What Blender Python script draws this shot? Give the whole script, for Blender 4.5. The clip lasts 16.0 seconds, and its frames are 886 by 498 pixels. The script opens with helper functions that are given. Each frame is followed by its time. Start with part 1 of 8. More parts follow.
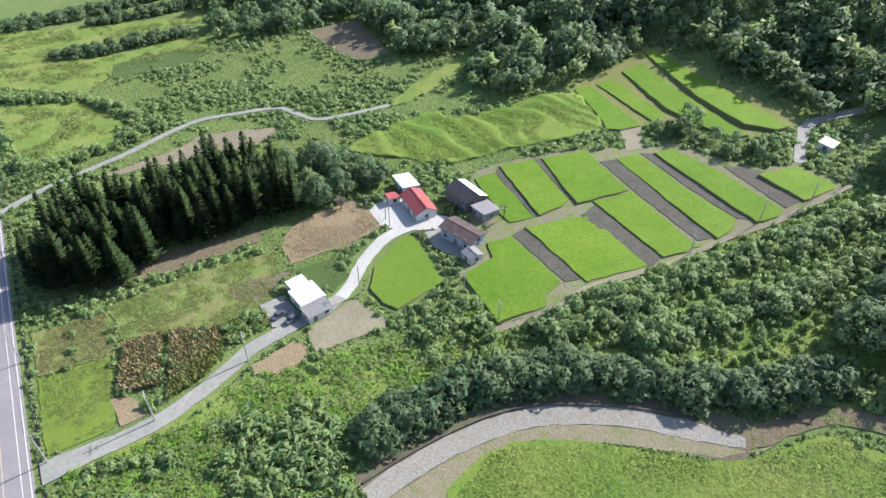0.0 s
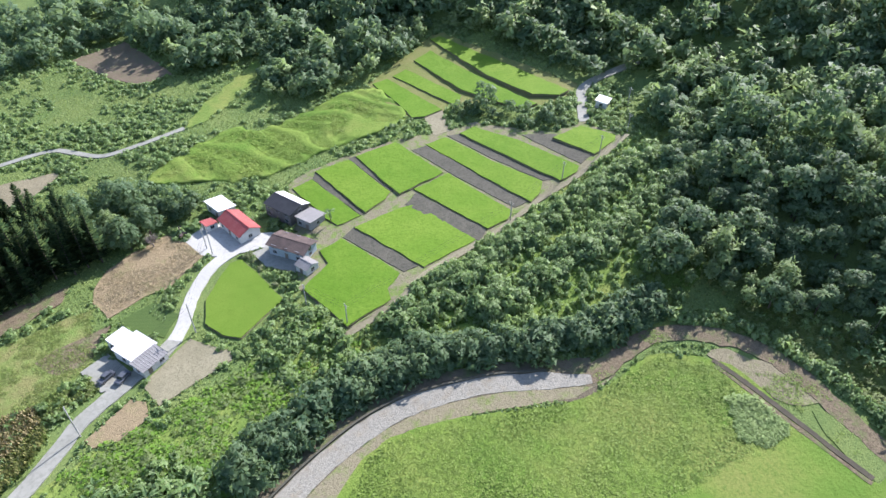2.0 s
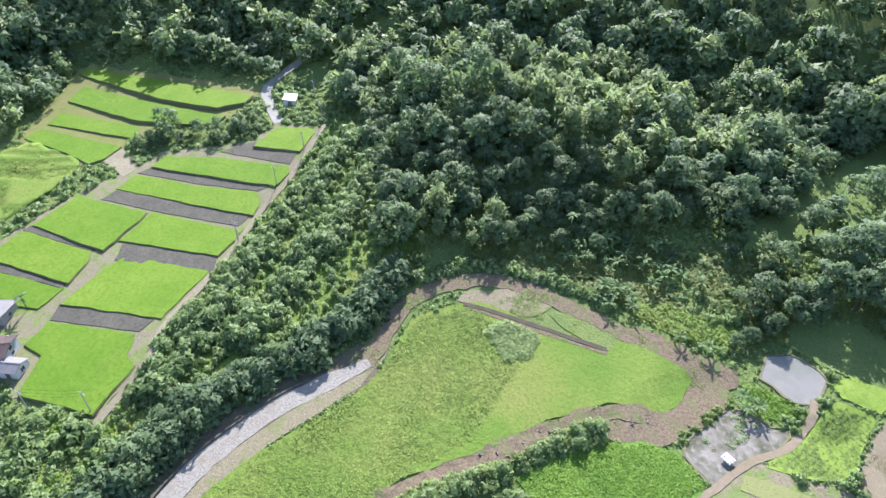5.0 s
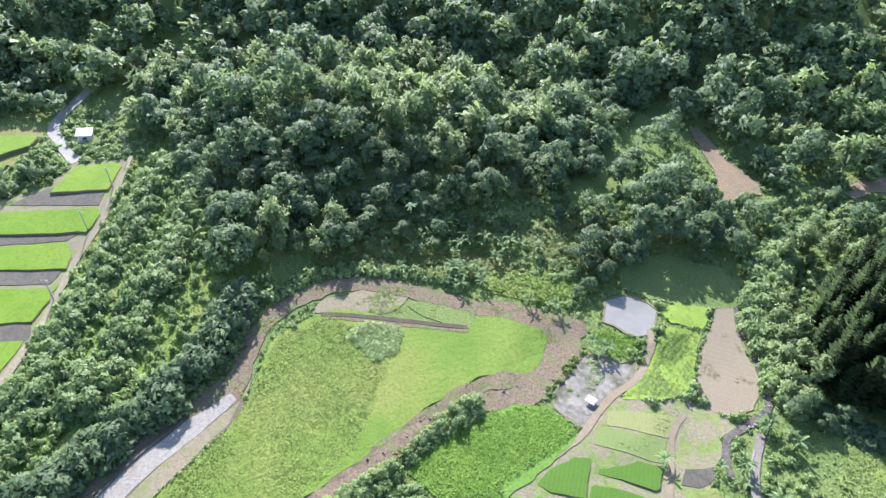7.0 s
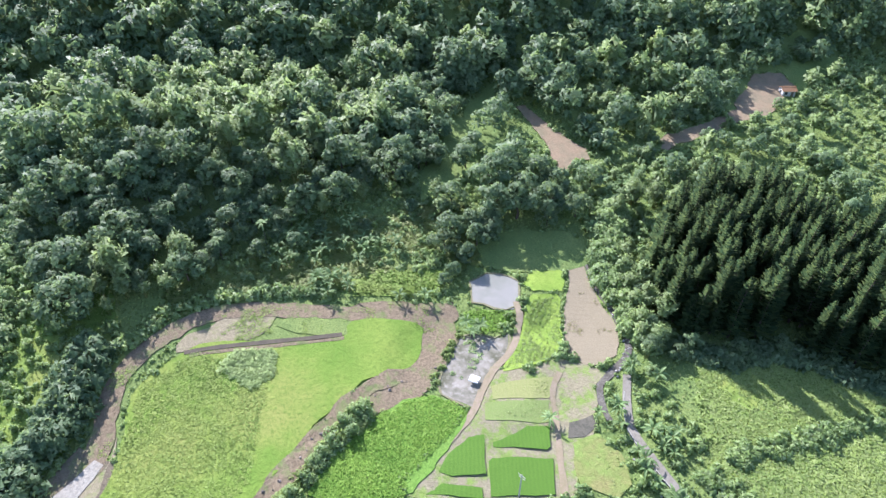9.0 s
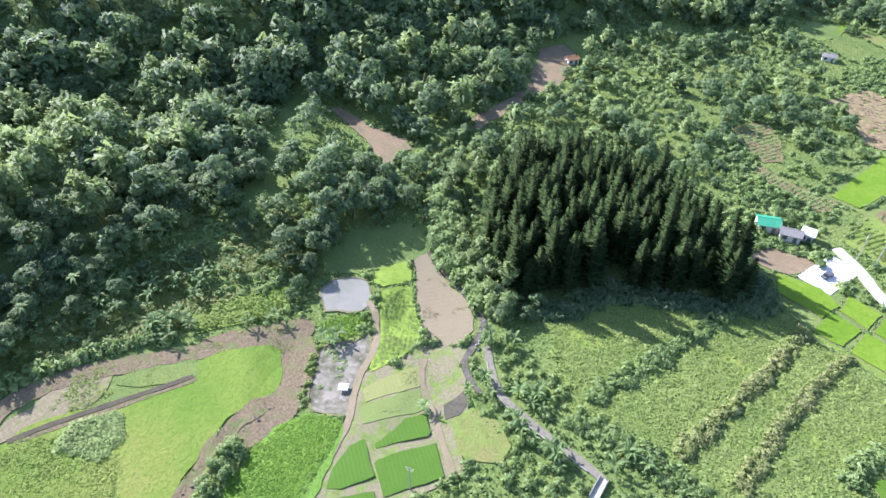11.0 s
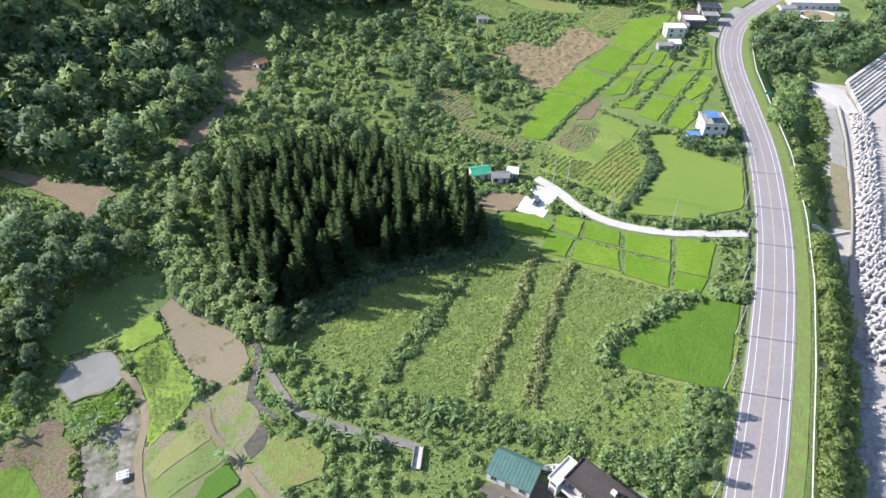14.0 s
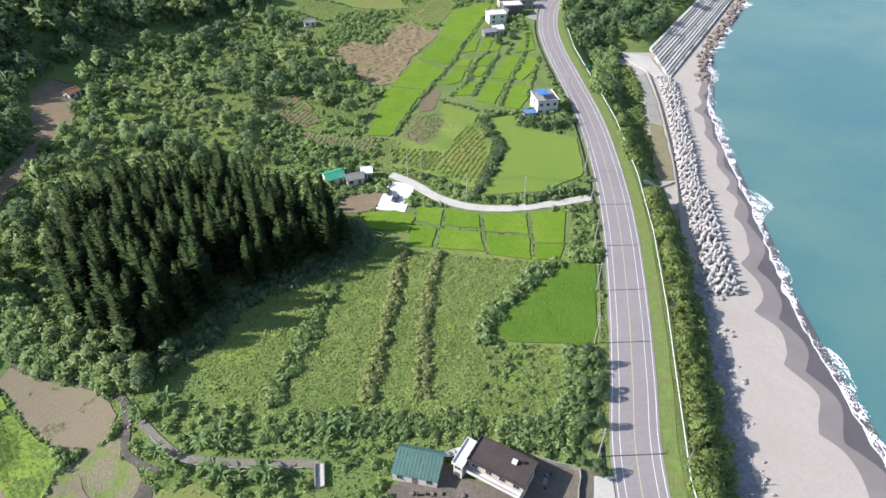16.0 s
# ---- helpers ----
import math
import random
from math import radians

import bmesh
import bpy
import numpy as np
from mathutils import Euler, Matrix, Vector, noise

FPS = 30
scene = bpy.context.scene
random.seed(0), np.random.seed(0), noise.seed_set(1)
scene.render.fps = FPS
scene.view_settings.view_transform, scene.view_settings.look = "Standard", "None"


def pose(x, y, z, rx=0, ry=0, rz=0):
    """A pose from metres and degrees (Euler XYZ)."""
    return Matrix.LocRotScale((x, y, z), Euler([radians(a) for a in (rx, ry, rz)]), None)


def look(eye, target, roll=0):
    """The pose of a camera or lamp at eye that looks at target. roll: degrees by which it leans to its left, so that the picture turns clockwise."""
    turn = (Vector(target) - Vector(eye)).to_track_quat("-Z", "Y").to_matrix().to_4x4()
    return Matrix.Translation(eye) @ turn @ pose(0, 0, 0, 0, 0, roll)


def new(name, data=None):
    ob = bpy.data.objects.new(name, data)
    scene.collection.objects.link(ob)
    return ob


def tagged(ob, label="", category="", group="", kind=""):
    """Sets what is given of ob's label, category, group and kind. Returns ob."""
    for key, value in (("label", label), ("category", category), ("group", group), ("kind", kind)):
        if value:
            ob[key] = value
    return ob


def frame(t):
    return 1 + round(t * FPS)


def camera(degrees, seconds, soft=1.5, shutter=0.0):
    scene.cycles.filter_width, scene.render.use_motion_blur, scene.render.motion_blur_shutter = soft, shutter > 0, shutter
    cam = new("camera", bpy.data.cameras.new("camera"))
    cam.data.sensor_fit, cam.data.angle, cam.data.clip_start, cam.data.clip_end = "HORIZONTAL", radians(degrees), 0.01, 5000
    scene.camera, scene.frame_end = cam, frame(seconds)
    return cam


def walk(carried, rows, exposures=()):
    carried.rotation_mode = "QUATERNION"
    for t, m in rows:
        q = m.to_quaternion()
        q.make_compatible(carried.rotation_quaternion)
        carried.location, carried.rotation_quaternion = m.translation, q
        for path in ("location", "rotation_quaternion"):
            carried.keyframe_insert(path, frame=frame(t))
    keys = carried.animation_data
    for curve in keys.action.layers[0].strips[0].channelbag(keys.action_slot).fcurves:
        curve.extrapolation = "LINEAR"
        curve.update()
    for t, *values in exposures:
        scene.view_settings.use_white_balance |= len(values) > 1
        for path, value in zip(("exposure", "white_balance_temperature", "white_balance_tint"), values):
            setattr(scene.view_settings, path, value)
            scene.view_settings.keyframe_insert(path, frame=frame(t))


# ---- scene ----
# Camera: hovers 120 m above the coast road and turns slowly on the spot.
cam = camera(71.36, 16.0, soft=1.5)
HEIGHT, PITCH, LEAN = 120.0, -38.42, 0.29
TURN = [(0.0, 147.53), (0.5, 143.31), (1.0, 138.87), (1.5, 133.6), (2.0, 128.0), (2.5, 122.26), (3.0, 117.01),
        (3.5, 112.28), (4.0, 107.62), (4.5, 102.79), (5.0, 97.64), (7.5, 75.69), (8.0, 71.91), (8.5, 67.88),
        (9.0, 63.23), (11.5, 40.01), (12.0, 35.19), (12.5, 30.29), (13.0, 25.31), (13.5, 20.31), (14.0, 15.66),
        (14.5, 11.37), (15.0, 7.46), (15.5, 3.64), (16.0, 0.0)]
walk(cam, [(t, pose(0, 0, HEIGHT, 90 + PITCH, 0, yaw) @ pose(0, 0, 0, 0, 0, LEAN)) for t, yaw in TURN],
     exposures=[(0.0, 0.93, 6180, 18), (2.5, 1.13, 6030, 19), (5.0, 1.34, 5960, 22), (9.0, 1.53, 5900, 24), (12.5, 1.26, 6110, 20), (16.0, 0.78, 6420, 17)])

# Light: afternoon sun over the hills inland.
SUN_ELEVATION, SUN_AZIMUTH = 34.0, 183.0   # degrees; azimuth counter-clockwise from +x
world = bpy.data.worlds.new("sky")
scene.world = world
world.use_nodes = True
wn = world.node_tree
sky = wn.nodes.new("ShaderNodeTexSky")
sky.sky_type, sky.sun_disc = "NISHITA", False
sky.sun_elevation, sky.sun_rotation = radians(SUN_ELEVATION), radians(90 - SUN_AZIMUTH)
sky.dust_density = 0.8
wn.links.new(sky.outputs[0], wn.nodes["Background"].inputs[0])
wn.nodes["Background"].inputs[1].default_value = 0.13
sun_data = bpy.data.lights.new("sun", "SUN")
sun_data.energy, sun_data.angle, sun_data.color = 5.0, radians(0.6), (1.0, 0.965, 0.91)
sun = new("sun", sun_data)
sa, se = radians(SUN_AZIMUTH), radians(SUN_ELEVATION)
sun.matrix_world = look((0, 0, 200), (-math.cos(sa) * math.cos(se), -math.sin(sa) * math.cos(se), 200 - math.sin(se)))


# ---- materials ----
def nodes_of(name):
    m = bpy.data.materials.new(name)
    m.use_nodes = True
    nt = m.node_tree
    bs = nt.nodes["Principled BSDF"]
    return m, nt, bs


def add(nt, kind, **values):
    n = nt.nodes.new(kind)
    for k, v in values.items():
        n.inputs[k].default_value = v
    return n


def noise_at(nt, scale, detail=3.0, rough=0.6, coords=None):
    n = add(nt, "ShaderNodeTexNoise", Scale=scale, Detail=detail, Roughness=rough)
    if coords is None:
        coords = nt.nodes.new("ShaderNodeNewGeometry").outputs["Position"]
    nt.links.new(coords, n.inputs["Vector"])
    return n.outputs["Fac"]


def spread(nt, fac, lo, hi):
    r = nt.nodes.new("ShaderNodeMapRange")
    r.inputs["From Min"].default_value, r.inputs["From Max"].default_value = lo, hi
    nt.links.new(fac, r.inputs["Value"])
    return r.outputs["Result"]


def mixed(nt, fac, a, b, blend="MIX"):
    m = nt.nodes.new("ShaderNodeMix")
    m.data_type, m.blend_type = "RGBA", blend
    for value, sock in ((fac, m.inputs[0]), (a, m.inputs[6]), (b, m.inputs[7])):
        if isinstance(value, (int, float)):
            sock.default_value = value
        elif isinstance(value, tuple):
            sock.default_value = (*value, 1)
        else:
            nt.links.new(value, sock)
    return m.outputs[2]


def bumped(nt, bs, height_socket, strength, distance):
    b = nt.nodes.new("ShaderNodeBump")
    b.inputs["Strength"].default_value, b.inputs["Distance"].default_value = strength, distance
    nt.links.new(height_socket, b.inputs["Height"])
    nt.links.new(b.outputs[0], bs.inputs["Normal"])


def surface(name, c1, c2, c3=None, scale=0.3, fine=4.0, rough=0.9, bump=0.3, depth=0.1, metal=0.0, patch=(0.35, 0.65), spec=0.3, vary=0.0, c4=None):
    """Two-scale colour: large patches between c1 and c2, fine grain towards c3."""
    m, nt, bs = nodes_of(name)
    col = mixed(nt, spread(nt, noise_at(nt, scale, 4), *patch), c1, c2)
    grain = noise_at(nt, fine, 4, 0.7)
    if c4:
        col = mixed(nt, spread(nt, noise_at(nt, scale * 0.5, 5, 0.65), 0.5, 0.66), col, c4)
    if c3:
        col = mixed(nt, spread(nt, grain, 0.45, 0.75), col, c3)
    if vary:
        info = nt.nodes.new("ShaderNodeObjectInfo")
        warm = mixed(nt, info.outputs["Random"], (1 - vary, 1 - 0.6 * vary, 1 - vary), (1 + vary, 1 + 0.4 * vary, 1 + vary))
        col = mixed(nt, 1.0, col, warm, "MULTIPLY")
    nt.links.new(col, bs.inputs["Base Color"])
    bs.inputs["Roughness"].default_value, bs.inputs["Metallic"].default_value = rough, metal
    bs.inputs["Specular IOR Level"].default_value = spec
    bumped(nt, bs, grain, bump, depth)
    return m


def foliage(name, c1, c2, c3, scale=0.13, thin=0.5, rough=0.6, objects=True, spec=0.24):
    """Leaves: slow drift between c1 and c2 from plant to plant, and lighter single leaves."""
    m, nt, bs = nodes_of(name)
    col = mixed(nt, spread(nt, noise_at(nt, scale, 2), 0.36, 0.64), c1, c2)
    geo = nt.nodes.new("ShaderNodeNewGeometry")
    col = mixed(nt, spread(nt, geo.outputs["Random Per Island"], 0.35, 1.1), col, c3)
    if objects:
        info = nt.nodes.new("ShaderNodeObjectInfo")
        hs = nt.nodes.new("ShaderNodeHueSaturation")
        nt.links.new(spread(nt, info.outputs["Random"], -1.0, 1.6), hs.inputs["Value"])
        r = hs.inputs["Value"].links[0].from_node
        r.inputs["To Min"].default_value, r.inputs["To Max"].default_value = 0.55, 1.3
        nt.links.new(col, hs.inputs["Color"])
        col = hs.outputs[0]
    nt.links.new(col, bs.inputs["Base Color"])
    bs.inputs["Roughness"].default_value = rough
    bs.inputs["Specular IOR Level"].default_value = spec
    tr = nt.nodes.new("ShaderNodeBsdfTranslucent")
    warm = mixed(nt, 0.4, col, (0.28, 0.385, 0.125))
    nt.links.new(warm, tr.inputs[0])
    ms = add(nt, "ShaderNodeMixShader", Fac=thin)
    nt.links.new(bs.outputs[0], ms.inputs[1])
    nt.links.new(tr.outputs[0], ms.inputs[2])
    nt.links.new(ms.outputs[0], nt.nodes["Material Output"].inputs[0])
    return m


def rows_material(name, c1, c2, spacing, angle, c3=None, bend=2.5):
    """Field with planted rows that run at an angle (degrees) across the plan."""
    m, nt, bs = nodes_of(name)
    geo = nt.nodes.new("ShaderNodeNewGeometry")
    mp = nt.nodes.new("ShaderNodeMapping")
    mp.inputs["Rotation"].default_value = (0, 0, radians(-angle))
    nt.links.new(geo.outputs["Position"], mp.inputs[0])
    wave = add(nt, "ShaderNodeTexWave", Scale=0.314 / spacing, Distortion=bend, Detail=2.0)
    wave.inputs["Detail Scale"].default_value = 2.0
    nt.links.new(mp.outputs[0], wave.inputs[0])
    fine = noise_at(nt, 3.0, 4, 0.7)
    col = mixed(nt, spread(nt, wave.outputs["Fac"], -0.3, 1.3), c1, c2)
    col = mixed(nt, spread(nt, noise_at(nt, 0.08, 3), 0.3, 0.8), col, c1)
    col = mixed(nt, spread(nt, fine, 0.4, 0.8), col, c3 or c2)
    nt.links.new(col, bs.inputs["Base Color"])
    bs.inputs["Roughness"].default_value = 0.9
    bs.inputs["Specular IOR Level"].default_value = 0.2
    bumped(nt, bs, fine, 0.6, 0.15)
    return m


GRASS = surface("grass", (0.118, 0.178, 0.05472), (0.168, 0.218, 0.0684), (0.086, 0.134, 0.04332), 0.06, 1.6, 0.9, 0.9, 0.35, spec=0.08)
MEADOW = surface("meadow", (0.1242, 0.198, 0.04115), (0.2052, 0.2594, 0.06498), (0.0918, 0.1465, 0.03249), 0.075, 0.9, 0.9, 0.9, 0.3, spec=0.08, c4=(0.2106, 0.2257, 0.06498))
HAY = surface("hay_meadow", (0.105, 0.188, 0.03), (0.178, 0.242, 0.05), (0.098, 0.16, 0.028), 0.05, 1.1, 0.9, 0.9, 0.3, spec=0.08, c4=(0.196, 0.22, 0.06))
LUSH_GROUND = surface("lush_ground", (0.105, 0.215, 0.036), (0.14, 0.245, 0.048), (0.08, 0.16, 0.028), 0.12, 1.1, 0.9, 0.9, 0.3, spec=0.08)
DRYGRASS = surface("dry_grass", (0.178, 0.185, 0.0666), (0.141, 0.178, 0.0444), (0.222, 0.2, 0.0962), 0.12, 1.8, 0.95, 0.7, 0.2, spec=0.08)
RICE = surface("rice", (0.108, 0.202, 0.018), (0.142, 0.23, 0.027), (0.082, 0.162, 0.014), 0.09, 0.9, 0.8, 0.8, 0.2, spec=0.08, vary=0.12)
LIME_CROP = surface("lime_crop", (0.175, 0.27, 0.045), (0.225, 0.305, 0.06), (0.13, 0.21, 0.036), 0.12, 1.2, 0.85, 0.8, 0.2, spec=0.08)
RICE_DARK = surface("rice_dark", (0.07, 0.189, 0.0084), (0.091, 0.217, 0.0105), (0.049, 0.14, 0.0056), 0.08, 2.2, 0.8, 0.7, 0.15, spec=0.08)
RICE_RIPE = surface("rice_ripe", (0.135, 0.208, 0.04), (0.158, 0.222, 0.046), (0.118, 0.185, 0.034), 0.04, 2.0, 0.8, 0.4, 0.1, spec=0.08)
SOIL = surface("soil", (0.195, 0.172, 0.105), (0.25, 0.22, 0.138), (0.135, 0.118, 0.072), 0.12, 1.3, 0.95, 0.9, 0.25)
BROWN = surface("brown_soil", (0.185, 0.142, 0.09), (0.235, 0.188, 0.118), (0.13, 0.105, 0.062), 0.12, 1.3, 0.95, 0.9, 0.25)
TAN = surface("tan_earth", (0.258, 0.236, 0.152), (0.212, 0.193, 0.12), (0.165, 0.15, 0.094), 0.12, 1.3, 0.95, 0.8, 0.2)
# Dark grey, mainly for terrace faces; their shade is put into this colour.
DARK_GREY = surface("dark_grey", (0.082, 0.079, 0.06), (0.108, 0.102, 0.076), (0.05, 0.052, 0.036), 0.2, 1.0, 0.95, 0.9, 0.2)
BANK = surface("earth_bank", (0.185, 0.168, 0.098), (0.155, 0.16, 0.075), (0.11, 0.112, 0.055), 0.4, 2.0, 0.95, 0.9, 0.2)
CONCRETE = surface("pale_concrete", (0.4, 0.395, 0.355), (0.46, 0.455, 0.415), (0.33, 0.322, 0.285), 0.12, 1.2, 0.85, 0.2, 0.03)
# Revetment steps: large, sharp-edged patches of dark and pale grey.
REVET = surface("patchy_steps", (0.2, 0.2, 0.185), (0.44, 0.43, 0.4), (0.3, 0.295, 0.27), 0.07, 1.2, 0.9, 0.3, 0.04, patch=(0.46, 0.54))
OLD_CONCRETE = surface("old_concrete", (0.24, 0.241, 0.203), (0.29, 0.29, 0.248), (0.185, 0.184, 0.152), 0.12, 1.0, 0.9, 0.3, 0.04)
ASPHALT = surface("asphalt", (0.222, 0.206, 0.20), (0.248, 0.231, 0.224), (0.198, 0.184, 0.182), 0.06, 1.0, 0.85, 0.15, 0.02)
LINE_WHITE = surface("road_paint_white", (0.637, 0.637, 0.62), (0.552, 0.552, 0.535), None, 0.5, 5, 0.7, 0.1, 0.01)
LINE_YELLOW = surface("road_paint_yellow", (0.406, 0.35, 0.238), (0.364, 0.315, 0.224), None, 0.5, 5, 0.7, 0.1, 0.01)
SAND = surface("grey_sand", (0.35, 0.323, 0.283), (0.38, 0.351, 0.31), (0.325, 0.298, 0.262), 0.08, 1.0, 0.95, 0.25, 0.05)
DAMP_SAND = surface("damp_sand", (0.182, 0.166, 0.156), (0.205, 0.188, 0.177), None, 0.15, 2.0, 0.75, 0.1, 0.02)
WET_SAND = surface("wet_sand", (0.088, 0.081, 0.083), (0.104, 0.096, 0.097), None, 0.15, 2.0, 0.4, 0.1, 0.02)
PEBBLE = surface("pebble_slope", (0.182, 0.182, 0.178), (0.231, 0.231, 0.224), (0.336, 0.336, 0.329), 0.3, 1.1, 0.95, 0.9, 0.25)
STREAM_PATH = surface("stained_concrete", (0.165, 0.155, 0.125), (0.2, 0.188, 0.155), (0.12, 0.112, 0.088), 0.2, 1.2, 0.9, 0.3, 0.04)
STREAM_BED = surface("stream_bed", (0.045, 0.042, 0.032), (0.085, 0.078, 0.06), (0.15, 0.142, 0.12), 0.5, 1.4, 0.6, 0.8, 0.2)
PATH_EARTH = surface("path_earth", (0.232, 0.188, 0.132), (0.205, 0.17, 0.108), (0.16, 0.15, 0.075), 0.2, 1.1, 0.95, 0.7, 0.15)
WALL_WHITE = surface("white_plaster", (0.561, 0.552, 0.527), (0.612, 0.603, 0.578), (0.468, 0.459, 0.425), 0.3, 2.0, 0.85, 0.1, 0.02)
ROOF_WHITE = surface("white_tin", (0.68, 0.68, 0.671), (0.646, 0.646, 0.637), None, 0.3, 1.0, 0.5, 0.05, 0.01)
ROOF_GREY = surface("grey_tin", (0.21, 0.203, 0.196), (0.252, 0.245, 0.234), (0.175, 0.168, 0.161), 0.4, 2.0, 0.6, 0.1, 0.02)
ROOF_RED = surface("red_tin", (0.308, 0.0665, 0.0595), (0.35, 0.098, 0.0875), None, 0.4, 2.0, 0.55, 0.1, 0.02)
ROOF_BLACK = surface("black_tin", (0.0245, 0.0259, 0.0294), (0.0385, 0.0399, 0.0434), None, 0.4, 2.0, 0.55, 0.1, 0.02)
ROOF_BROWN = surface("brown_roof", (0.075, 0.056, 0.05), (0.118, 0.086, 0.074), (0.055, 0.043, 0.039), 0.35, 1.5, 0.8, 0.3, 0.04)
ROOF_GREEN = surface("green_tin", (0.062, 0.135, 0.112), (0.08, 0.158, 0.135), (0.055, 0.11, 0.095), 0.3, 0.8, 0.5, 0.1, 0.02)
ROOF_TEAL = surface("bright_green_tin", (0.021, 0.252, 0.14), (0.035, 0.294, 0.175), None, 0.3, 2.0, 0.5, 0.1, 0.02)
ROOF_BLUE = surface("blue_tin", (0.056, 0.154, 0.364), (0.077, 0.189, 0.406), None, 0.3, 2.0, 0.5, 0.1, 0.02)
ROOF_ORANGE = surface("orange_tin", (0.315, 0.161, 0.07), (0.35, 0.189, 0.091), None, 0.3, 2.0, 0.6, 0.1, 0.02)
METAL = surface("galvanised_metal", (0.385, 0.385, 0.385), (0.434, 0.434, 0.434), None, 1.0, 6.0, 0.45, 0.05, 0.01, metal=0.6)
POLE = surface("pole_concrete", (0.315, 0.308, 0.294), (0.364, 0.357, 0.336), None, 1.0, 6.0, 0.9, 0.1, 0.01)
DARK = surface("dark_rubber", (0.014, 0.014, 0.0154), (0.0245, 0.0245, 0.0252), None, 1.0, 5.0, 0.6, 0.1, 0.01)
BARK = surface("bark", (0.077, 0.0595, 0.042), (0.112, 0.091, 0.07), (0.049, 0.0385, 0.028), 1.0, 6.0, 0.95, 0.6, 0.05)
STONE = surface("pale_stone", (0.28, 0.273, 0.259), (0.35, 0.343, 0.329), (0.21, 0.203, 0.189), 0.5, 2.0, 0.9, 0.5, 0.08)
ROCK = surface("brown_rock", (0.154, 0.133, 0.112), (0.21, 0.182, 0.154), (0.105, 0.091, 0.077), 0.5, 2.0, 0.9, 0.6, 0.1)
LEAF = foliage("broad_leaves", (0.06708, 0.1323, 0.06804), (0.14, 0.2176, 0.09653), (0.188, 0.2626, 0.1404), 0.11, thin=0.5, rough=0.6)
LEAF_LIGHT = foliage("bamboo_leaves", (0.176, 0.261, 0.0966), (0.236, 0.319, 0.1173), (0.31, 0.3944, 0.2), thin=0.5, rough=0.6)
SCRUB = foliage("scrub_leaves", (0.165, 0.2695, 0.09356), (0.2365, 0.3465, 0.1128), (0.33, 0.4235, 0.2133), 0.07, objects=False)
NEEDLE = foliage("conifer_needles", (0.012, 0.03, 0.012), (0.021, 0.046, 0.016), (0.066, 0.096, 0.028), 0.2, thin=0.16, rough=0.85, spec=0.1)
BANANA = foliage("banana_leaves", (0.126, 0.2188, 0.0775), (0.174, 0.2687, 0.0975), (0.24, 0.3313, 0.15), 0.3, thin=0.45)
BLADES = foliage("grass_blades", (0.165, 0.235, 0.05472), (0.22, 0.275, 0.07524), (0.28, 0.315, 0.1277), 0.06, objects=False)
MILLET = foliage("millet_heads", (0.225, 0.18, 0.083), (0.275, 0.225, 0.11), (0.345, 0.288, 0.155), 0.3, thin=0.2, objects=False)
STALKS = foliage("millet_stalks", (0.16, 0.18, 0.05), (0.20, 0.20, 0.06), (0.27, 0.25, 0.10), 0.3, thin=0.2, objects=False)
TWIGS = surface("bare_twigs", (0.21, 0.175, 0.147), (0.252, 0.217, 0.189), None, 1.0, 4.0, 0.9, 0.1, 0.02)


def patchy(name, earth, green, scale=0.22, lo=0.42, hi=0.56, deep=0.66):
    """Trampled ground: grass that has grown over bare earth in ragged patches."""
    m, nt, bs = nodes_of(name)
    fine = noise_at(nt, 1.5, 4, 0.7)
    soil = mixed(nt, spread(nt, fine, 0.35, 0.75), earth, tuple(deep * v for v in earth))
    weed = mixed(nt, spread(nt, noise_at(nt, 0.5, 3), 0.35, 0.7), green, tuple(1.35 * v for v in green))
    nt.links.new(mixed(nt, spread(nt, noise_at(nt, scale, 6, 0.72), lo, hi), soil, weed), bs.inputs["Base Color"])
    bs.inputs["Roughness"].default_value, bs.inputs["Specular IOR Level"].default_value = 0.95, 0.1
    bumped(nt, bs, fine, 0.9, 0.25)
    return m


PATHS = patchy("worn_paths", (0.232, 0.212, 0.135), (0.125, 0.182, 0.045), 0.24, 0.47, 0.6)
DRY_MEADOW = patchy("dry_meadow", (0.205, 0.205, 0.078), (0.125, 0.188, 0.046), 0.09, 0.4, 0.62)
TRACK = patchy("worn_track", (0.3, 0.288, 0.24), (0.205, 0.178, 0.128), 0.28, 0.5, 0.72)
TAN_VERGE = patchy("tan_verge", (0.25, 0.222, 0.142), (0.135, 0.17, 0.055), 0.3, 0.5, 0.66)
DARK_EARTH = patchy("dark_bank_earth", (0.15, 0.128, 0.088), (0.095, 0.125, 0.045), 0.2, 0.5, 0.68)
BROKEN_EARTH = patchy("broken_earth", (0.205, 0.165, 0.108), (0.108, 0.135, 0.05), 0.22, 0.5, 0.64, 0.4)
DRY_PLOT = patchy("cleared_plot", (0.282, 0.222, 0.132), (0.175, 0.172, 0.075), 0.16, 0.52, 0.7)
BROWN_PLOT = patchy("brown_plot", (0.195, 0.15, 0.088), (0.125, 0.155, 0.055), 0.13, 0.44, 0.6)
CLEARED = patchy("cleared_brown", (0.235, 0.178, 0.112), (0.175, 0.172, 0.078), 0.2, 0.46, 0.66)
YARD = patchy("stained_yard", (0.185, 0.162, 0.13), (0.088, 0.08, 0.066), 0.25, 0.38, 0.68)
VERGE = patchy("mown_verge", (0.175, 0.19, 0.075), (0.12, 0.18, 0.048), 0.3, 0.35, 0.6)


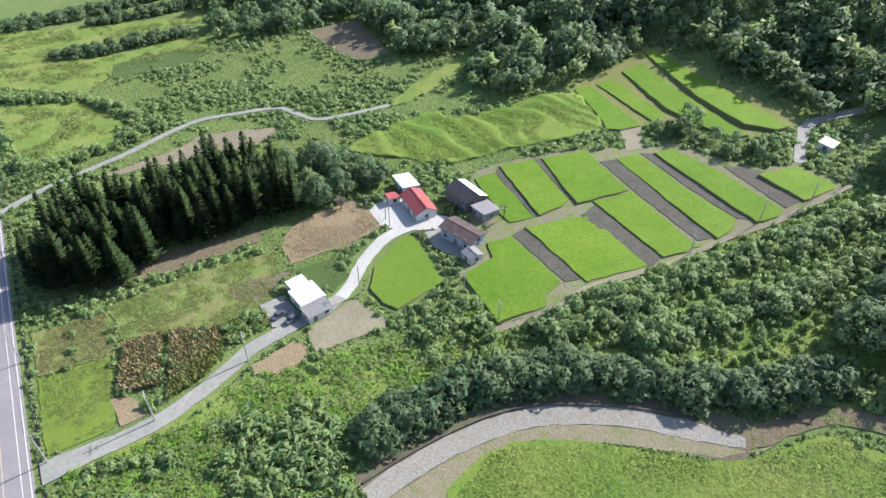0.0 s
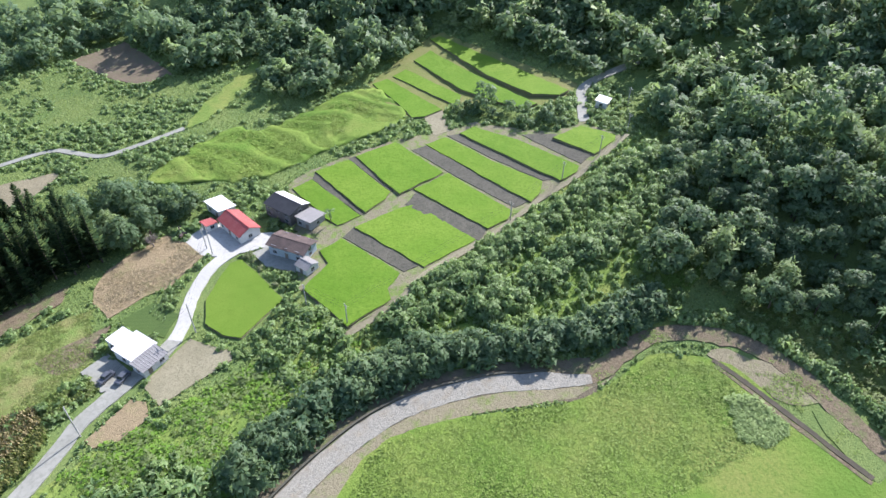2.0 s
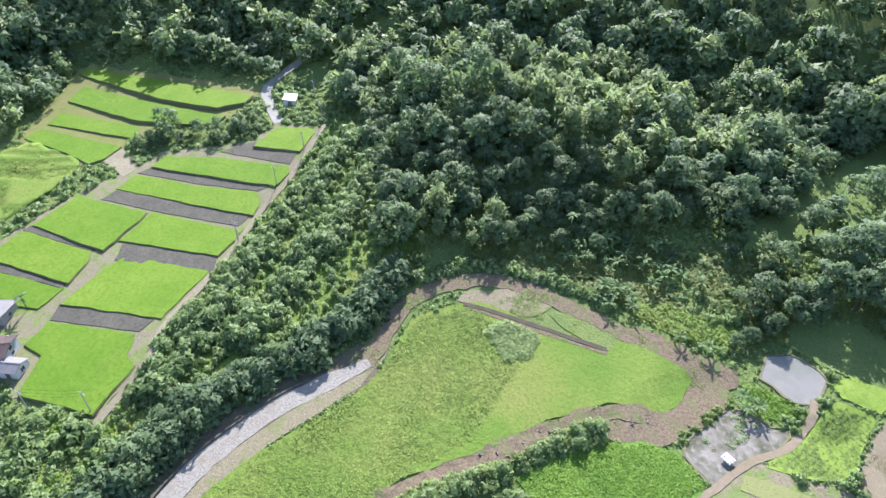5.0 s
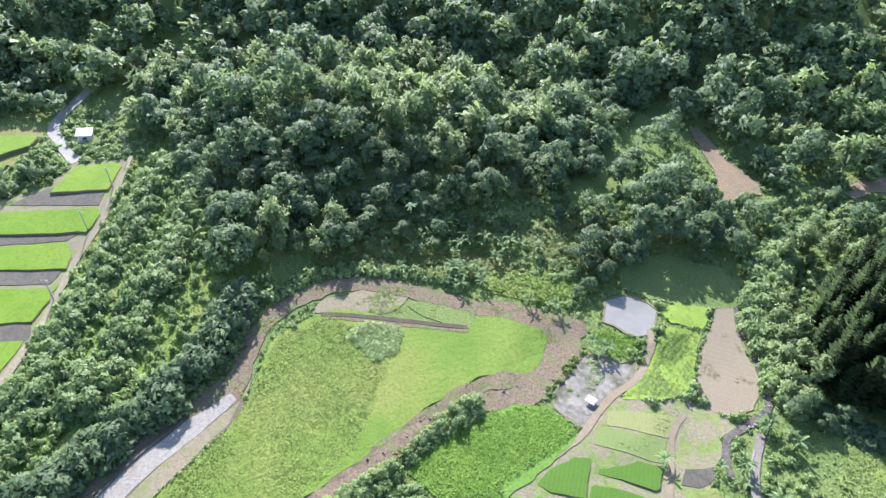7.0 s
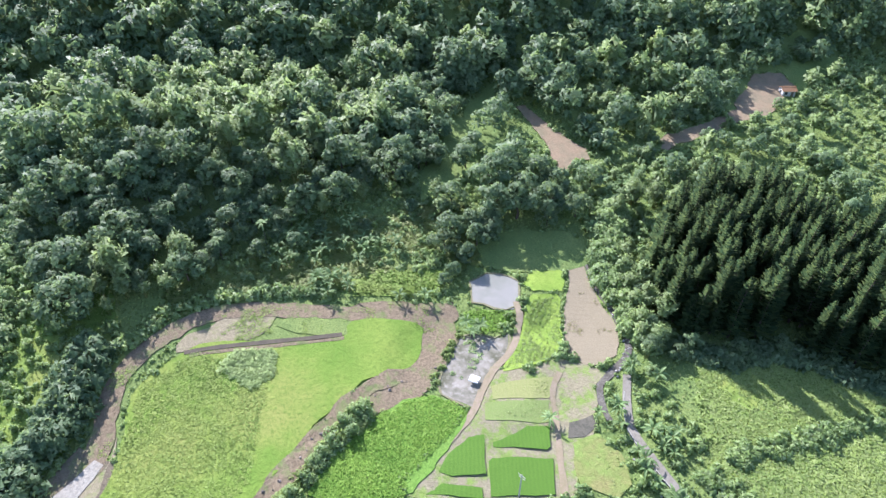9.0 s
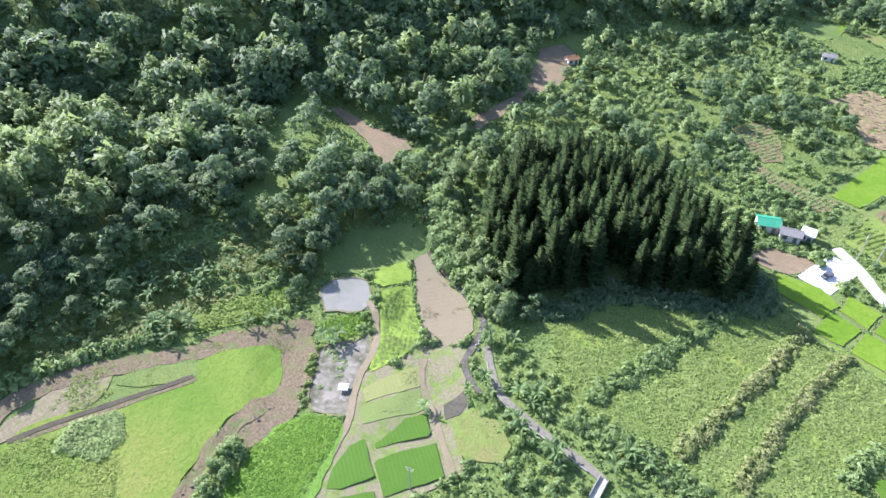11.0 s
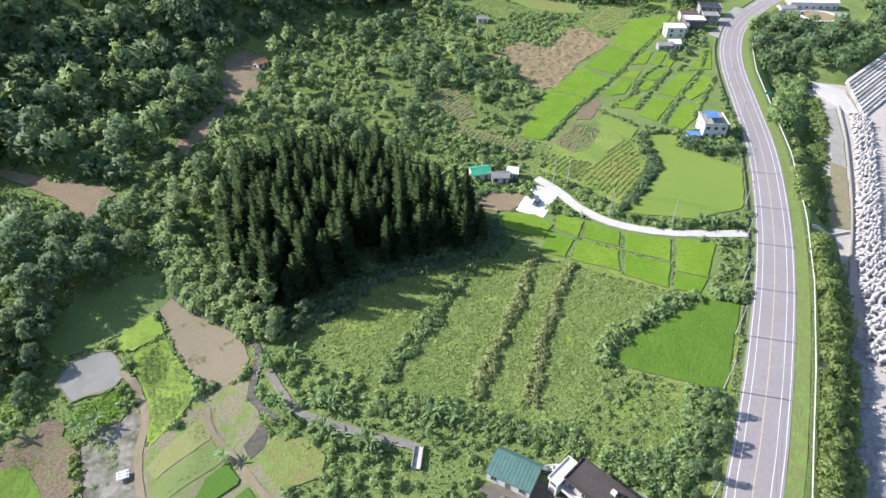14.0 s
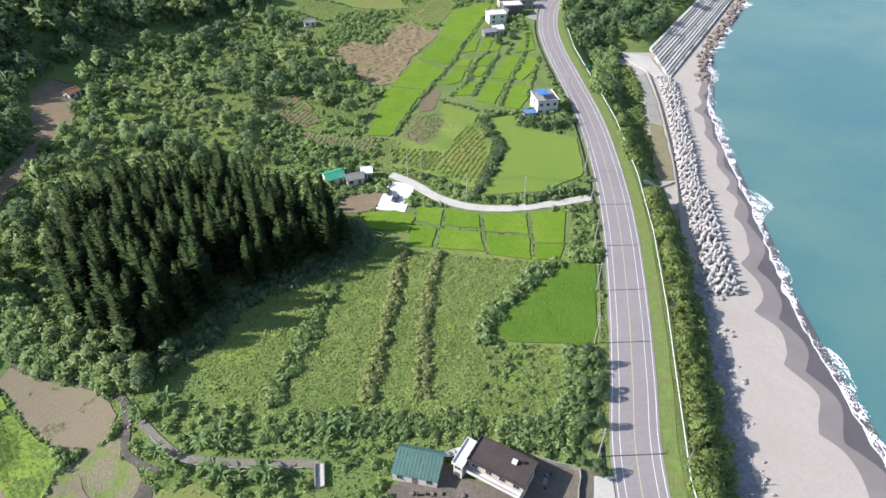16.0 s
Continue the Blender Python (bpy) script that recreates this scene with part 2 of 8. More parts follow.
def water_material(name, c1, c2, c3, rough, wave, wave_depth, scale):
    m, nt, bs = nodes_of(name)
    col = mixed(nt, spread(nt, noise_at(nt, scale, 3), 0.35, 0.65), c1, c2)
    col = mixed(nt, spread(nt, noise_at(nt, scale * 3.1, 4), 0.5, 0.8), col, c3)
    nt.links.new(col, bs.inputs["Base Color"])
    bs.inputs["Roughness"].default_value = rough
    bs.inputs["IOR"].default_value = 1.33
    bumped(nt, bs, noise_at(nt, wave, 4, 0.65), 0.35, wave_depth)
    return m


SEA = water_material("sea_water", (0.062, 0.165, 0.164), (0.102, 0.198, 0.178), (0.05, 0.146, 0.164), 0.3, 0.35, 0.3, 0.012)
POND = water_material("pond_water", (0.2, 0.2, 0.175), (0.15, 0.16, 0.125), (0.225, 0.222, 0.195), 0.3, 0.5, 0.05, 0.1)
MUD = water_material("muddy_water", (0.22, 0.208, 0.172), (0.085, 0.088, 0.056), (0.3, 0.29, 0.25), 0.75, 0.6, 0.08, 0.22)
MUD.node_tree.nodes["Principled BSDF"].inputs["Specular IOR Level"].default_value = 0.1
FOAM = surface("foam", (0.779, 0.798, 0.798), (0.712, 0.741, 0.741), None, 0.5, 3.0, 0.8, 0.4, 0.1)


# ---- the lie of the land ----
ROAD_LINE = [(40, -3000), (40, -420), (40.2, -150), (39.8, -40), (40, 20), (42.2, 72), (47.3, 100), (52, 125), (57.5, 160),
             (61, 195), (62.6, 240), (60.5, 285), (58.5, 325), (60, 360), (68, 400), (90, 450), (130, 520), (160, 3000)]
HILL_FOOT = [(-3000, -180), (-330, -190), (-200, -246), (-100, -285), (-50, -262), (40, -255), (110, -240), (160, -205),
             (240, -190), (300, -165), (380, -130), (500, -110), (3000, -110)]
SHORE = [(100, -3000), (104, 0), (106, 86), (106.6, 120), (108, 141), (112, 164), (119.3, 220), (126.3, 267), (150, 337),
         (210, 442), (280, 560), (300, 3000)]
SEA_LEVEL = -9.2


def softplus(v, s):
    return s * np.logaddexp(0, np.asarray(v, float) / s)


def road_x(y):
    return np.interp(y, [p[1] for p in ROAD_LINE], [p[0] for p in ROAD_LINE])


def shore_x(y):
    return np.interp(y, [p[1] for p in SHORE], [p[0] for p in SHORE])


REVET_TOP = [(112.5, 333), (190, 458)]


def height(x, y):
    """Ground height: coastal flat, gentle rise inland, a wooded spur, hills behind, embankment and beach towards the sea."""
    x, y = np.asarray(x, float), np.asarray(y, float)
    z = 0.055 * softplus(np.minimum(-x, 300) - 45, 12)
    hill = 0.56 * softplus(np.interp(y, [p[0] for p in HILL_FOOT], [p[1] for p in HILL_FOOT]) - x, 14)
    z = z + 150 * np.tanh(hill / 150)
    z = z + 17 * np.exp(-((x + 208) / 42) ** 2 - (y / 52) ** 2)
    z = z - 2.5 * np.exp(-((x + 100) / 40) ** 2 - ((y - 75) / 45) ** 2)
    z = z + 0.5 * np.sin(x * 0.061 + 1) * np.sin(y * 0.053) * np.clip((-x - 30) / 60, 0, 1)
    for px, py, r, level in ((-109.5, 71.5, 10.0, 2.0), (-87.5, 53.0, 15.0, 1.0)):   # level ground round the two ponds
        w = np.clip((r + 9 - np.hypot(x - px, y - py)) / 9, 0, 1)
        z = z + (level - z) * w * w * (3 - 2 * w)
    edge = road_x(y) + 11
    k = np.clip((x - edge) / 11, 0, 1)
    z = z - 7.6 * k * k * (3 - 2 * k)
    z = z - 1.6 * np.maximum(x - edge - 11, 0) / np.maximum(shore_x(y) - edge - 11, 8)
    w = np.clip((REVET_TOP[0][0] - 1 + 0.62 * (y - REVET_TOP[0][1]) - x) / 3, 0, 1) * np.clip((y - 340) / 9, 0, 1)   # level headland behind the revetment
    z = z + np.maximum(-2.9 - z, 0) * w
    return np.maximum(z, -14)


def hz(x, y):
    return float(height(x, y))


# ---- mesh helpers ----
def mesh_from(name, verts, faces, material, smooth=False):
    me = bpy.data.meshes.new(name)
    me.from_pydata([tuple(v) for v in verts], [], [tuple(f) for f in faces])
    me.materials.append(material)
    if smooth:
        me.polygons.foreach_set("use_smooth", [True] * len(me.polygons))
    me.update()
    return me


def quads_mesh(name, corners, material, tri=False):
    """One mesh from an array (n, 4, 3) of loose four-cornered leaves, or (n, 3, 3) of three-cornered ones."""
    n, k = corners.shape[0], corners.shape[1]
    me = bpy.data.meshes.new(name)
    me.vertices.add(n * k)
    me.vertices.foreach_set("co", corners.astype(np.float32).ravel())
    me.loops.add(n * k)
    me.loops.foreach_set("vertex_index", np.arange(n * k, dtype=np.int32))
    me.polygons.add(n)
    me.polygons.foreach_set("loop_start", np.arange(0, n * k, k, dtype=np.int32))
    me.materials.append(material)
    me.update(calc_edges=True)
    return me


def bm_mesh(name, bm, material, smooth=False):
    me = bpy.data.meshes.new(name)
    bm.to_mesh(me)
    bm.free()
    me.materials.append(material)
    if smooth:
        me.polygons.foreach_set("use_smooth", [True] * len(me.polygons))
    return me


def part(name, data, parent, label="", material=None, at=None):
    """Links a mesh (or a bmesh with its material) as one part of a thing."""
    if material is not None:
        data = bm_mesh(name, data, material)
    ob = new(name, data)
    ob.parent = parent
    if at is not None:
        ob.matrix_local = at
    if label:
        ob["label"] = label
    return ob


def thing(name, label, category, m=None, group="", kind=""):
    ob = new(name)
    ob.empty_display_size = 0.5
    if m is not None:
        ob.matrix_world = m
    return tagged(ob, label, category, group, kind)


def box(bm, sx, sy, sz, at=(0, 0, 0), rot=None, bevel=0.0):
    """Adds a box to bm: its base centre at 'at'."""
    made = bmesh.ops.create_cube(bm, size=1.0)["verts"]
    m = Matrix.Translation(at) @ (rot or Matrix.Identity(4)) @ Matrix.Translation((0, 0, sz / 2)) @ Matrix.Diagonal((sx, sy, sz, 1))
    bmesh.ops.transform(bm, matrix=m, verts=made)
    if bevel:
        edges = list({e for v in made for e in v.link_edges})
        bmesh.ops.bevel(bm, geom=edges, offset=bevel, segments=1, affect="EDGES")
    return bm


def boxes(*items):
    bm = bmesh.new()
    for it in items:
        box(bm, *it)
    return bm


def tube(bm, points, radii, sides=6, cap=True):
    """A tapered tube through points."""
    rings = []
    pts = [Vector(p) for p in points]
    for i, p in enumerate(pts):
        d = (pts[min(i + 1, len(pts) - 1)] - pts[max(i - 1, 0)]).normalized()
        a = d.orthogonal().normalized()
        b = d.cross(a)
        rings.append([bm.verts.new(p + radii[i] * (math.cos(2 * math.pi * k / sides) * a + math.sin(2 * math.pi * k / sides) * b)) for k in range(sides)])
    for r, s in zip(rings, rings[1:]):
        for k in range(sides):
            bm.faces.new((r[k], r[(k + 1) % sides], s[(k + 1) % sides], s[k]))
    if cap:
        bm.faces.new(rings[-1])
        bm.faces.new(rings[0][::-1])
    return bm


def curve_points(points, step=2.0, closed=False):
    """Catmull-Rom through plan points, resampled."""
    p = [np.array(q, float) for q in points]
    n = len(p)
    out = []
    for i in range(n if closed else n - 1):
        if closed:
            a, b, c, d = p[i - 1], p[i], p[(i + 1) % n], p[(i + 2) % n]
        else:
            a, b, c, d = p[max(i - 1, 0)], p[i], p[i + 1], p[min(i + 2, n - 1)]
        k = max(1, int(np.linalg.norm(c - b) / step))
        for j in range(k):
            t = j / k
            out.append(0.5 * (2 * b + (c - a) * t + (2 * a - 5 * b + 4 * c - d) * t * t + (3 * b - a - 3 * c + d) * t ** 3))
    if not closed:
        out.append(p[-1])
    return np.array(out)


def edge_points(points, step=2.0):
    """A closed outline with straight sides, resampled."""
    p = np.array(points, float)
    out = []
    for a, b in zip(p, np.roll(p, -1, 0)):
        k = max(1, int(np.linalg.norm(b - a) / step))
        out += [a + (b - a) * j / k for j in range(k)]
    return np.array(out)


def inside(poly, xs, ys):
    poly = np.asarray(poly, float)
    x1, y1 = poly[:, 0], poly[:, 1]
    x2, y2 = np.roll(x1, -1), np.roll(y1, -1)
    res = np.zeros(len(xs), bool)
    for a, b, c, d in zip(x1, y1, x2, y2):
        if b == d:
            continue
        hit = (ys > min(b, d)) & (ys <= max(b, d)) & (xs < a + (ys - b) * (c - a) / (d - b))
        res ^= hit
    return res


def roughened(outline, amount, seed):
    """Pushes an outline in and out by slow noise, so that it is not ruled."""
    out = []
    for x, y in outline:
        v = Vector((x * 0.21 + seed, y * 0.21, seed * 0.37))
        out.append((x + amount * noise.noise(v), y + amount * noise.noise(v + Vector((31, 7, 3)))))
    return np.array(out)


def grown(poly, d):
    """An outline grown outwards by d."""
    p = np.asarray(poly, float)
    nxt, prv = np.roll(p, -1, 0), np.roll(p, 1, 0)
    t = nxt - prv
    t /= np.maximum(np.linalg.norm(t, axis=1)[:, None], 1e-6)
    area = np.sum(p[:, 0] * nxt[:, 1] - nxt[:, 0] * p[:, 1])
    nrm = np.stack([t[:, 1], -t[:, 0]], 1) * (1 if area > 0 else -1)
    return p + nrm * d


def sheet_mesh(name, outline, z_of, thick, material, step=3.0, relief=0.0):
    """A sheet over an outline: a triangulated top at z_of(x, y), and a rim that goes thick down."""
    from mathutils import geometry
    o = np.asarray(outline, float)
    n = len(o)
    lo, hi = o.min(0), o.max(0)
    gx, gy = np.meshgrid(np.arange(lo[0], hi[0], step), np.arange(lo[1], hi[1], step * 0.87))
    gx = gx + (np.arange(gx.shape[0]) % 2)[:, None] * step / 2
    gx, gy = gx.ravel(), gy.ravel()
    keep = inside(grown(o, -step * 0.45), gx, gy)
    pts = [Vector(p) for p in o] + [Vector((a, b)) for a, b in zip(gx[keep], gy[keep])]
    vs, _, fs, _, _, _ = geometry.delaunay_2d_cdt(pts, [(i, (i + 1) % n) for i in range(n)], [], 1, 1e-4)
    xy = np.array([tuple(v) for v in vs])
    zz = z_of(xy[:, 0], xy[:, 1])
    if relief:
        zz = zz + np.array([relief * noise.noise(Vector((a * 0.35, b * 0.35, 5.0))) for a, b in xy])
    verts = [(a, b, c) for (a, b), c in zip(xy, zz)]
    faces = []
    for f in fs:
        a, b, c = xy[f[0]], xy[f[1]], xy[f[2]]
        up = (b[0] - a[0]) * (c[1] - a[1]) - (b[1] - a[1]) * (c[0] - a[0]) > 0
        faces.append(tuple(f) if up else tuple(f[::-1]))
    if thick:
        count = {}
        for f in faces:
            for i in range(len(f)):
                e = (f[i], f[(i + 1) % len(f)])
                count[e] = 1
        rim = [e for e in count if (e[1], e[0]) not in count]
        low = {}
        for a, b in rim:
            for v in (a, b):
                if v not in low:
                    low[v] = len(verts)
                    verts.append((verts[v][0], verts[v][1], verts[v][2] - thick))
            faces.append((b, a, low[a], low[b]))
    return mesh_from(name, verts, faces, material)


OPEN = []      # outlines in which nothing wild grows
SOFT = set()   # those of them that carry grass


def ground_sheet(name, label, category, outline, material, off=0.2, curved=False, rag=0.6, step=3.0, kind="structure", clear=True, relief=0.0, banks=0.0):
    o = curve_points(outline, 2.0, True) if curved else edge_points(outline, 2.0)
    o = roughened(o, rag, len(OPEN) * 1.7)
    if clear:
        if material in (MEADOW, GRASS, DRYGRASS, DRY_MEADOW, LIME_CROP):
            SOFT.add(len(OPEN))
        OPEN.append(o)

    def top(x, y):
        """The lie of the sheet; banks: old terrace steps that wind along the contour."""
        z = height(x, y) + off
        if banks:
            w = np.array([noise.noise(Vector((a * 0.035, b * 0.035, 2.0))) for a, b in zip(x, y)])
            v = (x + 0.25 * y + 16 * w) / 9.0
            z = z + banks * (0.6 * np.tanh(4 * np.sin(2 * math.pi * v)) + 0.5 * np.sin(2 * math.pi * v * 0.5))
        return z

    me = sheet_mesh(name, o, top, 0.6, material, step, relief)
    if banks:
        me.polygons.foreach_set("use_smooth", [True] * len(me.polygons))
    ob = new(name, me)
    return tagged(ob, label, category, "", kind)


def ribbon_mesh(name, line, width, material, off, thick=0.5, rag=0.0, step=2.0, z_of=None):
    c = curve_points(line, step)
    t = np.gradient(c, axis=0)
    t /= np.maximum(np.linalg.norm(t, axis=1)[:, None], 1e-9)
    nrm = np.stack([-t[:, 1], t[:, 0]], 1)
    w = np.asarray(width, float) * np.ones(len(c)) if np.ndim(width) == 0 else np.interp(np.linspace(0, 1, len(c)), np.linspace(0, 1, len(width)), width)
    verts, faces = [], []
    cols = 5
    for i, (p, q) in enumerate(zip(c, nrm)):
        for j in range(cols):
            f = j / (cols - 1) - 0.5
            wob = rag * noise.noise(Vector((p[0] * 0.3, p[1] * 0.3, j * 9.0))) if j in (0, cols - 1) else 0
            x, y = p + q * (f * w[i] + wob)
            z = hz(x, y) if z_of is None else z_of(x, y)
            verts.append((x, y, z + off))
        for j in (0, cols - 1):
            x, y, z = verts[len(verts) - cols + j if j == 0 else len(verts) - 2]
            verts.append((x, y, z - thick))
    k = cols + 2
    for i in range(len(c) - 1):
        a, b = i * k, (i + 1) * k
        for j in range(cols - 1):
            faces.append((a + j, a + j + 1, b + j + 1, b + j)[::-1])
        faces.append((a, b, b + cols, a + cols)[::-1])
        faces.append((a + cols - 1, a + cols + 1, b + cols + 1, b + cols - 1)[::-1])
    return mesh_from(name, verts, faces, material)


def lane(name, label, line, width, material, off=0.28, rag=0.3, category="lane", clear=1.0):
    c = curve_points(line, 3.0)
    t = np.gradient(c, axis=0)
    t /= np.maximum(np.linalg.norm(t, axis=1)[:, None], 1e-9)
    nrm = np.stack([-t[:, 1], t[:, 0]], 1)
    wm = (max(width) if np.ndim(width) else width) / 2 + clear
    OPEN.append(np.concatenate([c + nrm * wm, (c - nrm * wm)[::-1]]))
    ob = new(name, ribbon_mesh(name, line, width, material, off, 0.6, rag))
    return tagged(ob, label, category, "", "structure")


# ---- ground, sea and beach ----
def ground():
    xs = np.concatenate([np.linspace(-4000, -420, 14), np.arange(-400, 216, 4.0), np.linspace(226, 420, 12)])
    ys = np.concatenate([np.linspace(-4000, -480, 14), np.arange(-460, 480, 4.0), np.linspace(500, 4000, 14)])
    gx, gy = np.meshgrid(xs, ys)
    verts = np.stack([gx.ravel(), gy.ravel(), height(gx, gy).ravel()], 1)
    nx = len(xs)
    i = np.arange(len(ys) - 1)[:, None] * nx + np.arange(nx - 1)[None]
    i = i.ravel()
    me = mesh_from("ground", verts, np.stack([i, i + 1, i + nx + 1, i + nx], 1), GRASS, True)
    tagged(new("ground", me), "grassy coastal land that rises to hills", "ground", "", "structure")


ground()


def sea():
    ys = np.concatenate([np.linspace(-4000, -100, 8), np.arange(0, 600, 20.0), np.linspace(640, 4000, 10)])
    xs = np.concatenate([[80], np.arange(100, 420, 16.0), np.linspace(450, 4500, 10)])
    gx, gy = np.meshgrid(xs, ys)
    verts = np.stack([gx.ravel(), gy.ravel(), np.full(gx.size, SEA_LEVEL)], 1)
    nx = len(xs)
    i = (np.arange(len(ys) - 1)[:, None] * nx + np.arange(nx - 1)[None]).ravel()
    me = mesh_from("sea", verts, np.stack([i, i + 1, i + nx + 1, i + nx], 1), SEA)
    tagged(new("sea", me), "calm turquoise sea water beside the beach", "sea", "", "structure")


sea()


def strip_sheet(name, label, category, x_lo, x_hi, y0, y1, material, off, step=2.0, cells=10):
    """A sheet between two lines x_lo(y) and x_hi(y)."""
    ys = np.arange(y0, y1, step)
    verts, faces = [], []
    for y in ys:
        a, b = x_lo(y), x_hi(y)
        for j in range(cells + 1):
            x = a + (b - a) * j / cells
            verts.append((x, y, hz(x, y) + off))
    k = cells + 1
    for i in range(len(ys) - 1):
        for j in range(cells):
            faces.append((i * k + j, i * k + j + 1, (i + 1) * k + j + 1, (i + 1) * k + j))
    return tagged(new(name, mesh_from(name, verts, faces, material)), label, category, "", "structure")


def foot_x(y):
    return road_x(y) + 21.5


def cusps(y):
    """Wet scallops that the waves leave along the beach."""
    arc = (y - 112) / 22 + 0.28 * noise.noise(Vector((y * 0.025, 8, 1)))
    return (1 - abs(math.sin(math.pi * arc))) * (1.0 + 0.5 * noise.noise(Vector((y * 0.045, 2, 6))))


strip_sheet("beach", "grey sand beach with soft scalloped tide marks", "beach", lambda y: max(float(foot_x(y)) - 2, 113.5 + 0.62 * (y - 333) if y > 338 else -99), lambda y: float(shore_x(y)) + 0.2, -80, 480, SAND, 0.12, 2.0, 14)
strip_sheet("damp_sand", "scalloped damp sand above the waterline", "sand", lambda y: float(shore_x(y)) - (9.2 - 3.4 * min(max((y - 150) / 40, 0), 1)) - (5.0 - 2.5 * min(max((y - 150) / 40, 0), 1)) * cusps(y) - 1.6 * noise.noise(Vector((y * 0.11, 3, 1))), lambda y: float(shore_x(y)) + 0.4, -80, 460, DAMP_SAND, 0.16, 1.0, 6)
strip_sheet("wet_sand", "dark wet sand along the waterline", "sand", lambda y: float(shore_x(y)) - (4.2 - 1.4 * min(max((y - 150) / 40, 0), 1)) - (4.4 - 2.4 * min(max((y - 150) / 40, 0), 1)) * cusps(y + 2.5) - 1.8 * noise.noise(Vector((y * 0.07, 5, 1))), lambda y: float(shore_x(y)) + 0.6, -80, 460, WET_SAND, 0.2, 1.0, 6)
strip_sheet("pebble_slope", "grey pebbles at the foot of the embankment", "pebbles", lambda y: float(foot_x(y)) - 9, lambda y: float(foot_x(y)) + 6.5 + 3.5 * noise.noise(Vector((y * 0.1, 0, 0))) + 1.2 * noise.noise(Vector((y * 0.5, 0, 4))), -80, 150, PEBBLE, 0.2, 1.0, 8)


def surf():
    """Lacy foam: a thin run-up line, and behind it broken patches with a web of bubbles."""
    rng = np.random.default_rng(4)
    ys = np.arange(50, 460, 0.19)
    out = []
    for y in ys:
        swell = noise.noise(Vector((y * 0.05, 1, 7))) + 0.4 * noise.noise(Vector((y * 0.16, 2, 7)))
        edge = float(shore_x(y)) - 2.2 + 2.2 * noise.noise(Vector((y * 0.06, 9, 2))) + 1.1 * noise.noise(Vector((y * 0.2, 4, 2)))
        thick = 1.3 + 7.0 * max(0.0, swell + 0.22)
        n = int(thick / 0.19) + 3
        for k in range(n):
            off = k * 0.19 + rng.uniform(-0.09, 0.09)
            x = edge + off
            web = abs(noise.noise(Vector((x * 0.9, y * 0.6, 1)))) - 0.16 + 0.5 * noise.noise(Vector((x * 0.25, y * 0.25, 5)))
            if off < 0.35 or web < 0.07 - 0.16 * off / (thick + 0.3) or rng.uniform() < 0.07:
                r, a = rng.uniform(0.10, 0.2), rng.uniform(0, 6.28)
                z = max(SEA_LEVEL, hz(x, y) + 0.2) + 0.06 + rng.uniform(0, 0.04)
                out.append([(x + r * math.cos(a + j * 2.094), y + 1.35 * r * math.sin(a + j * 2.094), z) for j in range(3)])
    me = quads_mesh("surf_foam", np.array(out), FOAM)
    tagged(new("surf_foam", me), "white lacy wave foam along the shore", "foam", "", "stuff")


surf()


# ---- roads ----
ROAD_NEAR = [p for p in ROAD_LINE if -430 < p[1] < 530]
ROAD_NEAR = [(40, -900)] + ROAD_NEAR + [(145, 700)]


def highway():
    road = new("road", ribbon_mesh("road", ROAD_NEAR, 11.4, ASPHALT, 0.12, 0.5, 0.0, 4.0))
    tagged(road, "grey two-lane coast road with white edge lines", "road", "", "structure")
    c = curve_points(ROAD_NEAR, 4.0)
    t = np.gradient(c, axis=0)
    t /= np.linalg.norm(t, axis=1)[:, None]
    nrm = np.stack([t[:, 1], -t[:, 0]], 1)
    for off, w, material in ((-5.1, 0.18, LINE_WHITE), (-3.45, 0.15, LINE_WHITE), (-0.1, 0.26, LINE_YELLOW), (3.3, 0.15, LINE_WHITE), (5.1, 0.18, LINE_WHITE)):
        line = [tuple(p) for p in (c + nrm * off)]
        part("lane_marking", ribbon_mesh("lane_marking", line, w, material, 0.135, 0.01, 0.0, 4.0), road)
    OPEN.append(np.concatenate([c + nrm * 9.2, (c - nrm * 6.6)[::-1]]))
    verge = [tuple(p) for p in (c + nrm * 7.6)]
    tagged(new("verge", ribbon_mesh("verge", verge, 3.6, VERGE, 0.1, 0.3, 0.3, 4.0)), "mown green grass verge beside the coast road", "verge", "", "structure")
    gutter = [tuple(p) for p in (c - nrm * 7.3)]
    tagged(new("gutter", ribbon_mesh("gutter", gutter, 0.9, DARK, 0.1, 0.3, 0.15, 4.0)), "dark drainage channel beside the coast road", "drain", "", "structure")


highway()
lane("lane", "narrow grey concrete lane to the hamlet", [(33, -107.5), (24.5, -107.6), (14, -107.6), (5, -109), (-8.5, -114.4), (-17.3, -118.6), (-28.9, -120.6), (-38, -121.8), (-45, -124)], [6.0, 4.6, 4.2, 4.2, 4.2, 4.0], OLD_CONCRETE)
lane("lane", "pale sunlit concrete lane into the hamlet", [(-44.5, -123.8), (-49.5, -127), (-54, -131.5), (-59, -135.5), (-68.5, -140.5), (-80, -141), (-88.5, -137)], [3.8, 3.8, 4.0, 4.6, 5.0], CONCRETE, 0.285)
lane("lane", "narrow concrete lane past the conifer stand", [(34.5, -222.5), (22, -230.5), (6.5, -236.5), (-10.5, -243), (-24.5, -250), (-39.5, -255), (-55.5, -252), (-71.5, -247), (-76, -238.5), (-81.5, -226.5), (-94.5, -222), (-112, -219)], 2.6, OLD_CONCRETE)
lane("lane", "winding grey lane past the small hut", [(-267.5, -97), (-248.5, -104.5), (-233.5, -106.5), (-223, -102), (-205.5, -91.5)], 4.2, OLD_CONCRETE)
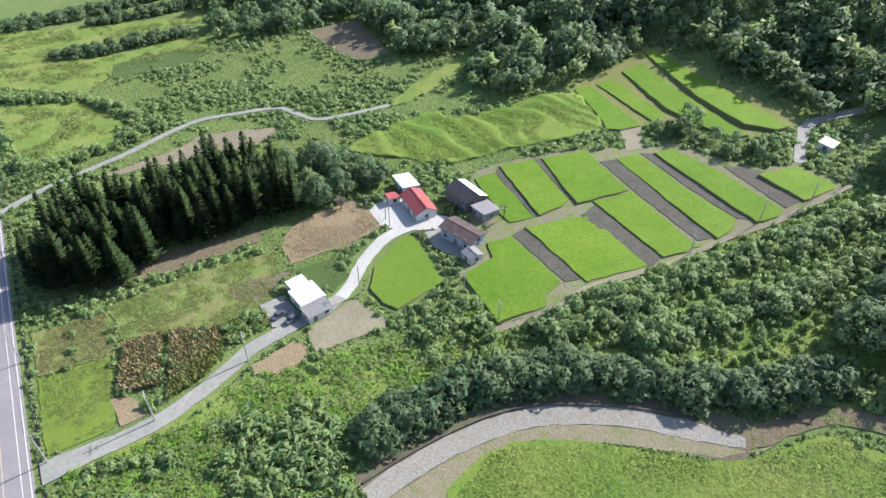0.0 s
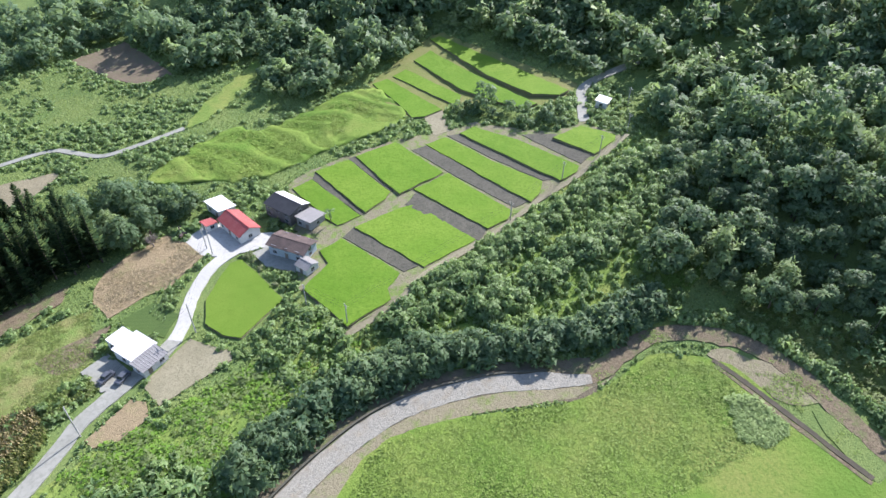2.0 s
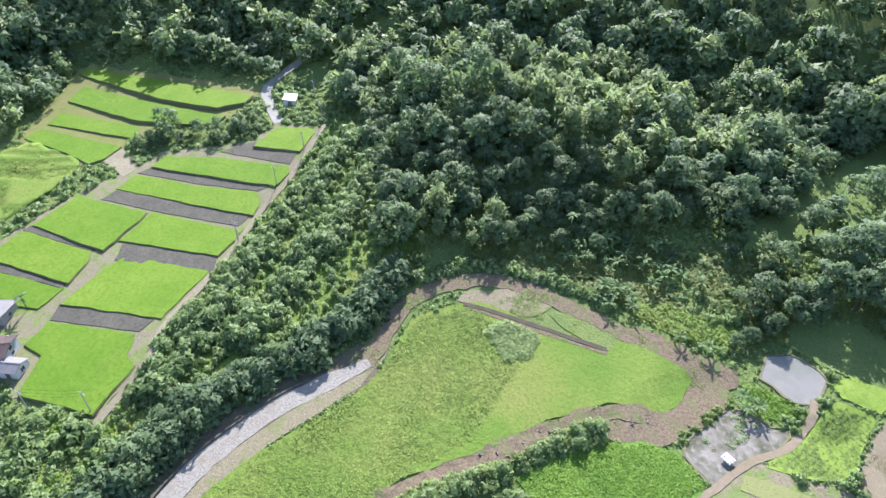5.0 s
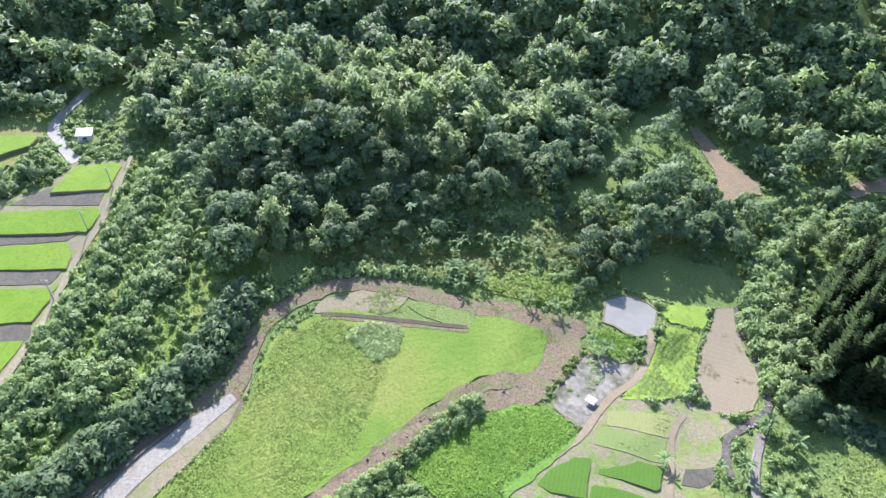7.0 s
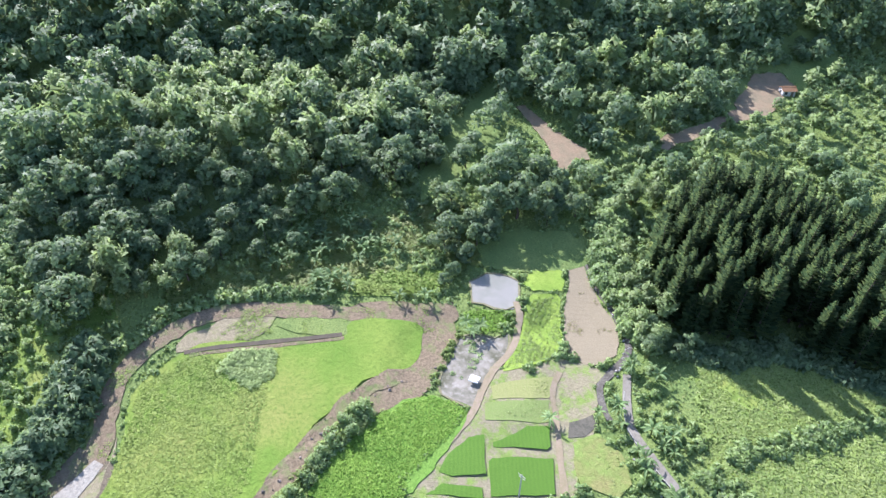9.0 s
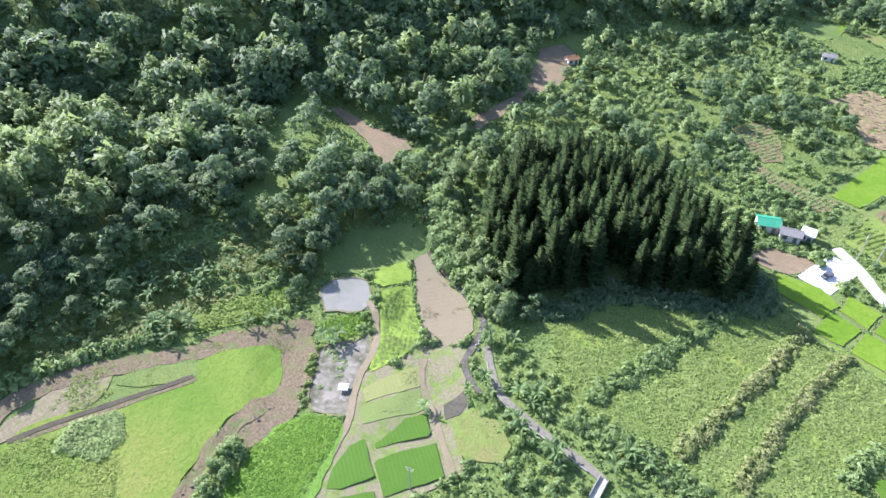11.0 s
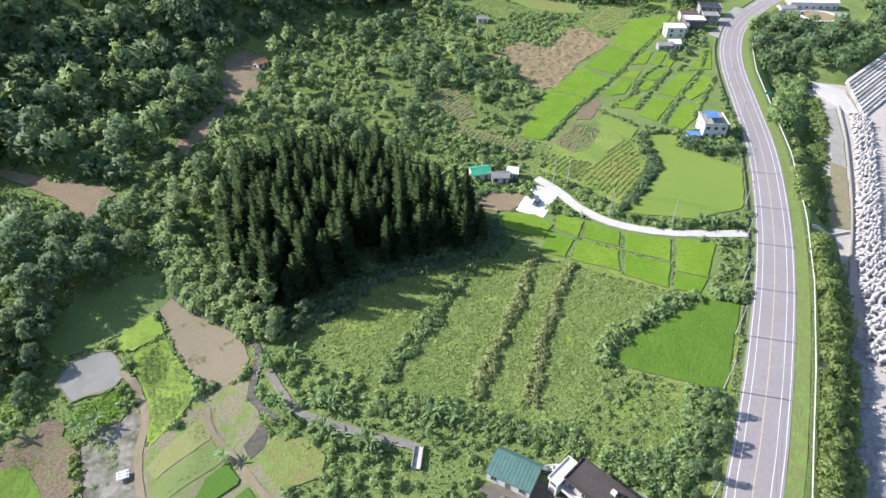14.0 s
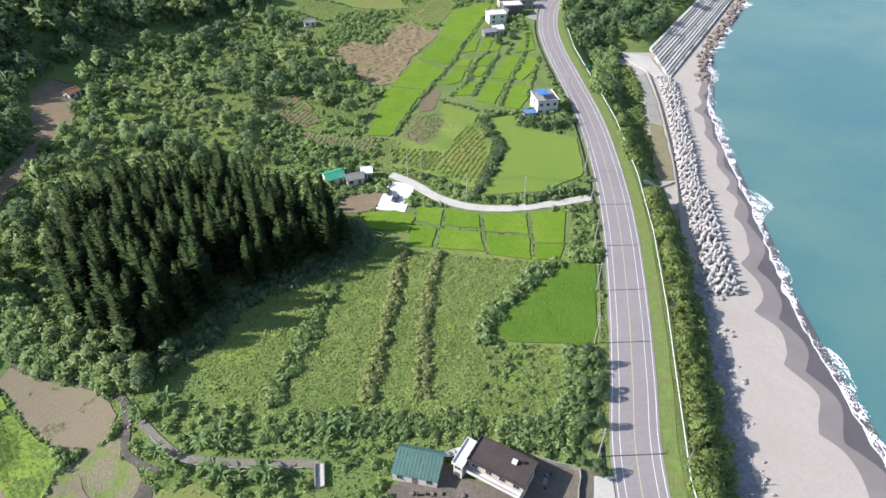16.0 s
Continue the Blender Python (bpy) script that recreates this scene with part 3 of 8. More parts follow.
lane("lane", "wide pale worn concrete track beside the meadow", [(-23.5, -65.5), (-33.5, -66.5), (-45, -66.5), (-56.5, -65), (-66.5, -61.5), (-77.5, -54.5), (-85, -48), (-92.5, -39.5), (-99, -31.5)], [5.2, 5.2, 5.2, 5.2, 5.2, 5.2, 5.2, 4.8, 2.4], TRACK, 0.28, 0.5)
lane("lane", "pale concrete lane to the parking lot", [(-19.5, 195), (-11, 189), (-2, 180), (9, 174.5), (22.5, 173.5), (38, 176.5), (51.5, 180.5)], 3.6, CONCRETE)
lane("lane", "narrow grey concrete path beside the stream", [(-69.5, 86.5), (-66.5, 84), (-61.9, 80.2), (-56.3, 77), (-50.5, 76.2), (-43.1, 75.7), (-37.2, 75.8), (-30, 75.8), (-26.3, 75.4)], 1.9, STREAM_PATH, 0.3, 0.15, "lane", 0.9)
lane("stream", "narrow dark stream bed between earth banks", [(-111.7, 104), (-102.3, 100.4), (-95.9, 98.8), (-89.5, 97.8), (-81.7, 95.4), (-76.5, 93), (-73.8, 89.1), (-71.6, 82.7), (-69.6, 78.3), (-65.6, 75.6), (-60, 74)], [1.0, 1.3, 1.7, 1.9, 1.5], STREAM_BED, 0.22, 0.5, "stream", 0.3)
lane("path", "worn brown earth path past the ponds", [(-102.6, 74.6), (-98.5, 73), (-94.4, 70.2), (-88.4, 64.4), (-84.6, 56.6), (-79, 49.6), (-75.2, 45.2), (-71.8, 37.7), (-68.1, 30), (-66, 25)], 1.7, PATH_EARTH, 0.29, 0.4, "path", 0.3)
lane("path", "worn earth path between the small paddies", [(-77.5, 72), (-73.5, 67), (-66.2, 63), (-57.8, 58.2), (-50, 54)], 1.5, PATH_EARTH, 0.28, 0.4, "path", 0.2)
wall_line = [(-65.6, 82.4), (-61.6, 79), (-56.2, 75.9), (-50.4, 75.1), (-43.1, 74.6), (-37.2, 74.7), (-30, 74.7)]
lane("dirt_track", "bare brown earth track round the meadow", [(-97.5, -33.5), (-104, -30.8), (-111, -29), (-119, -26), (-126, -19), (-131, -5.5), (-129.5, 6), (-125, 16.5), (-117.5, 31), (-110.5, 44.5), (-104, 56)], 5.0, BROKEN_EARTH, 0.23, 0.9)
lane("dirt_track", "dark earth track along the foot of the hills", [(-283, -72), (-270.6, -60.9), (-254.2, -49), (-245, -38), (-234, -8), (-226, 22), (-231, 39.8), (-237.6, 55.2), (-243, 68)], 3.6, DARK_EARTH, 0.3, 0.5, "track", 2.2)
# Earth bank above the track; the shadow strip on it is painted dark.
lane("shoulder", "bare earth shoulder of the gravel track, darkened for its shade", [(-23.5, -65.5), (-33.5, -66.5), (-45, -66.5), (-56.5, -65), (-66.5, -61.5), (-77.5, -54.5), (-85, -48), (-92.5, -39.5), (-100, -31)], 12.5, DARK_EARTH, 0.19, 0.5, "shoulder", 0.0)
lane("dirt_path", "bare tan earth path along the terrace ends", [(-73, -89), (-90, -86), (-104, -87), (-126, -82.5), (-140, -81), (-155, -79.5), (-170, -76), (-188, -74), (-204, -73)], 2.0, TAN, 0.3, 0.4, "path", 0.3)


# ---- fields ----
ROWS_GREEN = rows_material("green_rows", (0.105, 0.168, 0.021), (0.154, 0.217, 0.035), 1.3, 85)
ROWS_PALE = rows_material("pale_rows", (0.147, 0.189, 0.049), (0.196, 0.231, 0.07), 1.1, 30)
ROWS_DARK = rows_material("dark_rows", (0.049, 0.091, 0.021), (0.084, 0.126, 0.035), 1.3, 40)
RICE_OLIVE = surface("rice_olive", (0.108, 0.185, 0.022), (0.13, 0.202, 0.028), (0.094, 0.16, 0.018), 0.06, 2.4, 0.8, 0.5, 0.1, spec=0.08)
RICE_BASE = surface("rice_base", (0.07, 0.14, 0.018), (0.088, 0.165, 0.023), (0.055, 0.115, 0.014), 0.09, 1.4, 0.85, 0.8, 0.2, spec=0.08)
RICE_DARK = rows_material("rice_dark_rows", (0.05, 0.115, 0.014), (0.078, 0.162, 0.02), 0.9, 62)
DARK_SOIL = surface("dark_soil", (0.13, 0.098, 0.066), (0.165, 0.128, 0.085), (0.105, 0.12, 0.05), 0.1, 0.6, 0.95, 0.9, 0.25)
PLOUGHED = rows_material("ploughed_soil", (0.225, 0.196, 0.13), (0.19, 0.162, 0.104), 1.6, 150, (0.15, 0.128, 0.08), 3.0)
YOUNG_CROP = rows_material("young_crop", (0.205, 0.225, 0.082), (0.162, 0.205, 0.058), 1.0, 65, (0.225, 0.225, 0.10), 1.5)
YOUNG_RICE = rows_material("young_rice", (0.128, 0.19, 0.05), (0.16, 0.215, 0.062), 0.9, 65, (0.19, 0.215, 0.09), 1.5)
SLIP = patchy("slipped_earth", (0.255, 0.195, 0.125), (0.14, 0.128, 0.08), 0.14, 0.42, 0.66)
CONCRETE_WHITE = surface("white_concrete", (0.612, 0.603, 0.595), (0.663, 0.654, 0.646), (0.561, 0.552, 0.535), 0.15, 1.2, 0.85, 0.1, 0.02)
ground_sheet("yard", "pale concrete yard before the red-roofed house", "yard", [(-70.5, -158.5), (-82.5, -159), (-82, -146), (-86.5, -143), (-91, -138), (-88, -133), (-78.5, -138), (-72.5, -142.5), (-69.5, -147.5)], CONCRETE, 0.24, False, 0)
ground_sheet("yard", "grey concrete yard before the brown building", "yard", [(-79.5, -136), (-88, -134.5), (-86, -122), (-81.5, -118.5), (-78, -127.5)], OLD_CONCRETE, 0.26, False, 0)
ground_sheet("bare_field", "bare brown field beside the lane", "bare field", [(5, -228.5), (-10.5, -233), (-28, -236), (-36, -241), (-49, -238.5), (-65, -230), (-61, -225.5), (-50.5, -221.5), (-27, -224.5), (-11.5, -227.5)], SOIL, 0.2, True, 1)
ground_sheet("field_soil", "grassy tan earth between terraced rice paddies", "field soil", [(-77.5, -113.5), (-110.5, -154.5), (-122, -155), (-155, -143.5), (-167.5, -134), (-183, -127.5), (-189, -105), (-192.5, -97.5), (-205.5, -92.5), (-203.5, -75.5), (-196, -73), (-175, -75.5), (-142.5, -82.5), (-122.5, -83.5), (-96.5, -88), (-89, -85.5), (-75, -91)], PATHS, 0.16, False, 1.2)
ground_sheet("upper_field_soil", "dry grassy earth between upper rice terraces", "upper field soil", [(-182, -185.5), (-235.5, -193), (-241, -189.5), (-234.5, -110), (-223.5, -107), (-208.5, -113), (-201.5, -130), (-191.5, -141), (-176.5, -144.5), (-170, -153)], DRYGRASS, 0.16, False, 1.2)
ground_sheet("dirt_ramp", "bare earth ramp between two terraces", "dirt ramp", [(-175.5, -148), (-184.5, -145), (-171.5, -131), (-165.5, -133.5)], TAN, 0.22, False, 0.6)
# Terrace faces between paddies: flat sheets, their shadow painted as dark grey.
ground_sheet("shaded_face", "terrace face between two rice paddies, shade in its dark colour", "gravel strip", [(-101, -118.5), (-107.5, -119.5), (-104.5, -91), (-100, -92.5)], DARK_GREY, 0.3, False, 0.4)
ground_sheet("shaded_face", "terrace face between two rice paddies, shade in its dark colour", "gravel strip", [(-125.5, -114), (-132.5, -115.5), (-132, -85), (-124.5, -83.5)], DARK_GREY, 0.3, False, 0.4)
ground_sheet("shaded_face", "terrace face between two rice paddies, shade in its dark colour", "gravel strip", [(-117.5, -150.5), (-121, -152.5), (-115.5, -123), (-112.5, -122)], DARK_GREY, 0.3, False, 0.4)
ground_sheet("shaded_face", "terrace face between two rice paddies, shade in its dark colour", "gravel strip", [(-134, -149), (-136.5, -148), (-130, -121), (-128, -122.5)], DARK_GREY, 0.3, False, 0.4)
ground_sheet("shaded_face", "terrace face between two rice paddies, shade in its dark colour", "gravel strip", [(-152, -133.5), (-157.5, -131.5), (-152, -82), (-145.5, -84), (-149, -114.5)], DARK_GREY, 0.3, False, 0.4)
ground_sheet("shaded_face", "terrace face between two rice paddies, shade in its dark colour", "gravel strip", [(-168, -130), (-172.5, -126.5), (-167.5, -80), (-163.5, -84.5), (-165, -106.5)], DARK_GREY, 0.3, False, 0.4)
ground_sheet("shaded_face", "terrace face between two rice paddies, shade in its dark colour", "gravel strip", [(-184.5, -106.5), (-191.5, -96.5), (-188, -77.5), (-178.5, -78)], DARK_GREY, 0.3, False, 0.4)
ground_sheet("crop_field", "low green crop in neat rows", "crop field", [(31, -136.5), (14.5, -135.5), (17.5, -112), (31.5, -111.5)], ROWS_GREEN, 0.2, False, 0.5)
ground_sheet("crop_field", "pale cut crop field", "crop field", [(31, -155), (22.5, -153.5), (23, -136.5), (31, -137.5)], DRYGRASS, 0.2, False, 0.5)
ground_sheet("crop_field", "pale yellow-green crop field", "crop field", [(21.5, -154), (12.5, -152.5), (13.5, -135), (22.5, -136.5)], ROWS_PALE, 0.2, False, 0.5)
ground_sheet("meadow", "dry yellow-green mown meadow", "meadow", [(12, -155), (-5, -156.5), (-10.5, -159), (-38, -152.5), (-27.5, -134), (-13.5, -130), (0, -135.5), (11, -140.5)], DRY_MEADOW, 0.2, False, 1)
ground_sheet("bare_strip", "bare grey earth strip along the conifers", "bare strip", [(11.5, -171), (-1, -172), (-21, -170), (-38, -166.5), (-33.5, -161.5), (-14, -161), (0, -161), (11, -162.5)], BROKEN_EARTH, 0.22, False, 1.2)
ground_sheet("bare_earth", "tan bare earth beside the lane house", "bare earth", [(-18.5, -145), (-24.5, -145), (-37, -142.5), (-32.5, -138), (-26, -134), (-19.5, -137)], BROKEN_EARTH, 0.21, False, 1)
ground_sheet("bare_field", "dry brown cleared field near the hamlet", "bare field", [(-43.5, -162), (-55.5, -166), (-68.5, -165), (-70, -155.5), (-70.5, -147), (-56.5, -143), (-49.5, -144.5), (-38.5, -145.5), (-38.5, -154)], DRY_PLOT, 0.2, False, 1.2)
# Green rows in the dark material, which also carries the plot's shade.
ground_sheet("vegetable_plot", "dark green vegetable plot beside the lane, shade in its tone", "vegetable plot", [(-39.5, -142), (-49.5, -140.5), (-50.5, -131), (-43.5, -127), (-38.5, -135.5)], ROWS_DARK, 0.2, False, 0.8)
ground_sheet("bare_field", "smooth tan bare field beside the lane", "bare field", [(-31, -116), (-34.5, -118), (-47.5, -121), (-51.8, -108.5), (-49.8, -106.5), (-30.5, -108.3)], TAN, 0.2, False, 0.4)
ground_sheet("vegetable_plot", "small dry vegetable plot with a green edge", "vegetable plot", [(-15, -113), (-27.4, -115.5), (-29.2, -111.9), (-26.9, -107.4), (-19.2, -106.9), (-15, -110)], DRY_PLOT, 0.2, False, 0.5)
ground_sheet("bare_earth", "dry tan patch below the millet stand", "bare earth", [(17, -120.8), (13.4, -120), (8.9, -111.5), (16.4, -111)], DRY_PLOT, 0.22, False, 0.5)
ground_sheet("earth_cutting", "steep bare brown earth cutting", "earth cutting", [(-95, 27.5), (-95.5, 40), (-93.5, 43.5), (-86.5, 41), (-84.5, 35), (-86.5, 26.5), (-91, 26)], BROKEN_EARTH, 0.27, False, 2.5)
ground_sheet("bare_earth", "bare trampled brown earth beside the ponds", "bare earth", [(-123.5, 20.5), (-121, 31.5), (-115, 45), (-110.5, 58.5), (-105, 58), (-97.5, 53), (-90, 43.5), (-88, 40.5), (-86, 32.5), (-83, 28.5), (-92.5, 22.5), (-94.5, 28), (-97, 42), (-103, 46), (-110, 44.5), (-115.5, 36.5), (-116.5, 29.5), (-121.5, 19)], BROKEN_EARTH, 0.24, False, 2.5)
ground_sheet("crop_field", "yellow-green terraced crop in curved rows", "crop field", [(-101.5, 77.5), (-103, 80), (-101.6, 88), (-99.2, 87.8), (-89.8, 80.8), (-84.5, 77.9), (-82.6, 74.6), (-81.5, 65.9), (-83.7, 59.1), (-84.8, 59.5), (-86.9, 63.8), (-92, 69.8)], LIME_CROP, 0.25, False, 0.6)
ground_sheet("grass_bank", "bright grassy bank above the earth track", "grass bank", [(-129.5, 36), (-129.4, 45), (-122.6, 62), (-118.8, 61), (-114.8, 56), (-118, 46.7), (-123.2, 34)], MEADOW, 0.2, False, 1)
ground_sheet("crop_field", "bright green grassy plot above the pond", "crop field", [(-108.5, 80.3), (-112.3, 86.4), (-108.7, 94.4), (-105.2, 93.1), (-102, 89.5), (-104, 81.3)], LIME_CROP, 0.22, False, 0.8)
ground_sheet("bare_earth", "grassy tan earth paths between small rice paddies", "bare earth", [(-86, 57), (-83.5, 60), (-81.5, 66), (-82, 74.6), (-76.8, 79.4), (-72.4, 83), (-70, 77), (-63.8, 72.8), (-60, 69), (-49, 55.5), (-53, 36), (-65, 23), (-74.5, 44.5), (-80, 52)], PATHS, 0.16, False, 1)
ground_sheet("bare_field", "bare pinkish brown ploughed field", "bare field", [(-110.4, 98), (-108, 101.5), (-102.5, 99.3), (-96.3, 97.2), (-89.8, 96), (-83.5, 94.6), (-78.6, 92), (-76, 88.5), (-74.8, 83.9), (-76.8, 79.4), (-82.6, 77.8), (-89.5, 81.7), (-96.3, 86.7), (-103, 92.9)], PLOUGHED, 0.2, False, 0.8)
ground_sheet("crop_field", "pale yellow-green crop in rows", "crop field", [(-81.1, 54.2), (-76.8, 69.5), (-74.2, 68.5), (-71.9, 64.8), (-77.2, 52.3)], YOUNG_CROP, 0.26, False, 0.6)
ground_sheet("crop_field", "pale green young rice in rows", "crop field", [(-77, 50.4), (-71.5, 64.2), (-66.3, 61.1), (-67, 58.8), (-73.2, 47.9)], YOUNG_RICE, 0.26, False, 0.5)
ground_sheet("crop_field", "yellow-green grassy field", "crop field", [(-59.4, 62.6), (-59, 69.6), (-52.2, 70.6), (-45.6, 68.2), (-44.5, 63), (-49.7, 58.1), (-55.1, 60)], DRY_MEADOW, 0.24, False, 0.6)
# Bare soil and the shadow on it share this one dark grey.
ground_sheet("bare_earth", "bare earth patch, dark grey with shadow in its colour", "bare earth", [(-64.2, 65), (-63.4, 71.5), (-60.7, 70.5), (-59.6, 66), (-60.6, 62.8)], DARK_GREY, 0.26, False, 0.6)
ground_sheet("clearing", "shaded grassy clearing on the hillside", "clearing", [(-212, 128), (-206, 134), (-173, 110), (-157, 84), (-154, 76), (-158, 70), (-200, 108)], GRASS, 0.25, True, 3)
ground_sheet("clearing", "grassy clearing above the pond", "clearing", [(-130.5, 80.5), (-122.5, 105), (-107, 102.5), (-113.5, 82.5), (-121, 73.5)], GRASS, 0.22, True, 2)
ground_sheet("bare_slope", "bare brown landslip earth on the slope", "bare slope", [(-193.8, 130.9), (-193.4, 135.1), (-174.4, 135.1), (-158.9, 139.9), (-152.4, 136.7), (-152.9, 129.7), (-147.7, 125.5), (-149.1, 121.3), (-165.2, 126.9), (-182.5, 130)], SLIP, 0.35, False, 1.5)
ground_sheet("clearing", "bare grey earth clearing before the orange hut", "clearing", [(-176, 245), (-170.6, 257), (-161.4, 255), (-156.5, 242), (-148.4, 226), (-147.5, 206), (-146, 178), (-145, 165), (-153, 169.6), (-153, 191), (-157, 214)], SLIP, 0.3, False, 2)
ground_sheet("parking_lot", "bright white concrete parking lot", "parking lot", [(-23, 172.5), (-19.5, 190.5), (-10, 188), (-13, 171)], CONCRETE_WHITE, 0.24, False, 0)
ground_sheet("bare_earth", "bare orange-brown earth beside the parking lot", "bare earth", [(-35, 171), (-35.5, 179.5), (-25, 183.5), (-21, 181.5), (-24, 173), (-27.5, 171)], BROWN, 0.22, True, 1)
ground_sheet("crop_field", "grassy green vegetable plots", "crop field", [(-17, 221), (-11, 240), (2, 243.5), (15, 231), (19, 216.5), (11, 186), (-18, 200)], MEADOW, 0.2, False, 1)
ground_sheet("bare_field", "brown cleared field with dry grassy patches", "bare field", [(-60, 302), (-51, 330), (-34.6, 326), (-27, 358), (-18.5, 364), (-8, 346), (-3.5, 355), (-2.6, 344), (-10.8, 323.4), (-16, 310.9), (-20.6, 292), (-23.4, 275.5), (-34.8, 274), (-41.4, 283), (-46, 296)], CLEARED, 0.2, False, 1.5, 2.0, relief=0.5)
ground_sheet("meadow", "bright grassy banks between village rice terraces", "meadow", [(-33, 224), (-22, 222), (-10, 222), (7, 243), (29.5, 246), (49.5, 252), (50.5, 300), (53, 336), (34, 363.5), (31, 398), (24, 402), (3, 386), (-5, 344), (-16, 307), (-28, 272)], GRASS, 0.05, False, 1)
ground_sheet("meadow", "bright grassy banks between rice paddies", "meadow", [(-28.5, 170.5), (-16, 174), (12, 174.5), (28, 173), (42.5, 173.5), (39.5, 145.5), (26, 144.5), (-12, 150.5)], GRASS, 0.04, False, 1)
ground_sheet("meadow", "long green pasture strip", "meadow", [(24.5, -420), (-43, -399), (-111.5, -382), (-106.5, -367.5), (-39, -379.5), (27.5, -357.5)], MEADOW, 0.2, False, 2)
ground_sheet("meadow", "wide yellow-green pasture", "meadow", [(27, -369.5), (-22.5, -351.5), (-71.5, -361), (-67, -329.5), (-18.5, -328.5), (-3, -308), (28.5, -338.5)], MEADOW, 0.2, False, 2)
ground_sheet("meadow", "yellow-green pasture beside hedges", "meadow", [(30, -315), (-2.5, -301.5), (-13.5, -272), (-5.5, -251.5), (22, -253), (29, -257.5)], MEADOW, 0.2, False, 2)
ground_sheet("crop_field", "grey-green crop plot in the pasture", "crop field", [(-20.5, -340), (-51.5, -341.5), (-65, -327), (-48, -317.5), (-17.5, -322.5)], ROWS_DARK, 0.26, False, 1)
ground_sheet("bare_field", "dark brown ploughed field beside woodland", "bare field", [(-118, -323.5), (-147, -323), (-138.5, -267.5), (-123, -268), (-118, -290)], DARK_SOIL, 0.2, False, 1.5)
ground_sheet("meadow", "bright green overgrown pasture", "meadow", [(-83, -198), (-122.5, -203.5), (-131.5, -191.5), (-178.5, -183.5), (-168.5, -151.5), (-131, -160), (-105.5, -167.5), (-93.5, -180.5)], HAY, 0.5, True, 2, 1.5, banks=0.45)
ground_sheet("meadow", "bright grassy strip below woodland", "meadow", [(-113.5, -216.5), (-125.5, -228), (-172, -247), (-164.5, -236), (-141, -224)], MEADOW, 0.2, True, 2)
FIELD_OUTLINE = [(-60, -58), (-73.5, -48), (-91, -31.5), (-105.5, -26), (-115.5, -22), (-122, -9), (-121, -1.5), (-110, 25), (-114.5, 31), (-108, 46), (-102.5, 46), (-95, 39.5), (-95, 28), (-89, 14), (-78.5, -2), (-70, -17), (-62, -26), (-48, -38), (-40, -48), (-37, -56), (-41, -59), (-51.5, -60.5)]
ground_sheet("meadow", "large bright green meadow with mown bands", "meadow", FIELD_OUTLINE, HAY, 0.3, True, 0.8)
OPEN.append(np.array([(-122, -14), (-129, -8), (-129.5, 1), (-126, 13.5), (-122.5, 18), (-115.5, 33), (-108, 30), (-109.5, 24), (-114, 8), (-118.5, -4)]))
ground_sheet("bare_earth", "bare tan earth between ditch and track", "bare earth", [(-121.9, -12.2), (-126.3, -9.6), (-128.5, 0.2), (-125.5, 12.5), (-121, 12.2), (-119.6, 5), (-120.6, -2.2)], TAN_VERGE, 0.16, True, 1.6)
ground_sheet("grass_strip", "green grass strip between ditch and track", "grass strip", [(-120.8, 12.4), (-122.4, 16.7), (-115.5, 31), (-111.2, 29), (-112.9, 22)], GRASS, 0.18, True, 1.2)
ground_sheet("verge", "tan gravelly verge between track and meadow", "verge", [(-22, -63), (-45, -63.8), (-56.5, -62.2), (-66.5, -58.8), (-76.5, -51.6), (-84, -45.2), (-91, -37.4), (-99, -28.5), (-104, -27.5), (-92, -32), (-74, -48), (-61, -57.6), (-51.5, -60), (-41, -58.6), (-36, -56)], TAN_VERGE, 0.22, False, 0.5)
ground_sheet("earth_bank", "bare broken earth bank along the meadow", "earth bank", [(-40, -48), (-48, -38), (-62, -26), (-70, -17), (-78.5, -2), (-89, 14), (-95, 28), (-95, 39.5), (-91, 40), (-90.5, 28), (-85, 16.5), (-74.5, 0.5), (-66.5, -14.5), (-58.5, -23), (-44.5, -35), (-36.5, -45.5)], BROKEN_EARTH, 0.34, True, 1.2, 1.2, relief=0.35)
POND_OUTLINE = [(-116, 67.5), (-116.5, 73.5), (-114, 78), (-109.7, 79.5), (-105.3, 76.8), (-100.8, 72.5), (-103.5, 68), (-108, 63.8)]
MUD_OUTLINE = [(-98.5, 54), (-97.5, 58.5), (-94.3, 62.5), (-94, 66.5), (-90.5, 65), (-87.8, 61.5), (-86.4, 57.6), (-84, 54.8), (-80.5, 51.5), (-77.6, 47), (-80.7, 44), (-85.3, 41.6), (-89.4, 45.2), (-93.5, 49.9)]
DITCH_MUD = surface("ditch_mud", (0.06, 0.052, 0.036), (0.085, 0.072, 0.05), (0.045, 0.042, 0.028), 0.3, 1.5, 0.9, 0.5, 0.1)
DITCH_LINE = [(-121.3, -10.5), (-119.4, -2), (-115.9, 9.7), (-113, 19.2), (-110.9, 26.9)]
GRASS_RECT = [(-64.5, 104.5), (-57.5, 139.5), (-29.5, 154), (48, 146.5), (38, 82), (-10.5, 83.5), (-38.5, 83)]


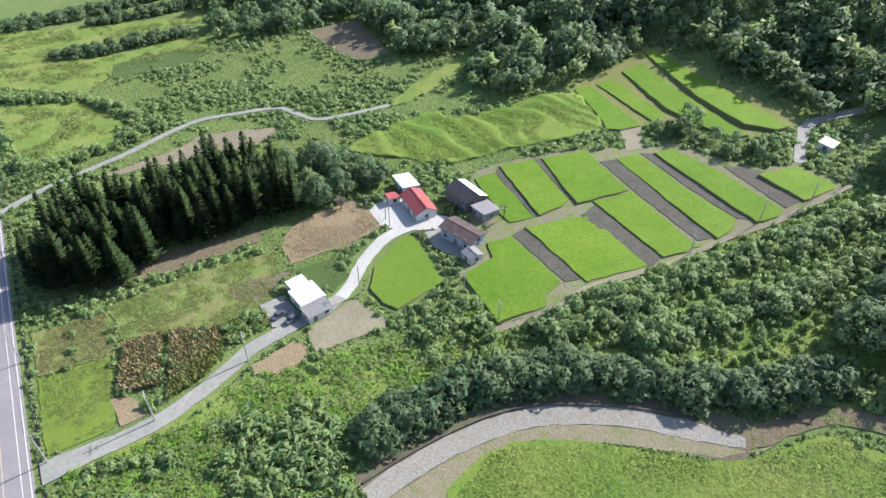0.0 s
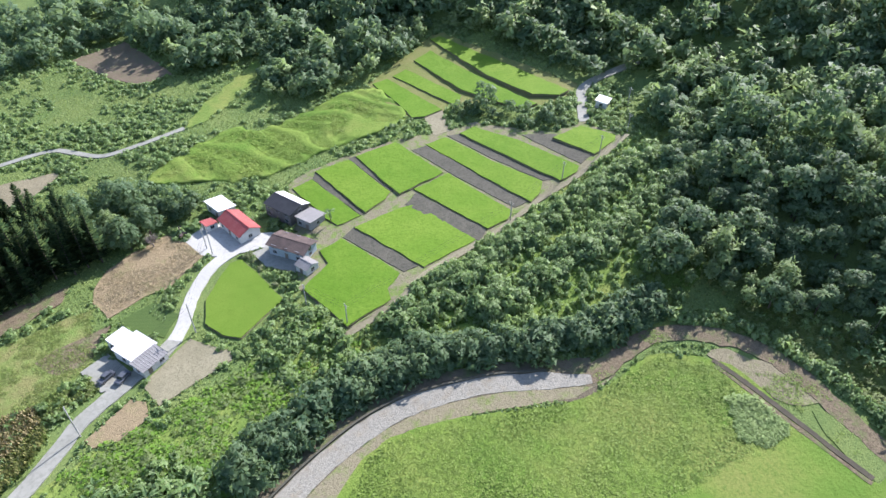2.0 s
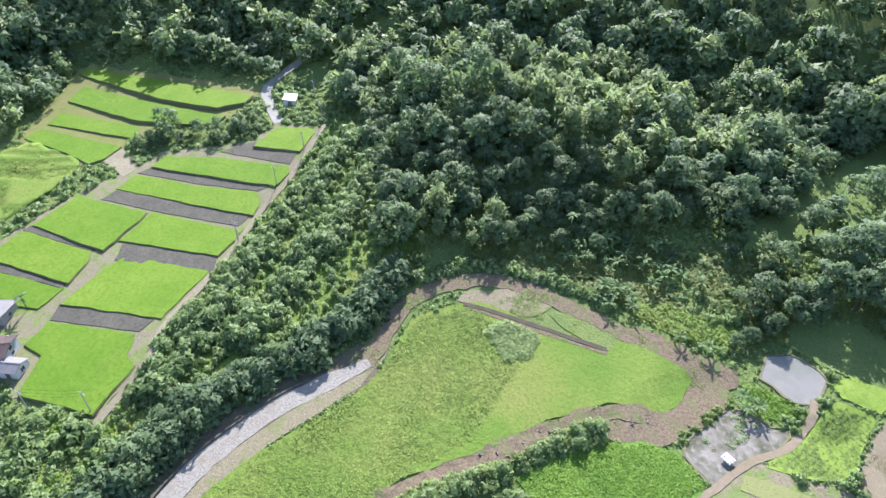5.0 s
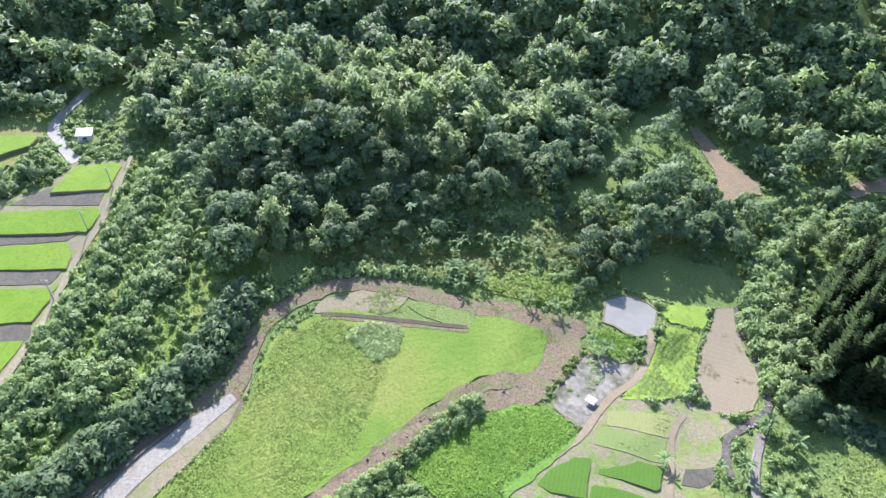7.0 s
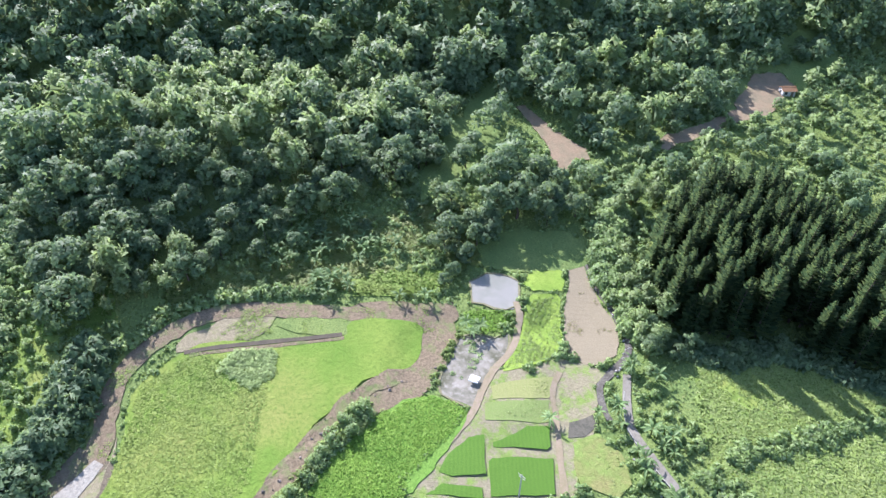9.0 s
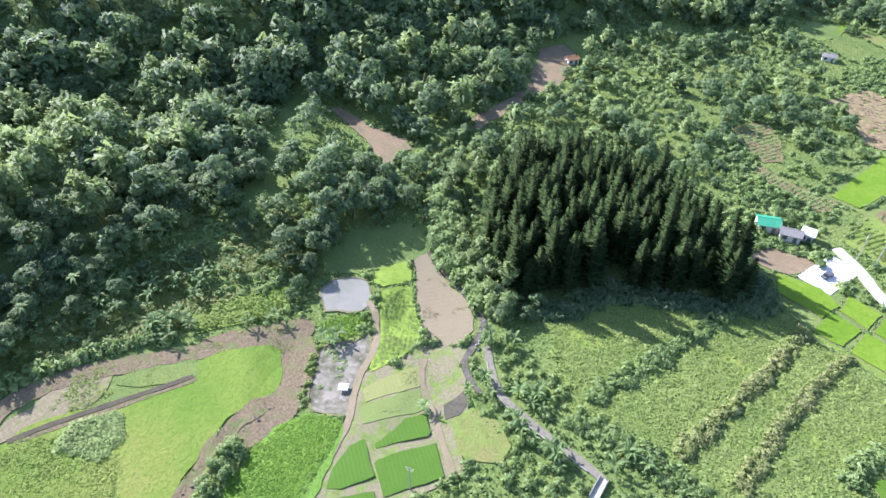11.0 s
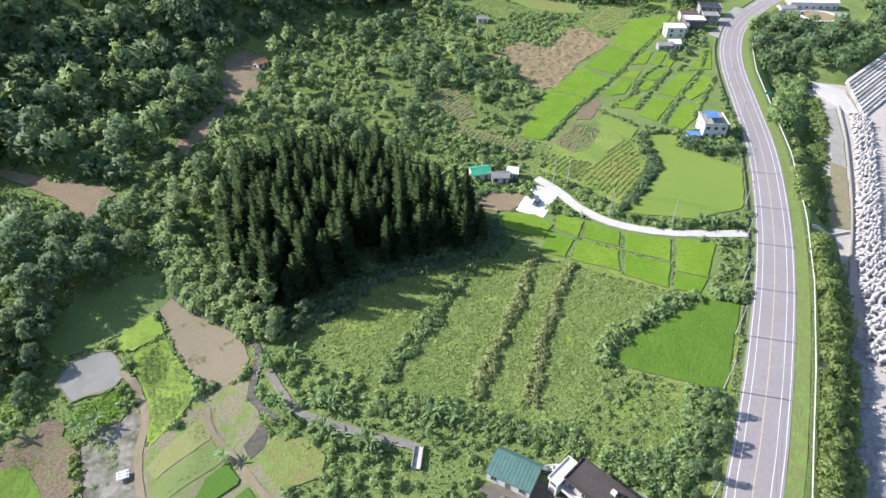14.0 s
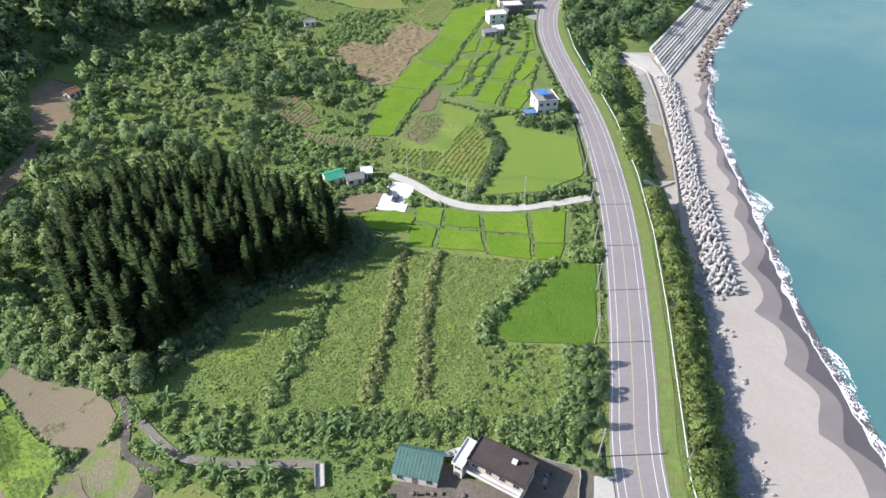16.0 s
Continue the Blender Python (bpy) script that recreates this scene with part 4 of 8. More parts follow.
def rice_paddy(outline, z, stand=RICE, label="bright green rice paddy with an earth bank"):
    """Flat terrace with an earth bank; the rice stands on it, held in a little from the rim, with loose blades on top."""
    o = roughened(edge_points(outline, 2.0), 0.5, z)
    z = z - (0.18 if z > 1 else 0.0)
    OPEN.append(grown(o, 1.2))
    root = thing("rice_paddy", label, "rice paddy", pose(0, 0, 0), "rice paddies")
    tilt = 0.6 if z > 1 else 0.0

    def level(x, y):
        return (1 - tilt) * z + tilt * (height(x, y) + 0.1)

    drop = z - float(min(height(o[:, 0], o[:, 1]))) + 0.4
    part("bank", sheet_mesh("bank", grown(o, 0.12), lambda x, y: level(x, y) + 0.02, drop, BANK, 6.0), root, "dark earth bank")
    inner = grown(o, -0.1)
    part("rice", sheet_mesh("rice", inner, lambda x, y: level(x, y) + 0.22, 0.2, stand, 2.5, 0.08), root)



rice_paddy([(-53, -122.5), (-58.5, -130), (-66.5, -134.5), (-72.5, -137.5), (-76, -136.5), (-75, -129.5), (-72, -112.5), (-66, -112), (-55.5, -110.5), (-53.5, -114.5)], 1.71, RICE_OLIVE, "yellow-green rice paddy beside the lane")
rice_paddy([(-77.5, -111), (-89.5, -113), (-92.5, -119.5), (-100.5, -118.5), (-99.5, -93), (-92.5, -91.5), (-89.5, -88), (-75, -90.5)], 3.57)
rice_paddy([(-106.5, -119), (-123.5, -114), (-127.5, -111.5), (-125, -84.5), (-105, -89)], 4.56)
rice_paddy([(-133.5, -117), (-148.5, -114), (-143.5, -83.5), (-138.5, -82.5), (-131, -84.5)], 5.69)
rice_paddy([(-109.5, -151.5), (-117.5, -150.5), (-112.5, -121.5), (-104, -124), (-105, -132)], 4.03)
rice_paddy([(-121, -152.5), (-134, -148.5), (-127.5, -122.5), (-123.5, -121), (-114, -121.5)], 5.38)
rice_paddy([(-136, -147.5), (-153, -142.5), (-147.5, -115), (-128, -119)], 6.48)
rice_paddy([(-158, -132), (-167, -129.5), (-166, -120), (-164, -106), (-163, -84), (-155.5, -81), (-150.5, -81)], 6.89)
rice_paddy([(-171.5, -126), (-179, -125.5), (-180.5, -105.5), (-177.5, -78), (-173.5, -77), (-166, -79)], 8.64)
rice_paddy([(-187.5, -95), (-201.5, -90.5), (-202, -76.5), (-198, -75), (-185.5, -76.5)], 11.08)
rice_paddy([(-183.5, -183.5), (-191.5, -181.5), (-183.5, -144), (-174.5, -146), (-170.5, -149.5), (-177, -163)], 8.34)
rice_paddy([(-194.5, -181), (-203.5, -181), (-198, -145), (-189, -140.5)], 9.13)
rice_paddy([(-211.5, -183), (-224.5, -183.5), (-221.5, -172.5), (-215, -145), (-208.5, -114.5), (-202, -116), (-200.5, -130.5), (-201, -147.5)], 10.93)
rice_paddy([(-232.5, -190.5), (-238, -188.5), (-233, -155), (-225.5, -109.5), (-219, -110), (-213, -120), (-217, -144.5)], 13.22)
rice_paddy([(-70.8, 48.6), (-65.5, 60.6), (-60.7, 57.6), (-60.4, 56.3), (-66.4, 46.1)], 0.5, RICE_DARK, "deep green young rice paddy")
rice_paddy([(-64.5, 44), (-58, 56.5), (-50.5, 52), (-56.5, 39.5)], 0.4, RICE_DARK, "deep green young rice paddy")
rice_paddy([(-72.4, 46.2), (-70.6, 46.5), (-61, 41.4), (-63.8, 34.7), (-66.1, 32.3), (-68.8, 35.7), (-70.6, 40.6)], 0.75, RICE_DARK, "deep green young rice paddy")
rice_paddy([(-62.5, 28), (-63.5, 32), (-59, 39), (-56.5, 38)], 0.62, RICE_DARK, "deep green young rice paddy")
rice_paddy([(14, 115), (18.5, 124), (37, 143.5), (46.5, 145), (40.5, 111), (17.5, 112)], 0.1, RICE_BASE, "deep green rice paddy planted in fine rows")
rice_paddy([(-27.5, 169.5), (-16, 172), (-9.5, 168), (-11.5, 159.5), (-24.5, 161.5)], 0.24)
rice_paddy([(-9, 174.5), (0, 172.5), (-1, 163.5), (-9, 166)], 0.13)
rice_paddy([(1, 173), (12, 170), (12, 162), (0.5, 163.5)], 0.11)
rice_paddy([(13.5, 170), (28, 170.5), (27.5, 159), (14, 160.5)], 0.11)
rice_paddy([(30, 171.5), (41.5, 172), (38.5, 154.5), (29, 154.5)], 0.1)
rice_paddy([(-11, 164), (-2, 162), (-3.5, 152), (-11, 152.5)], 0.14)
rice_paddy([(-1, 162), (12, 160), (13, 150), (-1.5, 151.5)], 0.12)
rice_paddy([(14, 159), (27.5, 157.5), (27, 146), (14.5, 148.5)], 0.1)
rice_paddy([(29, 154), (38.5, 154), (36, 146.5), (28.5, 146)], 0.1)
rice_paddy([(18, 241), (30.5, 243.5), (30.5, 233.5), (54, 224), (52.5, 199.5), (51, 195), (35, 184), (13, 181.5), (23, 212), (22.5, 221)], 0.11, RICE_RIPE, "olive green ripening rice paddy")
rice_paddy([(-31, 225), (-26.5, 272), (-9.5, 269), (-21.5, 224)], 0.28)
rice_paddy([(-25, 273.5), (-14.5, 304.5), (1, 292.5), (-8.5, 269)], 0.22)
rice_paddy([(-13, 307), (-2, 340), (10.5, 331.5), (2.5, 300)], 0.15)
rice_paddy([(-2, 342.5), (5, 384), (30, 401.5), (25, 374), (13.5, 331.5)], 0.12)
for plot in ([(-1.7, 276.6), (6.2, 295.6), (11.4, 296), (8.1, 278.7), (2.8, 275.7)], [(4.3, 298.3), (9.4, 306.9), (14.6, 307.3), (12.1, 297.5)], [(16.4, 299.3), (18, 306), (26.6, 314.3), (27.4, 306), (20.5, 298.2)],
             [(13.3, 285.1), (16.6, 296.4), (21.5, 296.8), (18.5, 285.5)], [(5.5, 265.9), (10.2, 275.6), (16.2, 277.4), (12.7, 264.6), (4.2, 263.4)], [(9.4, 315.3), (15.4, 333), (19.8, 337.7), (16.5, 318.3)],
             [(18.3, 318.4), (23.2, 339.7), (27.5, 338.3), (22.7, 317.2)], [(24.2, 318.1), (29.1, 334.1), (31.7, 330.9), (28.3, 317.6)], [(22.7, 283.8), (33.2, 312.5), (40, 310.7), (30.4, 281.7)],
             [(14.1, 258.2), (21, 279.7), (29.4, 278.4), (22.5, 254.8)], [(33.4, 283.3), (42.3, 310.9), (47.5, 309.1), (48, 299.5), (37, 280.3)], [(26.3, 251.7), (32.9, 275.4), (37.4, 275.8), (44, 291), (40, 266), (33.3, 250.1)],
             [(37.2, 315.9), (45.6, 348.6), (49.2, 350.7), (48.1, 320.7)]):
    rice_paddy(plot, 0.12)
rice_paddy([(11.6, 440.4), (29.7, 450), (29.2, 411), (15.2, 411)], 0.12, RICE_RIPE, "olive green ripening rice paddy")
rice_paddy([(-104, 386), (-98.4, 399), (-84, 414), (-86.9, 376.5), (-94.3, 373)], 2.6)
rice_paddy([(-1.5, 247.5), (0.3, 254.4), (15.1, 244.9), (12.5, 234.7), (3.2, 240.8)], 0.12, RICE_RIPE, "olive green ripening rice paddy")
ground_sheet("earth_cutting", "bare brown earth pit below the terraces", "earth cutting", [(-10.8, 246.5), (-9.8, 260.5), (-2.9, 272), (-1.2, 264.2), (-4.8, 248.8)], BROKEN_EARTH, 0.2, False, 0.8)
ground_sheet("crop_field", "dark brown soil with vegetable rows", "crop field", [(-16.5, 222.7), (-11.8, 242.8), (-3.5, 246), (0.4, 239), (-3.8, 221.3), (-8.2, 217.3)], BROWN_PLOT, 0.26, False, 0.6)
ground_sheet("crop_field", "brown terraced vegetable plots below the wood", "crop field", [(-57.7, 227.2), (-47.5, 223.2), (-38.2, 222.5), (-27.5, 222.5), (-27.8, 214.5), (-32, 209.8), (-43.9, 214.6), (-56.2, 220)], BROWN_PLOT, 0.24, False, 0.8)
ground_sheet("crop_field", "brown terraced vegetable plots among scrub", "crop field", [(-78, 246), (-70, 262), (-60, 252), (-52, 236), (-57, 229), (-68, 236)], BROWN_PLOT, 0.24, False, 1.2)
ground_sheet("crop_field", "dry terraced plots beyond the woods", "crop field", [(-79, 408), (-58.6, 407.8), (-29.2, 406.9), (-22, 389.5), (-38, 384.6), (-54.6, 388), (-73, 398)], DRY_MEADOW, 0.24, False, 1.0)
ground_sheet("crop_field", "pale terraced plots beyond the brown field", "crop field", [(-17, 376), (-8, 408), (5.5, 405), (4, 381), (-5, 357), (-14, 362)], DRY_MEADOW, 0.24, False, 1.0)


# ---- buildings ----
GLASS = surface("dark_glass", (0.021, 0.028, 0.035), (0.035, 0.042, 0.049), None, 0.8, 3.0, 0.12, 0.02, 0.01, spec=0.6)
FRAME = surface("window_frame", (0.385, 0.392, 0.399), (0.434, 0.434, 0.434), None, 1.0, 4.0, 0.5, 0.05, 0.01)
WALL_BLUE = surface("pale_blue_plaster", (0.294, 0.35, 0.392), (0.35, 0.399, 0.434), (0.252, 0.294, 0.322), 0.4, 2.0, 0.85, 0.1, 0.02)
WALL_GREY = surface("grey_plaster", (0.252, 0.252, 0.245), (0.301, 0.301, 0.294), (0.196, 0.196, 0.189), 0.4, 2.0, 0.9, 0.2, 0.03)
ROOF_DARK = surface("dark_flat_roof", (0.0525, 0.0434, 0.0406), (0.0665, 0.056, 0.0518), (0.042, 0.035, 0.0329), 0.3, 1.5, 0.85, 0.2, 0.02)
WALL_DARK = surface("weathered_timber", (0.105, 0.098, 0.0945), (0.14, 0.133, 0.126), (0.07, 0.0665, 0.063), 0.4, 2.0, 0.9, 0.2, 0.03)
WALL_CREAM = surface("cream_plaster", (0.42, 0.385, 0.33), (0.47, 0.435, 0.38), (0.33, 0.30, 0.25), 0.4, 2.0, 0.85, 0.15, 0.02)
DOOR = surface("dull_door", (0.14, 0.119, 0.098), (0.182, 0.154, 0.126), None, 0.8, 3.0, 0.6, 0.1, 0.01)


def ribbed(bm, a, b, c, d, thick=0.1, ribs=0.75):
    """A tin roof plane a-b (eave) to d-c (ridge), with raised seams running up the slope."""
    a, b, c, d = (Vector(v) for v in (a, b, c, d))
    n = (b - a).cross(d - a).normalized()
    if n.z < 0:
        n = -n
    k = max(2, int((b - a).length / ribs))
    top = []
    for i in range(k + 1):
        f = i / k
        w = 0.05 / (b - a).length
        for g, lift in ((f - 2 * w, 0), (f - w, 0.05), (f + w, 0.05), (f + 2 * w, 0)):
            if -1e-6 <= g <= 1 + 1e-6:
                top.append((min(max(g, 0), 1), lift))
    rows = [[bm.verts.new(p.lerp(q, g) + n * h) for g, h in top] for p, q in ((a, b), (d, c))]
    low = [[bm.verts.new(p.lerp(q, g) - n * thick) for g in (0, 1)] for p, q in ((a, b), (d, c))]
    for i in range(len(top) - 1):
        bm.faces.new((rows[0][i], rows[0][i + 1], rows[1][i + 1], rows[1][i]))
    bm.faces.new((low[0][1], low[0][0], low[1][0], low[1][1]))
    bm.faces.new([low[0][0], low[0][1]] + rows[0][::-1])
    bm.faces.new([low[1][1], low[1][0]] + rows[1])
    bm.faces.new((low[0][0], rows[0][0], rows[1][0], low[1][0]))
    bm.faces.new((rows[0][-1], low[0][1], low[1][1], rows[1][-1]))
    bmesh.ops.recalc_face_normals(bm, faces=bm.faces)


def window(parent, x, y, z, w, h, turn):
    m = pose(x, y, z, 0, 0, turn)
    bm = boxes((w + 0.16, 0.07, 0.08, (0, 0, 0)), (w + 0.16, 0.07, 0.08, (0, 0, h + 0.08)), (0.08, 0.07, h, (-w / 2 - 0.04, 0, 0.08)),
               (0.08, 0.07, h, (w / 2 + 0.04, 0, 0.08)), (0.05, 0.06, h, (0, 0, 0.08)))
    win = part("window", bm, parent, "", FRAME, m)
    part("pane", boxes((w, 0.03, h, (0, 0.0, 0.08))), win, "", GLASS)
    part("sill", boxes((w + 0.3, 0.16, 0.06, (0, -0.05, -0.07))), win, "", WALL_GREY)
    return win


def door(parent, x, y, z, w, h, turn):
    d = part("door", boxes((w, 0.07, h, (0, 0, 0)), (w + 0.2, 0.05, 0.08, (0, 0, h)), (0.08, 0.09, h, (-w / 2 - 0.04, 0, 0)), (0.08, 0.09, h, (w / 2 + 0.04, 0, 0))),
             parent, "", DOOR, pose(x, y, z, 0, 0, turn))
    part("handle", boxes((0.05, 0.1, 0.16, (w * 0.36, -0.03, h * 0.48))), d, "", METAL)


def house(name, label, centre, turn, length, width, wall_h, roof, roof_mat, wall_mat, rise=1.6, storeys=1, front="-y", over=0.45, skew=0.0, windows=3, roof_mat2=None, rim=None):
    """Walls, openings and a roof: 'gable' (ridge along x), 'shed' (high on -y) or 'flat' with a parapet."""
    z0 = min(hz(centre[0] + a, centre[1] + b) for a in (-3, 3) for b in (-3, 3)) - 0.1
    root = thing(name, label, "house" if "house" in name else name.replace("_", " "), pose(centre[0], centre[1], z0, 0, 0, turn))
    L, W, H = length / 2, width / 2, wall_h + 0.2
    OPEN.append(np.array([(root.matrix_world @ Vector((a * (L + 0.8), b * (W + 0.8), 0))).xy for a, b in ((-1, -1), (1, -1), (1, 1), (-1, 1))]))
    th = 0.2
    low_y, high_y = (H, H)
    if roof == "shed":
        low_y, high_y = H, H + rise
    for sx, sy, px, py, hh in ((length, th, 0, -W + th / 2, high_y), (length, th, 0, W - th / 2, low_y)):
        part("wall", boxes((sx, sy, hh, (px, py, 0))), root, "", wall_mat)
    for px in (-L + th / 2, L - th / 2):
        bm = bmesh.new()
        prof = [(-W + th, 0), (W - th, 0), (W - th, H)]
        if roof == "gable":
            prof += [(skew, H + rise - 0.15), (-W + th, H)]
        elif roof == "shed":
            prof += [(-W + th, H + rise)]
        else:
            prof += [(-W + th, H)]
        fa = [bm.verts.new((px - th / 2, a, b)) for a, b in prof]
        fb = [bm.verts.new((px + th / 2, a, b)) for a, b in prof]
        bm.faces.new(fa[::-1])
        bm.faces.new(fb)
        for i in range(len(prof)):
            j = (i + 1) % len(prof)
            bm.faces.new((fa[i], fa[j], fb[j], fb[i]))
        part("wall", bm, root, "", wall_mat)
    lo, wo = L + over, W + over
    if roof == "gable":
        for s, rm in ((-1, roof_mat), (1, roof_mat2 or roof_mat)):
            bm = bmesh.new()
            drop = rise * over / (W - s * skew)
            ribbed(bm, (-lo, s * wo, H - drop + 0.1), (lo, s * wo, H - drop + 0.1), (lo, skew, H + rise + 0.1), (-lo, skew, H + rise + 0.1))
            part("roof", bm, root, "", rm)
        part("ridge_cap", boxes((2 * lo, 0.35, 0.09, (0, skew, H + rise + 0.06))), root, "", roof_mat)
    elif roof == "shed":
        bm = bmesh.new()
        ribbed(bm, (-lo, wo, H + 0.05), (lo, wo, H + 0.05), (lo, -wo, H + rise + 0.15), (-lo, -wo, H + rise + 0.15))
        part("roof", bm, root, "", roof_mat)
    else:
        part("roof", boxes((length + 0.7, width + 0.7, 0.2, (0, 0, H + 0.002))), root, "", roof_mat)
        bm = boxes((length + 0.7, 0.16, 0.4, (0, -W - 0.27, H + 0.205)), (length + 0.7, 0.16, 0.4, (0, W + 0.27, H + 0.205)),
                   (0.16, width + 0.36, 0.4, (-L - 0.27, 0, H + 0.205)), (0.16, width + 0.36, 0.4, (L + 0.27, 0, H + 0.205)))
        part("parapet", bm, root, "", rim or wall_mat)
    step = wall_h / storeys
    for s in range(storeys):
        for i in range(windows):
            x = -L + length * (i + 0.5) / windows
            for y, t in ((-W - 0.03, 0), (W + 0.03, 180)):
                if s == 0 and i == windows // 2:
                    door(root, x, y, 0.12, 1.0, 2.05, t)
                else:
                    window(root, x, y, s * step + 1.1, 1.3, 1.1, t)
        for x, t in ((-L - 0.03, -90), (L + 0.03, 90)):
            window(root, x, 0, s * step + 1.1, 1.2, 1.1, t)
    return root


# the hamlet by the rice terraces
house("house", "red tin-roofed white house beside a pale yard", (-84.6, -148.2), 83, 13, 7, 3.0, "gable", ROOF_RED, WALL_WHITE, 1.7)
house("house", "low white tin-roofed annex behind the red house", (-87.3, -161.5), 85, 8.4, 5.6, 3.0, "shed", ROOF_WHITE, WALL_WHITE, 0.5, windows=2)
house("shed", "little red-roofed white shed beside the yard", (-79.5, -157), 85, 3.6, 3.6, 2.2, "shed", ROOF_RED, WALL_WHITE, 0.4, windows=1, over=0.3)
house("house", "tall house with black and white tin roof", (-99.5, -142.3), 93, 11.5, 8.2, 4.6, "gable", ROOF_BLACK, WALL_DARK, 1.3, 2, roof_mat2=ROOF_WHITE, skew=0.7)
house("house", "low grey tin-roofed wing beside the tall house", (-100.8, -132.6), 95, 6.0, 6.6, 2.9, "shed", ROOF_GREY, WALL_GREY, 0.6, windows=2)
house("house", "two-storey pale blue house with a rusty brown roof", (-87.5, -126.1), 105, 12.4, 6.8, 3.9, "gable", ROOF_BROWN, WALL_BLUE, 1.0, 2, over=0.7)
house("shed", "small grey gabled shed beside the blue house", (-84.6, -116.6), 92, 4.6, 4.6, 2.4, "gable", ROOF_GREY, WALL_WHITE, 0.9, windows=1, over=0.3)
house("hut", "small white-roofed hut beside the lane", (-222.3, -92.2), 10, 5.6, 4.4, 2.6, "shed", ROOF_WHITE, WALL_WHITE, 0.5, windows=1)
# the white house on the lane
house("house", "white flat tin-roofed house beside the lane", (-36.2, -127.3), 8, 7.2, 7.2, 2.8, "shed", ROOF_WHITE, WALL_WHITE, 0.4, over=0.3)
house("shed", "white tin-roofed back shed of the lane house", (-35.7, -133.6), 8, 5.2, 3.8, 2.6, "shed", ROOF_WHITE, WALL_WHITE, 0.3, windows=1, over=0.2)
house("porch_house", "grey sloping tin-roofed front of the lane house", (-36.4, -121.2), 8, 7.2, 4.2, 2.2, "shed", ROOF_GREY, WALL_WHITE, 0.7, windows=2, over=0.3)
ground_sheet("yard", "pale concrete yard walled beside the lane house", "yard", [(-24, -133), (-31.5, -133.5), (-32, -119.8), (-28, -120.5), (-24, -123)], OLD_CONCRETE, 0.25, False, 0)
# by the coast road
house("house", "green tin-roofed white house near the coast road", (-5, 74.7), -12, 9.6, 7.0, 2.7, "gable", ROOF_GREEN, WALL_WHITE, 1.0, skew=2.0, over=0.3)
ground_sheet("driveway", "white concrete drive beside the coast road", "driveway", [(30.2, 62), (35.2, 62), (36.4, 73.2), (32.5, 73.2)], CONCRETE, 0.3, False, 0.2)
ground_sheet("yard", "worn stained concrete yard between two houses", "yard", [(-12, 70), (-8, 64), (17, 58), (33, 60), (34.5, 74), (22, 77), (16, 69.5), (4, 73), (1, 76)], YARD, 0.24, False, 0.3)
big = house("house", "two-storey white house with a dark brown flat roof", (12.6, 73.4), -30, 12.6, 6.2, 5.0, "flat", ROOF_DARK, WALL_CREAM, 0, 2, windows=4, rim=ROOF_DARK)
part("balcony", boxes((12.2, 1.4, 0.14, (0, -3.84, 2.6)), (12.2, 0.1, 0.8, (0, -4.5, 2.74)), (0.1, 1.3, 0.8, (-6.05, -3.8, 2.74)), (0.1, 1.3, 0.8, (6.05, -3.8, 2.74))), big, "", WALL_WHITE)
part("roof_tank", boxes((1.1, 0.9, 0.7, (2.4, 1.0, 5.41)),), big, "white roof tank", ROOF_WHITE)
part("roof_vent", boxes((0.7, 0.4, 0.6, (4.0, 1.8, 5.41)),), big, "", DARK)
house("stair_tower", "narrow white stair block of the brown-roofed house", (4.9, 75.6), -30, 2.0, 6.4, 4.6, "flat", ROOF_WHITE, WALL_WHITE, 0, 2, windows=1)
h3 = house("house", "two-storey white house with a blue roof shelter", (43.6, 250), 12, 9, 10, 6.2, "flat", OLD_CONCRETE, WALL_WHITE, 0, 2)
part("roof_shelter", boxes((5.0, 6.0, 0.12, (-1.7, -1.0, 8.9)), (0.12, 0.12, 2.5, (-4.0, -3.8, 6.41)), (0.12, 0.12, 2.5, (0.6, -3.8, 6.41)), (0.12, 0.12, 2.5, (-4.0, 1.8, 6.41)), (0.12, 0.12, 2.5, (0.6, 1.8, 6.41))), h3, "bright blue tin shelter", ROOF_BLUE)
house("shed", "low blue-roofed shed beside the white house", (36.5, 242), 12, 4, 4, 2.6, "shed", ROOF_BLUE, WALL_WHITE, 0.4, windows=1)
VILLAGE = [
    ((30, 365), 14, 10, 8, 5.2, ROOF_WHITE, WALL_WHITE, "white-roofed two-storey village house", 2),
    ((25, 342), 14, 7, 5, 3.0, ROOF_GREY, WALL_GREY, "grey tin-roofed village house beside paddies", 1),
    ((30, 346), 14, 5, 6, 3.4, ROOF_WHITE, WALL_WHITE, "small white-roofed house beside paddies", 1),
    ((40.5, 381), 10, 11, 9, 5.6, ROOF_WHITE, WALL_DARK, "brown-walled village house with a pale flat roof", 2),
    ((35, 375), 12, 5, 5, 3.6, ROOF_GREY, WALL_WHITE, "low grey-roofed annex of the village house", 1),
    ((50, 393), 8, 8, 8, 5.0, ROOF_GREY, WALL_GREY, "grey two-storey village house by the road", 2),
    ((50.5, 409), 8, 12, 9, 5.2, ROOF_BLACK, WALL_GREY, "dark-roofed village house by the road", 2),
    ((38, 396), 10, 9, 7, 4.0, ROOF_BROWN, WALL_CREAM, "brown-roofed village house behind the road", 1),
    ((115, 452), 14, 30, 9, 4.6, ROOF_WHITE, WALL_WHITE, "long white-roofed hall above the beach", 1),
    ((98, 436), 16, 9, 7, 3.8, ROOF_GREY, WALL_WHITE, "grey-roofed house beside the round basin", 1)]
